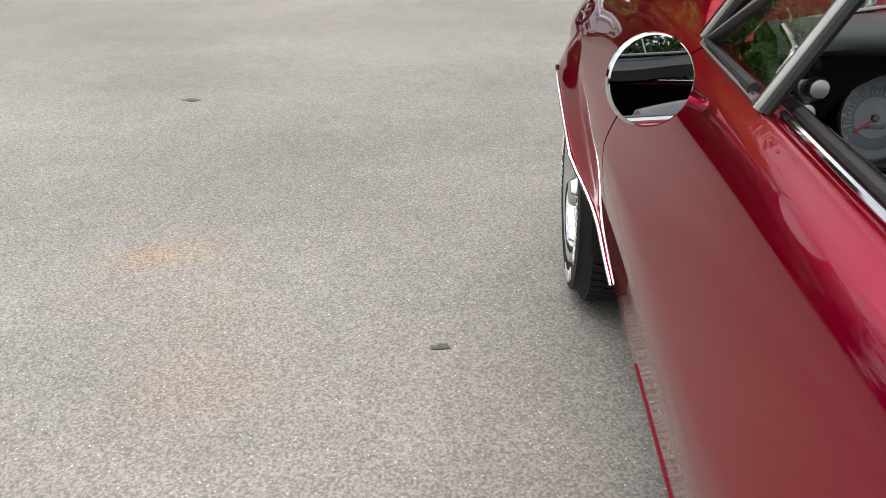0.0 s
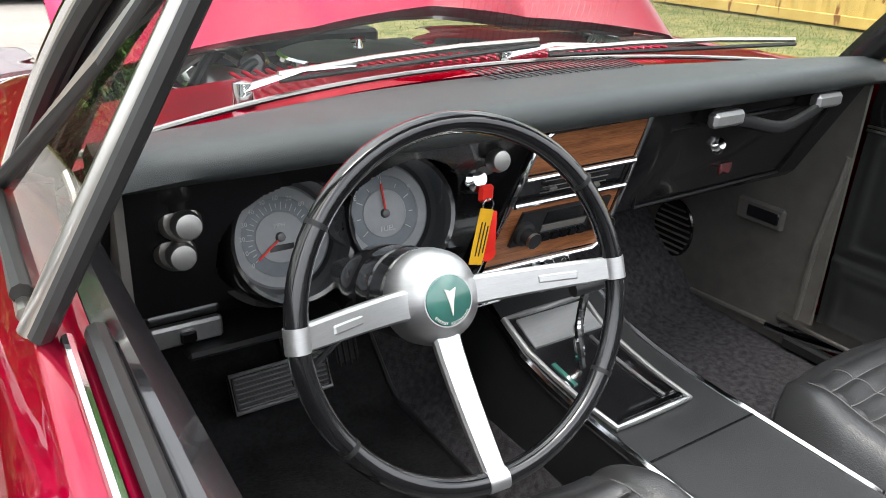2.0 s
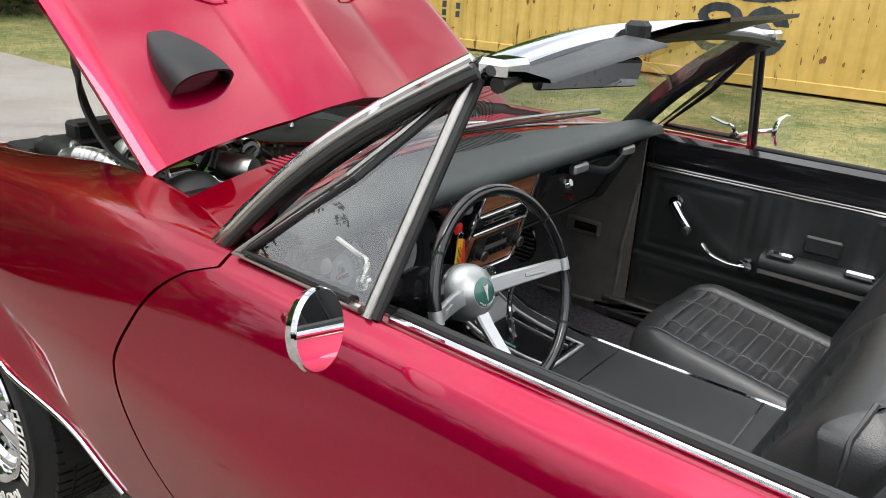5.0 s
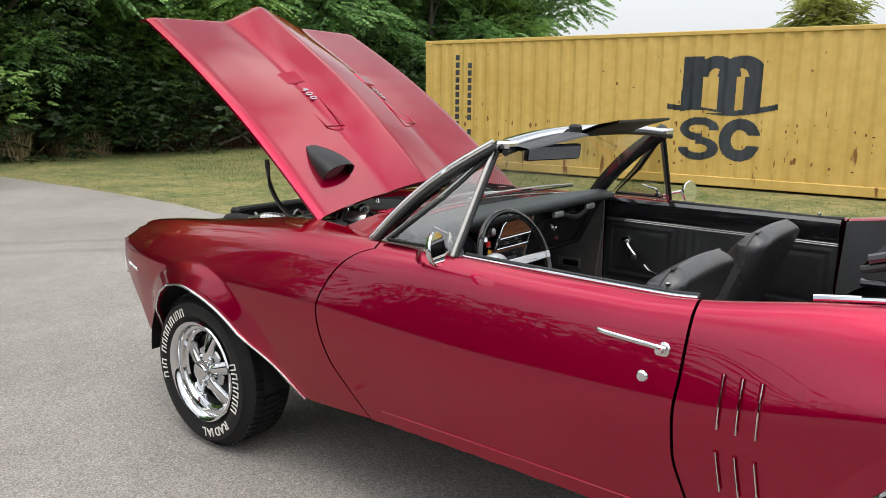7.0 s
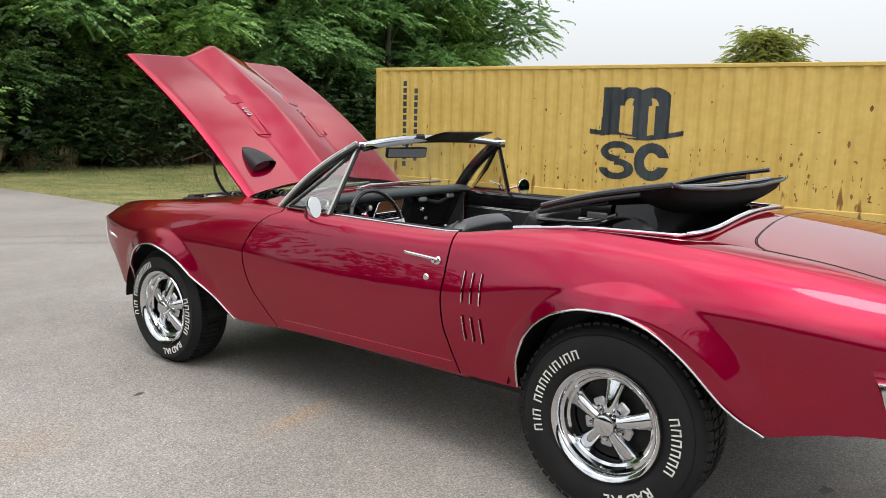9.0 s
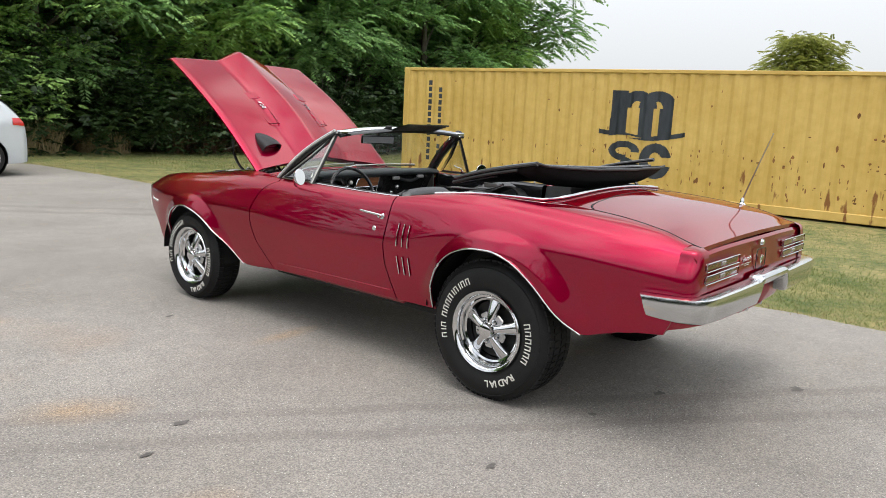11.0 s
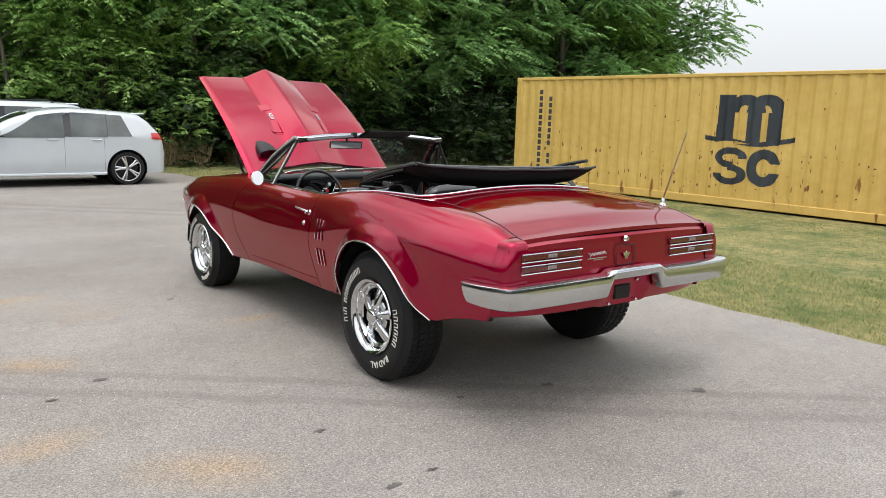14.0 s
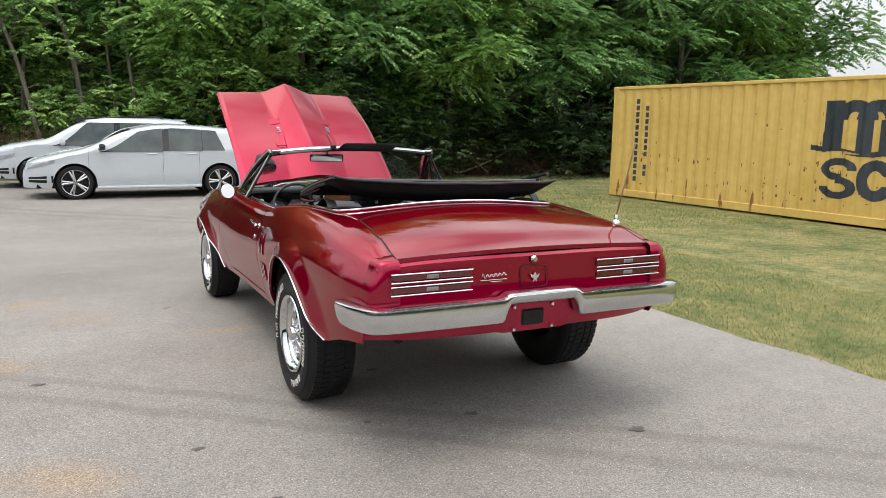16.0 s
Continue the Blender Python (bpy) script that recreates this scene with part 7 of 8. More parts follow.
for k, (a, b, c) in enumerate((((-0.60, 1.18, 0.86), (-0.57, 1.14, 0.97), (-0.50, 1.12, 0.88)), ((-0.46, 0.99, 0.93), (-0.40, 1.03, 0.985), (-0.33, 1.06, 0.95)), ((-0.47, 1.10, 0.93), (-0.38, 1.12, 0.97), (-0.30, 1.16, 0.92)), ((-0.62, 1.30, 0.86), (-0.58, 1.40, 0.93), (-0.50, 1.50, 0.88)), ((-0.42, 0.95, 0.90), (-0.36, 0.97, 0.965), (-0.28, 1.0, 0.93)))):
    part("engine_pipe", Geo().tube(smooth_path([a, b, c], 8), 0.006 + 0.003 * (k % 3), 8), (ENGINE_METAL, ENGINE_BLACK, STAINLESS)[k % 3], car)
part("wiper_motor", Geo().lathe([(0.0, 0.05), (0.03, 0.048), (0.036, 0.03), (0.036, -0.04), (0.0, -0.05)], pose(-0.40, 0.975, 0.925, 90, 0, 20), 20), ENGINE_METAL, car)
part("ignition_coil", Geo().lathe([(0.0, 0.06), (0.02, 0.058), (0.028, 0.045), (0.028, -0.06), (0.0, -0.06)], pose(-0.33, 1.02, 0.945, 70, 0, -30), 18), BLACK_GLOSS, car)

# ---- loose things in the cabin ----
mat_rows = []
for x in span(-0.635, -0.20, 16):
    mat_rows.append([(x, y, 0.347 + max(0, y - 0.72) * 0.9 + 0.10 * math.exp(-(x / 0.15) ** 4) + 0.003 * noise.noise((x * 14, y * 14, 5))) for y in span(0.26, 0.93, 22)])
fm = thing("floor_mat", "black carpet floor mat with a bound edge on the footwell", "floor mat")
part("mat_surface", Geo().solid(mat_rows, (0, 0, -0.008)), MAT_RUBBER, fm)
edge = [r[0] for r in mat_rows] + mat_rows[-1][1:-1] + [r[-1] for r in reversed(mat_rows)] + list(reversed(mat_rows[0][1:-1]))
part("binding", Geo().tube(edge, 0.006, 6, closed=True), VINYL, fm, "raised bound edge")
key = thing("key_with_tags", "ignition key with yellow and red plastic tags", "key tag")
part("key_bow", Geo().box((-0.212, 0.447, 0.866), (0.026, 0.010, 0.026), 0.005), TAG_RED, key)
part("split_ring", Geo().tube([(-0.212 + 0.009 * math.cos(a), 0.440, 0.850 + 0.010 * math.sin(a)) for a in span(0, 2 * math.pi, 17)[:-1]], 0.0014, 6, closed=True), CHROME, key)
tg = part("yellow_tag", Geo().box((0, 0, -0.042), (0.028, 0.003, 0.082), 0.0012), TAG_YELLOW, key, at=pose(-0.216, 0.436, 0.848, -4, 17, 10))
for k in range(3):
    part("writing_bar", Geo().box((-0.006 + k * 0.007, -0.0018, -0.045), (0.002, 0.0008, 0.05 - 0.01 * (k == 2))), BLACK_PLASTIC, tg)
part("red_tag", Geo().box((0, 0, -0.034), (0.026, 0.004, 0.064), 0.0019, seg=2).lathe([(0.0, 0.002), (0.0135, 0.0015), (0.0135, -0.0015), (0.0, -0.002)], pose(0, 0, -0.064, 90), 18), TAG_RED, key, at=pose(-0.209, 0.441, 0.842, -4, 1, -10))

# ---- parked white cars ----
ALLOY = mat("machined_alloy", (0.55, 0.56, 0.57), 0.25, 1.0, var=0.06, scale=40)
HEADLAMP = mat("headlamp_lens", (0.35, 0.37, 0.4), 0.1, coat=1.0, var=0.3, scale=30)


def hatchback(name, label, at, L, W, top_keys, belt, wheel_x, wheel_r, windows, rails=False):
    """A parked car: local x points to its nose, y to its left side, z up."""
    c = thing(name, label, "car", at=at)
    half = L / 2
    top = keyed([(x, z) for x, z in top_keys])
    wid = keyed([(-half, W * 0.40), (-half + 0.12, W * 0.465), (-half + 0.7, W * 0.5), (0.3, W * 0.5), (half - 0.8, W * 0.49), (half - 0.25, W * 0.445), (half, W * 0.36)])
    def low(x):
        z = 0.21 + 0.05 * max(0, abs(x) - half + 0.4)
        for wx in wheel_x:
            d = abs(x - wx)
            if d < wheel_r + 0.05:
                z = max(z, wheel_r + math.sqrt((wheel_r + 0.05) ** 2 - d * d) - 0.01)
        return z
    def side_y(x, z):
        w, zt = wid(x), top(x)
        b = min(belt, zt - 0.06)
        y = w - 0.05 * max(0, (0.5 - z) / 0.3) ** 2 - 0.02 * abs(z - 0.62)
        if z > b:
            y -= (z - b) * 0.36 + 0.10 * max(0, (z - zt + 0.10) / 0.10) ** 2
        return y
    xs = sorted(set(span(-half, half, 120) + [wx + s * (wheel_r + 0.05) * f for wx in wheel_x for s in (-1, 1) for f in (0.999, 0.97, 0.9)]))
    g = Geo()
    for s in (-1, 1):
        rows = []
        for x in xs:
            zl, zt = low(x), top(x)
            rows.append([(x, s * side_y(x, z), z) for z in span(zl, zt - 0.015, 18)] + [(x, s * side_y(x, zt - 0.015) * f, zt + 0.03 * (1 - f * f)) for f in (0.9, 0.6, 0.3, 0.0)])
        g.grid(rows, flip=s < 0)
    for x, sgn in ((-half, 1), (half, -1)):
        zt = top(x)
        g.grid([[(x, y, z) for z in span(0.25, zt, 6)] for y in span(-side_y(x, 0.6), side_y(x, 0.6), 7)])
    body = part("body", g, WHITE_PAINT, c, sharp=40)
    for s in (-1, 1):
        for k, (x0b, x0t, x1t, x1b, z0, z1) in enumerate(windows):
            rows = []
            for t in span(0, 1, 10):
                col = []
                for v in span(0, 1, 6):
                    x = lerp(lerp(x0b, x1b, t), lerp(x0t, x1t, t), v)
                    z = lerp(z0, min(z1, top(x) - 0.06), v)
                    col.append((x, s * (side_y(x, z) + 0.010), z))
                rows.append(col)
            part("side_window", Geo().solid(rows, (0, -s * 0.012, 0)), BLACK_GLOSS if k > 5 else DARK_PANE, c)
        for z, h, x0, x1 in ((0.30, 0.035, wheel_x[1] + wheel_r + 0.05, wheel_x[0] - wheel_r - 0.05),):
            part("sill_skirt", Geo().box(((x0 + x1) / 2, s * (W / 2 - 0.035), 0.225), (x1 - x0, 0.05, 0.05), 0.012), WHITE_PAINT, c)
        for x in (-0.10, -0.86):
            part("door_handle", Geo().box((x, s * (W / 2 - 0.005), 0.86), (0.19, 0.03, 0.03), 0.01), WHITE_PAINT, c)
        for x in (1.02, -0.305, -0.99):
            rows = [[(x + dx, s * (side_y(x, z) + 0.0015), z) for z in span(0.3, belt - 0.02, 10)] for dx in (0, 0.004)]
            part("panel_gap", Geo().grid(rows), BLACK_PLASTIC, c)
        for wa, wb in zip(windows, windows[1:]):
            rows = [[(x, s * (side_y(x, z) + 0.009), z) for z in span(max(wa[4], wb[4]), min(wa[5], top(wb[0]) - 0.06), 6)] for x in (wa[3] - 0.01, wb[0] + 0.01)]
            part("door_pillar", Geo().solid(rows, (0, -s * 0.012, 0)), BLACK_GLOSS, c)
        mr = part("door_mirror", Geo().box((0.78, s * (W / 2 + 0.06), 0.99), (0.11, 0.19, 0.12), 0.04, seg=2), WHITE_PAINT if rails else BLACK_GLOSS, c)
        part("mirror_base", Geo().box((0.80, s * (W / 2 - 0.02), 0.955), (0.10, 0.12, 0.05), 0.02), BLACK_PLASTIC, mr)
        def patch(name, x0, x1, lo0, lo1, hi0, hi1, material, out=0.008):
            rows = [[(x, s * (side_y(x, z) + out), z) for z in span(lerp(lo0, lo1, (x - x0) / (x1 - x0)), lerp(hi0, hi1, (x - x0) / (x1 - x0)), 5)] for x in span(x0, x1, 10)]
            return part(name, Geo().solid(rows, (0, -s * 0.03, 0)), material, c)
        e = half - 2.135
        patch("headlamp", 1.60 + e, 2.06 + e, 0.70, 0.565, 0.755, 0.665, HEADLAMP, 0.012)
        patch("bumper_intake", 1.74 + e, 2.04 + e, 0.315, 0.33, 0.445, 0.425, BLACK_PLASTIC)
        patch("intake_bar", 1.73 + e, 2.05 + e, 0.375, 0.375, 0.392, 0.390, WHITE_PAINT, 0.016)
        patch("fog_slot", 1.63 + e, 1.665 + e, 0.32, 0.32, 0.45, 0.45, BLACK_PLASTIC)
        lamp = patch("tail_lamp", -half + 0.04, -half + 0.27, 0.86, 0.885, 0.99, 1.0, LAMP_BRIGHT, 0.014)
        lamp["label"] = "red tail lamp"
        if rails:
            part("roof_rail", Geo().tube([(0.55, s * 0.55, top(0.5) - 0.0), (0.5, s * 0.55, top(0.4) + 0.05), (-1.2, s * 0.55, top(-1.2) + 0.05), (-1.3, s * 0.55, top(-1.3))], 0.018, 8), BLACK_PLASTIC, c)
    rows = [[(x, y, top(x) + 0.003 + 0.03 * (1 - (y / (W / 2)) ** 2)) for x in span(windscreen_x(top_keys)[0], windscreen_x(top_keys)[1], 6)] for y in span(-0.67, 0.67, 12)]
    part("windscreen", Geo().grid(rows), DARK_PANE, c)
    for wx in wheel_x:
        for s in (-1, 1):
            m = Matrix.Translation((wx, s * (W / 2 - 0.02), wheel_r)) @ pose(0, 0, 0, -90 * s, 0, 0)
            r = wheel_r
            w = part("wheel", Geo().lathe([(r * 0.72, 0.0), (r * 0.80, 0.010), (r * 0.94, 0.006), (r, -0.03), (r, -0.18), (r * 0.9, -0.20), (r * 0.6, -0.20)], m, 44), RUBBER, c, "dark tyre on a machined alloy wheel")
            part("rim", Geo().lathe([(r * 0.73, -0.002), (r * 0.755, 0.006), (r * 0.72, 0.002), (r * 0.70, -0.04), (r * 0.69, -0.12)], m, 44), ALLOY, w)
            part("brake_disc", Geo().lathe([(0.0, -0.08), (r * 0.66, -0.08), (r * 0.68, -0.10)], m, 32), ENGINE_BLACK, w)
            part("wheel_centre", Geo().lathe([(0.0, 0.004), (0.03, 0.002), (0.05, -0.02)], m, 20), ALLOY, w)
            for k in range(5):
                for off in (-0.13, 0.13):
                    a = radians(72 * k)
                    p0, p1 = Vector((0.04 * math.cos(a), 0.04 * math.sin(a), -0.006)), Vector((r * 0.71 * math.cos(a + off), r * 0.71 * math.sin(a + off), -0.012))
                    part("spoke", Geo().tube([m @ p0, m @ p1], [0.022, 0.019], 6), ALLOY, w)
            part("arch_liner", Geo().lathe([(r + 0.045, -0.03), (r + 0.045, -0.22), (0.0, -0.22)], m, 30), ENGINE_BLACK, c)
    part("underside", Geo().box((0, 0, 0.27), (L * 0.9, W * 0.85, 0.12), 0.02), ENGINE_BLACK, c)
    part("front_grille", Geo().box((half - 0.02, 0, 0.62), (0.06, 0.9, 0.09), 0.02), BLACK_PLASTIC, c)
    part("lower_grille", Geo().box((half - 0.02, 0, 0.36), (0.06, 0.9, 0.14), 0.02), BLACK_PLASTIC, c)
    xa, xb = top_keys[2][0], top_keys[3][0]
    rows = [[(x - 0.008, y, top(x) + 0.008 + 0.03 * (1 - (y / (W / 2)) ** 2)) for x in span(xa, xb + 0.04, 6)] for y in span(-0.66, 0.66, 12)]
    part("rear_window", Geo().solid(rows, (0.004, 0, -0.004)), BLACK_GLOSS, c)
    part("roof_spoiler", Geo().box((top_keys[4][0] - 0.06, 0, top(top_keys[4][0]) + 0.012), (0.26, 1.16, 0.03), 0.012), WHITE_PAINT, c)
    return c


def windscreen_x(keys):
    """From the roof's front edge to the bonnet's back edge."""
    return keys[-5][0] - 0.02, keys[-4][0] + 0.02


# the pale grey-green mottling in the pane colour stands in for reflections
DARK_PANE = mat("car_window", (0.03, 0.038, 0.037), 0.05, coat=0.8, var=0.5, scale=2, tint=(0.10, 0.125, 0.118))
LAMP_BRIGHT = mat("bright_red_lens", (0.55, 0.02, 0.02), 0.15, coat=1.0, var=0.2, scale=40)
hatch_keys = [(-2.07, 0.70), (-2.05, 0.90), (-1.95, 1.03), (-1.70, 1.28), (-1.56, 1.345), (-1.15, 1.385), (-0.42, 1.415), (0.34, 1.31), (1.15, 0.95), (1.66, 0.825), (2.12, 0.67), (2.20, 0.50)]
hatch_windows = [(-1.43, -1.27, -1.00, -1.00, 0.93, 1.345), (-0.985, -0.985, -0.37, -0.36, 0.915, 1.36), (-0.245, -0.245, 0.20, 0.90, 0.895, 1.36)]
hatchback("parked_hatchback", "white five-door hatchback with dark alloy wheels on the asphalt", pose(-0.47, 11.36, -0.02, 0, 0, 180), 4.27, 1.79, [(x - 0.065, z) for x, z in hatch_keys], 0.93, (1.265, -1.395), 0.32, [tuple(v - 0.065 for v in w[:4]) + w[4:] for w in hatch_windows])
wagon_keys = [(-2.25, 0.80), (-2.22, 0.98), (-2.1, 1.12), (-1.85, 1.42), (-1.6, 1.50), (-0.9, 1.54), (-0.2, 1.54), (0.35, 1.47), (1.15, 1.05), (1.6, 0.97), (2.05, 0.86), (2.25, 0.62)]
wagon_windows = [(-1.75, -1.6, -1.12, -1.10, 0.96, 1.40), (-1.06, -1.06, -0.37, -0.36, 0.94, 1.43), (-0.245, -0.245, 0.30, 1.0, 0.92, 1.43)]
hatchback("parked_estate_car", "white estate car with black roof rails behind the hatchback", pose(-1.05, 14.0, -0.02, 0, 0, 176), 4.5, 1.78, wagon_keys, 0.95, (1.35, -1.3), 0.32, wagon_windows, rails=True)


# ---- woods ----
def quads_mesh(name, P, material):
    """P: n x 4 x 3 corners of loose quads."""
    n = len(P)
    me = bpy.data.meshes.new(name)
    me.vertices.add(n * 4)
    me.vertices.foreach_set("co", np.ascontiguousarray(P, dtype=np.float32).ravel())
    me.loops.add(n * 4)
    me.loops.foreach_set("vertex_index", np.arange(n * 4, dtype=np.int32))
    me.polygons.add(n)
    me.polygons.foreach_set("loop_start", np.arange(0, n * 4, 4, dtype=np.int32))
    me.update(calc_edges=True)
    me.validate()
    me.materials.append(material)
    return me


def unit(a):
    return a / np.maximum(np.linalg.norm(a, axis=-1, keepdims=True), 1e-9)


def fronds(rng, centers, per, spread, length, pairs, size):
    """Pinnate leaves: drooping stalks with pairs of leaflets, in clumps round the centres."""
    C = np.repeat(centers, per, axis=0)
    n = len(C)
    base = C + rng.normal(0, 1, (n, 3)) * spread * np.array([1, 1, 0.42])
    d = unit((base - C) * np.array([1, 1, 0.5]) + rng.normal(0, 0.3, (n, 3)) * spread + np.array([0, 0, 0.05]))
    side = unit(np.cross(d, np.array([0, 0, 1.0])) + 1e-6)
    L = length * rng.uniform(0.6, 1.15, (n, 1))
    out = []
    for k in range(pairs):
        t = (k + 0.7) / pairs
        p = base + d * L * t + np.array([0, 0, -0.42]) * (L * t) ** 2 / length
        for s in (-1, 1):
            w = unit(side * s + d * 0.45 + np.array([0, 0, -0.6]) + rng.normal(0, 0.14, (n, 3)))
            ln = size * rng.uniform(0.75, 1.2, (n, 1)) * (1.1 - 0.5 * abs(t - 0.45))
            u = unit(d - w * np.sum(d * w, axis=1, keepdims=True)) * ln * 0.25
            tip = p + w * ln
            mid = p + w * ln * 0.45
            out.append(np.stack([p, mid - u, tip, mid + u], axis=1))
    return np.concatenate(out)


def tree(seed, height, spread, trunk_r, leaf, low=0.22, clumps=30, per=60, lean=0.0):
    rnd, rng = random.Random(seed), np.random.default_rng(seed)
    t = thing("tree", "tall leafy tree with feathery drooping leaves at the wood's edge", "tree", "trees of the wood")
    pts = [(lean * height * 0.25 * (k / 6) ** 1.5 + 0.12 * rnd.uniform(-1, 1) * (k > 0), 0.12 * rnd.uniform(-1, 1) * (k > 0), height * 0.92 * k / 6) for k in range(7)]
    trunk = smooth_path(pts, 4)
    part("trunk", Geo().tube(trunk, [trunk_r * (1 - 0.85 * i / (len(trunk) - 1)) + 0.01 for i in range(len(trunk))], 9), BARK, t)
    centers = []
    for k in range(clumps):
        f = low + (1 - low) * (k + rnd.random()) / clumps
        at = trunk[min(int(f * len(trunk)), len(trunk) - 1)]
        a = rnd.uniform(0, 2 * math.pi)
        r = spread * (0.35 + 0.65 * math.sin(math.pi * min(1, (f - low) / (1 - low) * 0.9 + 0.12)) ** 0.7) * rnd.uniform(0.45, 1.0)
        end = at + Vector((math.cos(a) * r, math.sin(a) * r, r * rnd.uniform(-0.12, 0.35)))
        mid = lerp(at, end, 0.55) + Vector((0, 0, 0.10 * r))
        part("limb", Geo().tube(smooth_path([at - Vector((0, 0, 0.35 * r)), mid, end], 3), [trunk_r * 0.34 * (1 - i / 6.6) + 0.006 for i in range(7)], 6), BARK, t)
        centers += [end, lerp(mid, end, 0.5), lerp(at, end, 0.75) + Vector((rnd.uniform(-0.4, 0.4), rnd.uniform(-0.4, 0.4), rnd.uniform(-0.1, 0.5)))]
    P = fronds(rng, np.array([tuple(c) for c in centers]), per, 0.46, 0.70, 8, 0.185)
    part("crown", quads_mesh("crown", P, leaf), leaf, t)
    return t


kinds = [tree(11, 10.5, 2.9, 0.16, LEAF, 0.20, 30, 27, 0.1), tree(12, 12.0, 3.2, 0.2, LEAF, 0.26, 32, 27), tree(13, 9.0, 2.6, 0.12, LEAF_LIGHT, 0.16, 28, 28, -0.2), tree(14, 11.0, 2.6, 0.14, LEAF, 0.32, 26, 27, 0.3)]
rnd = random.Random(3)
first = set()
spots = [(4.6, 17.2, 0), (7.0, 18.0, 1), (9.4, 17.0, 2), (11.6, 17.6, 0), (14.0, 17.4, 3), (16.6, 17.8, 1), (19.6, 17.4, 0), (23.0, 17.6, 2), (25.4, 17.0, 1), (2.2, 17.6, 2), (-12.0, 19.5, 0),
         (5.6, 20.8, 1), (8.4, 21.5, 0), (11.4, 21.0, 1), (14.6, 21.6, 0), (17.8, 21.0, 3), (21.2, 21.6, 1), (25.0, 21.2, 0), (2.6, 21.4, 1), (-0.8, 23.0, 0), (-4.2, 23.4, 1), (-7.8, 23.0, 3),
         (6.5, 24.6, 0), (11.0, 25.0, 1), (16.0, 25.0, 0), (21.0, 25.0, 1), (1.5, 25.5, 1), (-3.5, 26.0, 0), (-9.0, 26.0, 1)]
for x, y, k in spots:
    m = Matrix.Translation((x, y, -0.08)) @ Matrix.Rotation(rnd.uniform(0, 6.28), 4, "Z") @ Matrix.Scale(rnd.uniform(0.9, 1.12), 4)
    if k in first:
        ob = copy_thing(kinds[k], pose(0, 0, 0))
    else:
        ob = kinds[k]
        first.add(k)
    ob.matrix_basis = m


def bush(seed, w, h, leaf, n):
    rng = np.random.default_rng(seed)
    t = thing("bush", "dense undergrowth bush below the trees, coloured dark for shade", "bush", "undergrowth")
    c = rng.normal(0, 1, (n, 3)) * np.array([w * 0.5, w * 0.36, h * 0.26]) + np.array([0, 0, h * 0.42])
    c = c[c[:, 2] > 0.05]
    P = fronds(rng, c, 9, 0.16, 0.26, 4, 0.12)
    part("foliage", quads_mesh("foliage", P, leaf), leaf, t)
    g = Geo()
    r2 = random.Random(seed)
    for k in range(7):
        a = (r2.uniform(-w * 0.3, w * 0.3), r2.uniform(-0.2, 0.2), 0)
        g.tube(smooth_path([a, (a[0] * 1.3, a[1] + r2.uniform(-0.2, 0.2), h * 0.4), (a[0] * 1.8 + r2.uniform(-0.3, 0.3), a[1], h * 0.85)], 4), 0.014, 5)
    part("stem", g, BARK, t)
    return t


# undergrowth takes the darkened leaf colour, which holds the shade below the crowns
bushes = [bush(21, 2.4, 2.0, LEAF_SHADED, 190), bush(22, 2.8, 2.8, LEAF_SHADED, 230), bush(23, 2.0, 1.5, LEAF_SHADED, 150)]
used = set()
for k in range(34):
    x = -13 + k * 1.22 + rnd.uniform(-0.4, 0.4)
    if -7.5 < x < 1.2:
        continue
    b = bushes[k % 3]
    m = Matrix.Translation((x, (17.0 if 2 < x < 22 else 17.6) + rnd.uniform(-0.5, 1.4), -0.1)) @ Matrix.Rotation(rnd.uniform(0, 6.28), 4, "Z") @ Matrix.Scale(rnd.uniform(0.8, 1.25), 4)
    if k % 3 in used:
        b = copy_thing(b, pose(0, 0, 0))
    used.add(k % 3)
    b.matrix_basis = m

# taller light-green thickets between the trunks
thicket = bush(24, 3.4, 5.0, LEAF_LIGHT, 420)
thicket["label"], thicket["group"] = "tall light green leafy thicket at the wood's edge", "thickets"
for k, (x, y, f) in enumerate(((2.6, 17.2, 0.95), (-0.4, 21.5, 1.2), (-3.0, 22.0, 1.25), (-5.8, 21.6, 1.2), (-8.6, 22.0, 1.25), (1.9, 20.5, 1.25), (-11.5, 20.5, 1.1))):
    b = thicket if k == 0 else copy_thing(thicket, pose(0, 0, 0))
    b.matrix_basis = Matrix.Translation((x, y, -0.1 if y > 20 else 0.5)) @ Matrix.Rotation(k * 1.3, 4, "Z") @ Matrix.Scale(f, 4)

# slim leaning trees where the wood is thin
PALE_BARK = mat("pale_bark", (0.20, 0.175, 0.14), 0.9, var=0.4, scale=12, bump=0.8, bump_scale=50, stretch=(1, 1, 0.3))


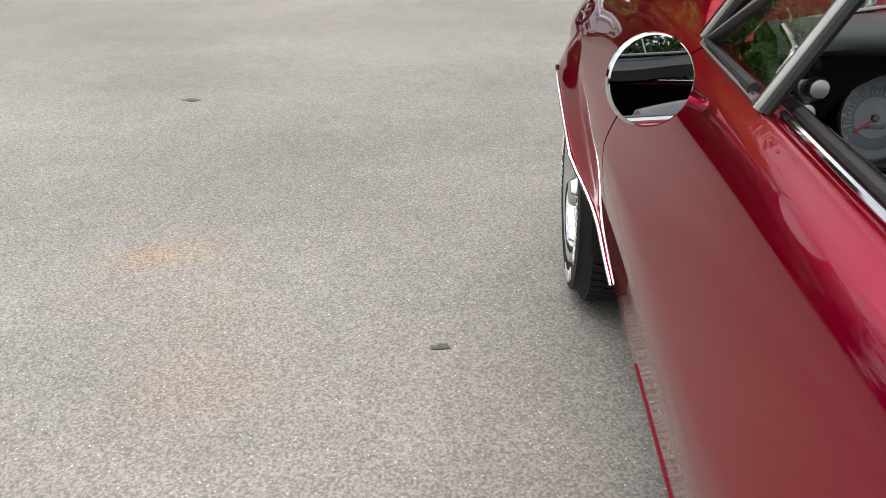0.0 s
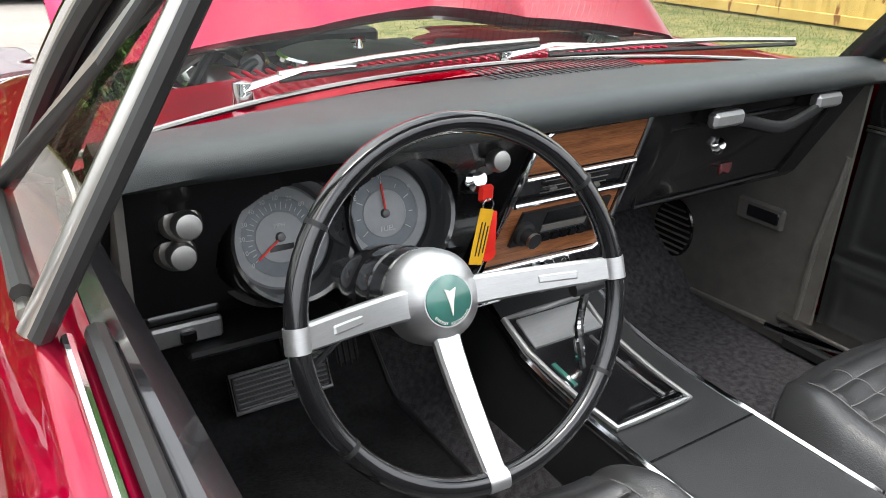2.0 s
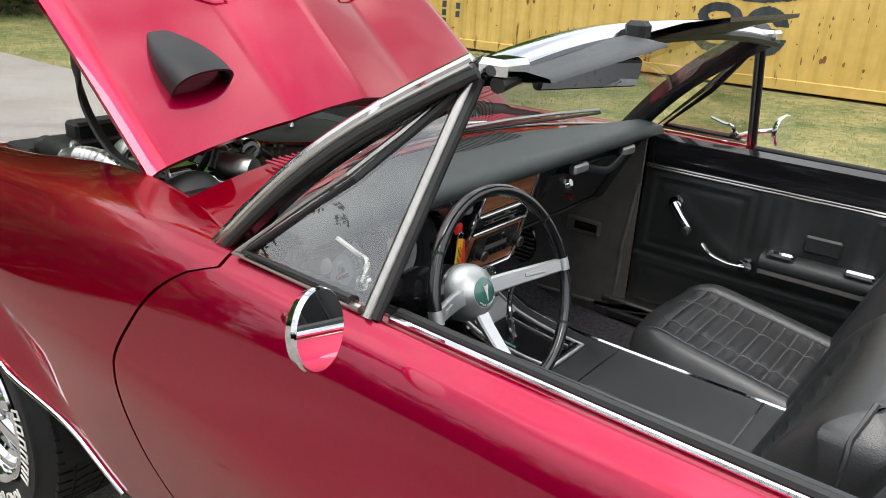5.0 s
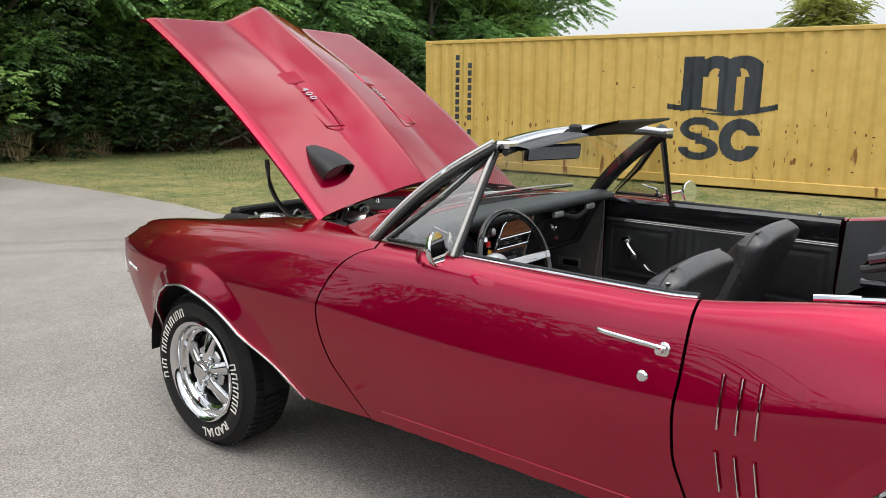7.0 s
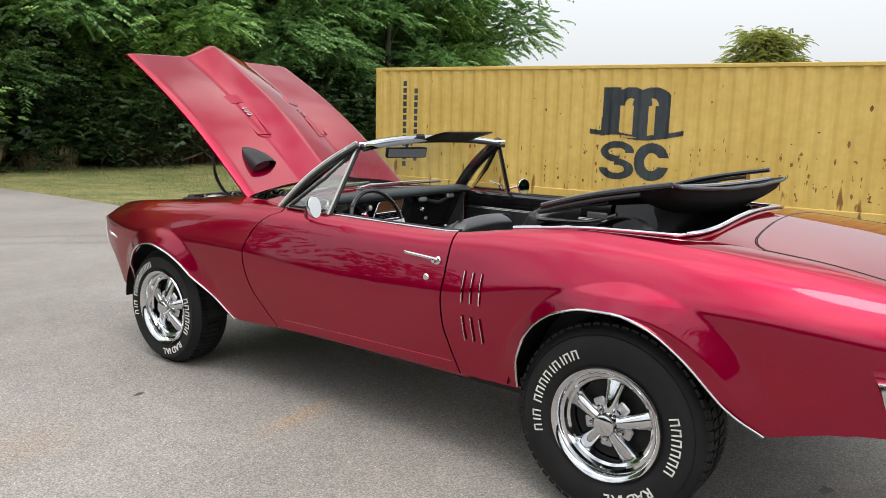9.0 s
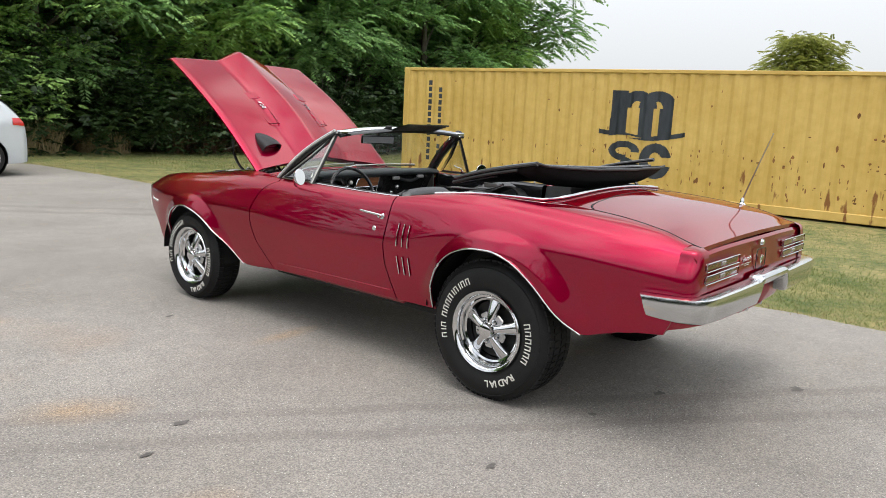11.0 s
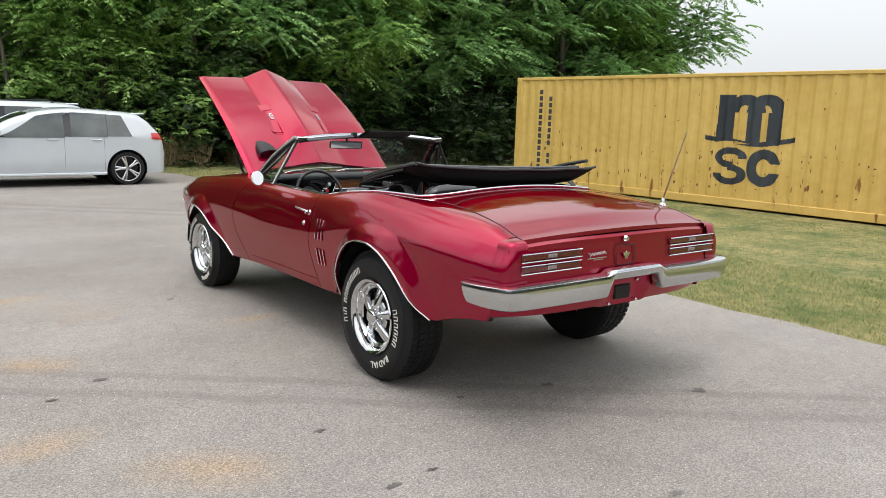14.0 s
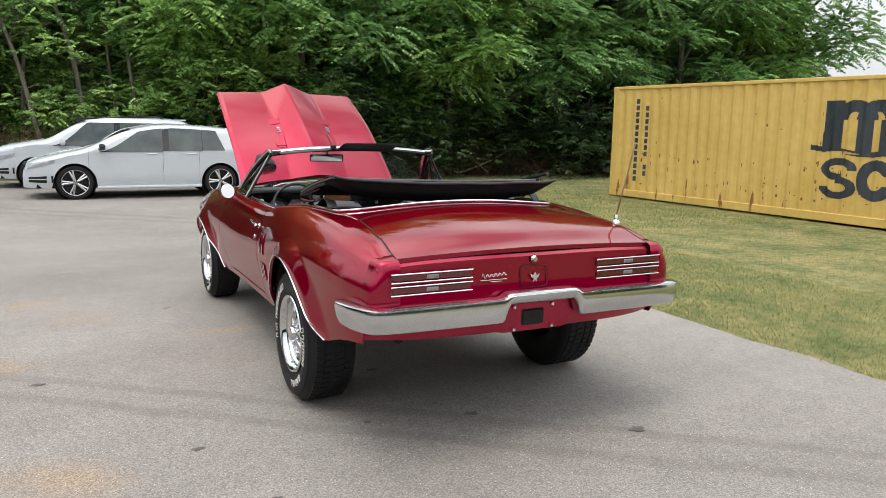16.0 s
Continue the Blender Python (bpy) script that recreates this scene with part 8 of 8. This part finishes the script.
def slim_tree(seed, x, y, h, lean, r):
    rn, rg = random.Random(seed), np.random.default_rng(seed)
    t = thing("slim_tree", "slim leaning tree with pale trunk and thin high crown", "tree", "slim trees", at=pose(x, y, -0.08))
    way = smooth_path([(lean * h * f ** 1.2 + 0.08 * rn.uniform(-1, 1) * (f > 0), 0.10 * rn.uniform(-1, 1) * (f > 0), h * f) for f in (0, 0.2, 0.42, 0.65, 0.85, 1.0)], 4)
    part("trunk", Geo().tube(way, [r * (1 - 0.75 * i / (len(way) - 1)) for i in range(len(way))], 8), PALE_BARK, t)
    cs = []
    for k in range(11):
        f = 0.22 + 0.78 * (k + rn.random()) / 11
        a0 = way[min(int(f * len(way)), len(way) - 1)]
        an, L = rn.uniform(0, 6.28), rn.uniform(0.7, 1.7)
        end = a0 + Vector((math.cos(an) * L, math.sin(an) * L, L * rn.uniform(0.1, 0.6)))
        part("limb", Geo().tube(smooth_path([a0, lerp(a0, end, 0.5) + Vector((0, 0, 0.06)), end], 3), [r * 0.26 * (1 - i / 7.5) for i in range(7)], 5), PALE_BARK, t)
        if f > 0.45:
            cs += [end, lerp(a0, end, 0.6)]
    P = fronds(rg, np.array([tuple(c) for c in cs]), 26, 0.38, 0.55, 6, 0.15)
    part("crown", quads_mesh("crown", P, LEAF), LEAF, t)


for k, (x, y, h, lean, r) in enumerate(((-2.2, 18.0, 7.5, -0.28, 0.075), (-0.9, 18.2, 8.5, -0.24, 0.085), (-0.5, 18.6, 8.0, -0.04, 0.06), (0.15, 18.0, 7.5, -0.10, 0.07), (-3.4, 18.6, 8.0, -0.20, 0.07), (-4.6, 19.0, 8.5, 0.10, 0.08), (-6.0, 18.4, 8.0, -0.15, 0.07), (-1.6, 19.6, 9.0, 0.08, 0.07), (0.9, 19.0, 9.0, -0.16, 0.08), (-2.8, 20.2, 9.0, 0.02, 0.08), (-7.6, 19.4, 8.5, 0.1, 0.08))):
    slim_tree(70 + k, x, y, h, lean, r)

# deep wood behind: one dense mass of leaves, shade put in their colour
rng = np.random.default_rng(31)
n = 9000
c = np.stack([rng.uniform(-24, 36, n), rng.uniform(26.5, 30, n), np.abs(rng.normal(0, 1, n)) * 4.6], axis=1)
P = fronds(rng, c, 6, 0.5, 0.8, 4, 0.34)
# unseen leaf belts at -x and -y, added to darken the car paint's reflections
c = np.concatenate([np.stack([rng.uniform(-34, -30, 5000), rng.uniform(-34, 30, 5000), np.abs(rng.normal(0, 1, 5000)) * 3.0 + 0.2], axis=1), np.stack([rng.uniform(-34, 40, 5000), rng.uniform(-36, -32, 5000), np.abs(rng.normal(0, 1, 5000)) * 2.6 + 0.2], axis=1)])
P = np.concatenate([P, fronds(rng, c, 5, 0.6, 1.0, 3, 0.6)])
ob = part("far_wood", quads_mesh("far_wood", P, LEAF_SHADED), LEAF_SHADED, None)
tagged(ob, "deep wood behind the first trees, coloured dark for shade, with unseen reflection belts", "woods", kind="stuff")

# dry weeds, dead brush and fallen branches along the edge
def blades(rng, n, xr, yr, h, w, lean, zf):
    x, y = rng.uniform(*xr, n), rng.uniform(*yr, n)
    z = np.array([zf(a, b) for a, b in zip(x, y)]) - 0.01
    p = np.stack([x, y, z], axis=1)
    a = rng.uniform(0, 2 * np.pi, n)
    side = np.stack([np.cos(a), np.sin(a), 0 * a], axis=1) * w
    top = p + np.stack([rng.normal(0, lean, n), rng.normal(0, lean, n), h * rng.uniform(0.5, 1.2, n)], axis=1)
    return np.stack([p - side, p + side, top + side * 0.3, top - side * 0.3], axis=1)


rng = np.random.default_rng(41)
ob = part("dry_weeds", quads_mesh("dry_weeds", np.concatenate([blades(rng, 1100, (2.8, 4.4), (15.5, 16.6), 0.75, 0.008, 0.2, ground_z), blades(rng, 420, (5.2, 6.4), (15.9, 16.8), 0.55, 0.008, 0.2, ground_z), blades(rng, 500, (12, 22), (16.0, 16.9), 0.5, 0.007, 0.2, ground_z)]), DRY_GRASS), DRY_GRASS, None)
tagged(ob, "tall dry straw-coloured weeds at the wood's edge", "weeds", kind="stuff")
ob = part("dead_brush", quads_mesh("dead_brush", np.concatenate([blades(rng, 3200, (7.5, 24), (16.2, 17.6), 1.0, 0.012, 0.45, ground_z), blades(rng, 1500, (-9, 0.0), (16.2, 18.0), 1.2, 0.014, 0.6, ground_z)]), DEAD_BRUSH), DEAD_BRUSH, None)
tagged(ob, "reddish brown dead brush under the trees", "brush", kind="stuff")
for k in range(16):
    x, y = rnd.uniform(7, 22), rnd.uniform(16.0, 17.2)
    a, L = rnd.uniform(0, 6.28), rnd.uniform(0.8, 2.2)
    solo("fallen_branch", Geo().tube(smooth_path([(x, y, 0.02), (x + L * 0.5 * math.cos(a), y + 0.3 * math.sin(a), 0.35), (x + L * math.cos(a), y + 0.5 * math.sin(a), 0.25 + rnd.uniform(0, 0.6))], 5), [0.03 - 0.002 * i for i in range(11)], 6), BARK, "bare fallen branch among the undergrowth", "branch", "fallen branches")

# lone tree far behind the container
far = tree(15, 8.5, 3.4, 0.2, LEAF_OLIVE, 0.35, 34, 34)
far["label"], far["group"] = "olive-green round tree far behind the container", ""
far.matrix_basis = pose(50.0, 11.2, -0.3) @ Matrix.Scale(0.92, 4)


# ---- lawn ----
rng = np.random.default_rng(51)
lawn = []
for n, xr, yr, h, w in ((60000, (2.4, 5.0), (-6, 6), 0.028, 0.0025), (60000, (2.4, 9.6), (-8, 16), 0.028, 0.0032), (26000, (5, 18), (4, 17), 0.035, 0.006)):
    lawn.append(blades(rng, n, xr, yr, h, w, 0.02, ground_z))
lawn = np.concatenate(lawn)
edge_now = np.array([edge_x(v) for v in lawn[:, 0, 1]]) + 0.03 * np.sin(lawn[:, 0, 1] * 9) - 0.02
lawn = lawn[(lawn[:, 0, 0] > edge_now) & (lawn[:, 0, 1] < 17.2)]
ob = part("lawn_grass", quads_mesh("lawn_grass", lawn, GRASS), GRASS, None)
tagged(ob, "short patchy green and straw lawn grass", "grass", kind="stuff")

# straw-dry blades creep over the edge of the asphalt
dry = blades(rng, 60000, (1.5, 12.0), (-6, 16), 0.035, 0.0035, 0.03, ground_z)
edge_now = np.array([edge_x(v) for v in dry[:, 0, 1]])
over = dry[:, 0, 0] - edge_now
reach = 0.07 * np.sin(dry[:, 0, 1] * 4.1) + 0.05 * np.sin(dry[:, 0, 1] * 13.7)
dry = dry[(over > -0.07 + reach * 0.5) & (over < 0.24 + reach)]
ob = part("dry_edge_grass", quads_mesh("dry_edge_grass", dry, DRY_GRASS), DRY_GRASS, None)
tagged(ob, "straw-dry grass creeping over the asphalt edge", "grass", kind="stuff")

# oil spots and a pale scrap on the asphalt
rnd = random.Random(8)
for x, y, r in ((-0.65, -1.85, 0.04), (-0.10, -1.96, 0.045), (-1.48, -1.83, 0.035), (-1.27, -2.45, 0.03), (-1.5, -2.48, 0.04), (-0.57, -3.17, 0.035), (-2.44, -0.76, 0.03), (-0.31, -1.07, 0.04), (-1.27, 1.05, 0.03), (0.58, -2.49, 0.06), (-2.17, -0.57, 0.04), (-2.6, 0.9, 0.045), (-2.9, 3.5, 0.06), (-3.3, -1.2, 0.035)):
    ring = [(x + r * 1.1 * (0.35 + 0.8 * rnd.random()) * math.cos(a), y + r * 0.7 * (0.3 + 0.8 * rnd.random()) * math.sin(a), -0.0165) for a in span(0, 2 * math.pi, 15)[:-1]]
    solo("oil_stain", Geo().add(ring, [tuple(range(14))]), OIL, "dark oil spot soaked into the asphalt", "stain", "oil spots")
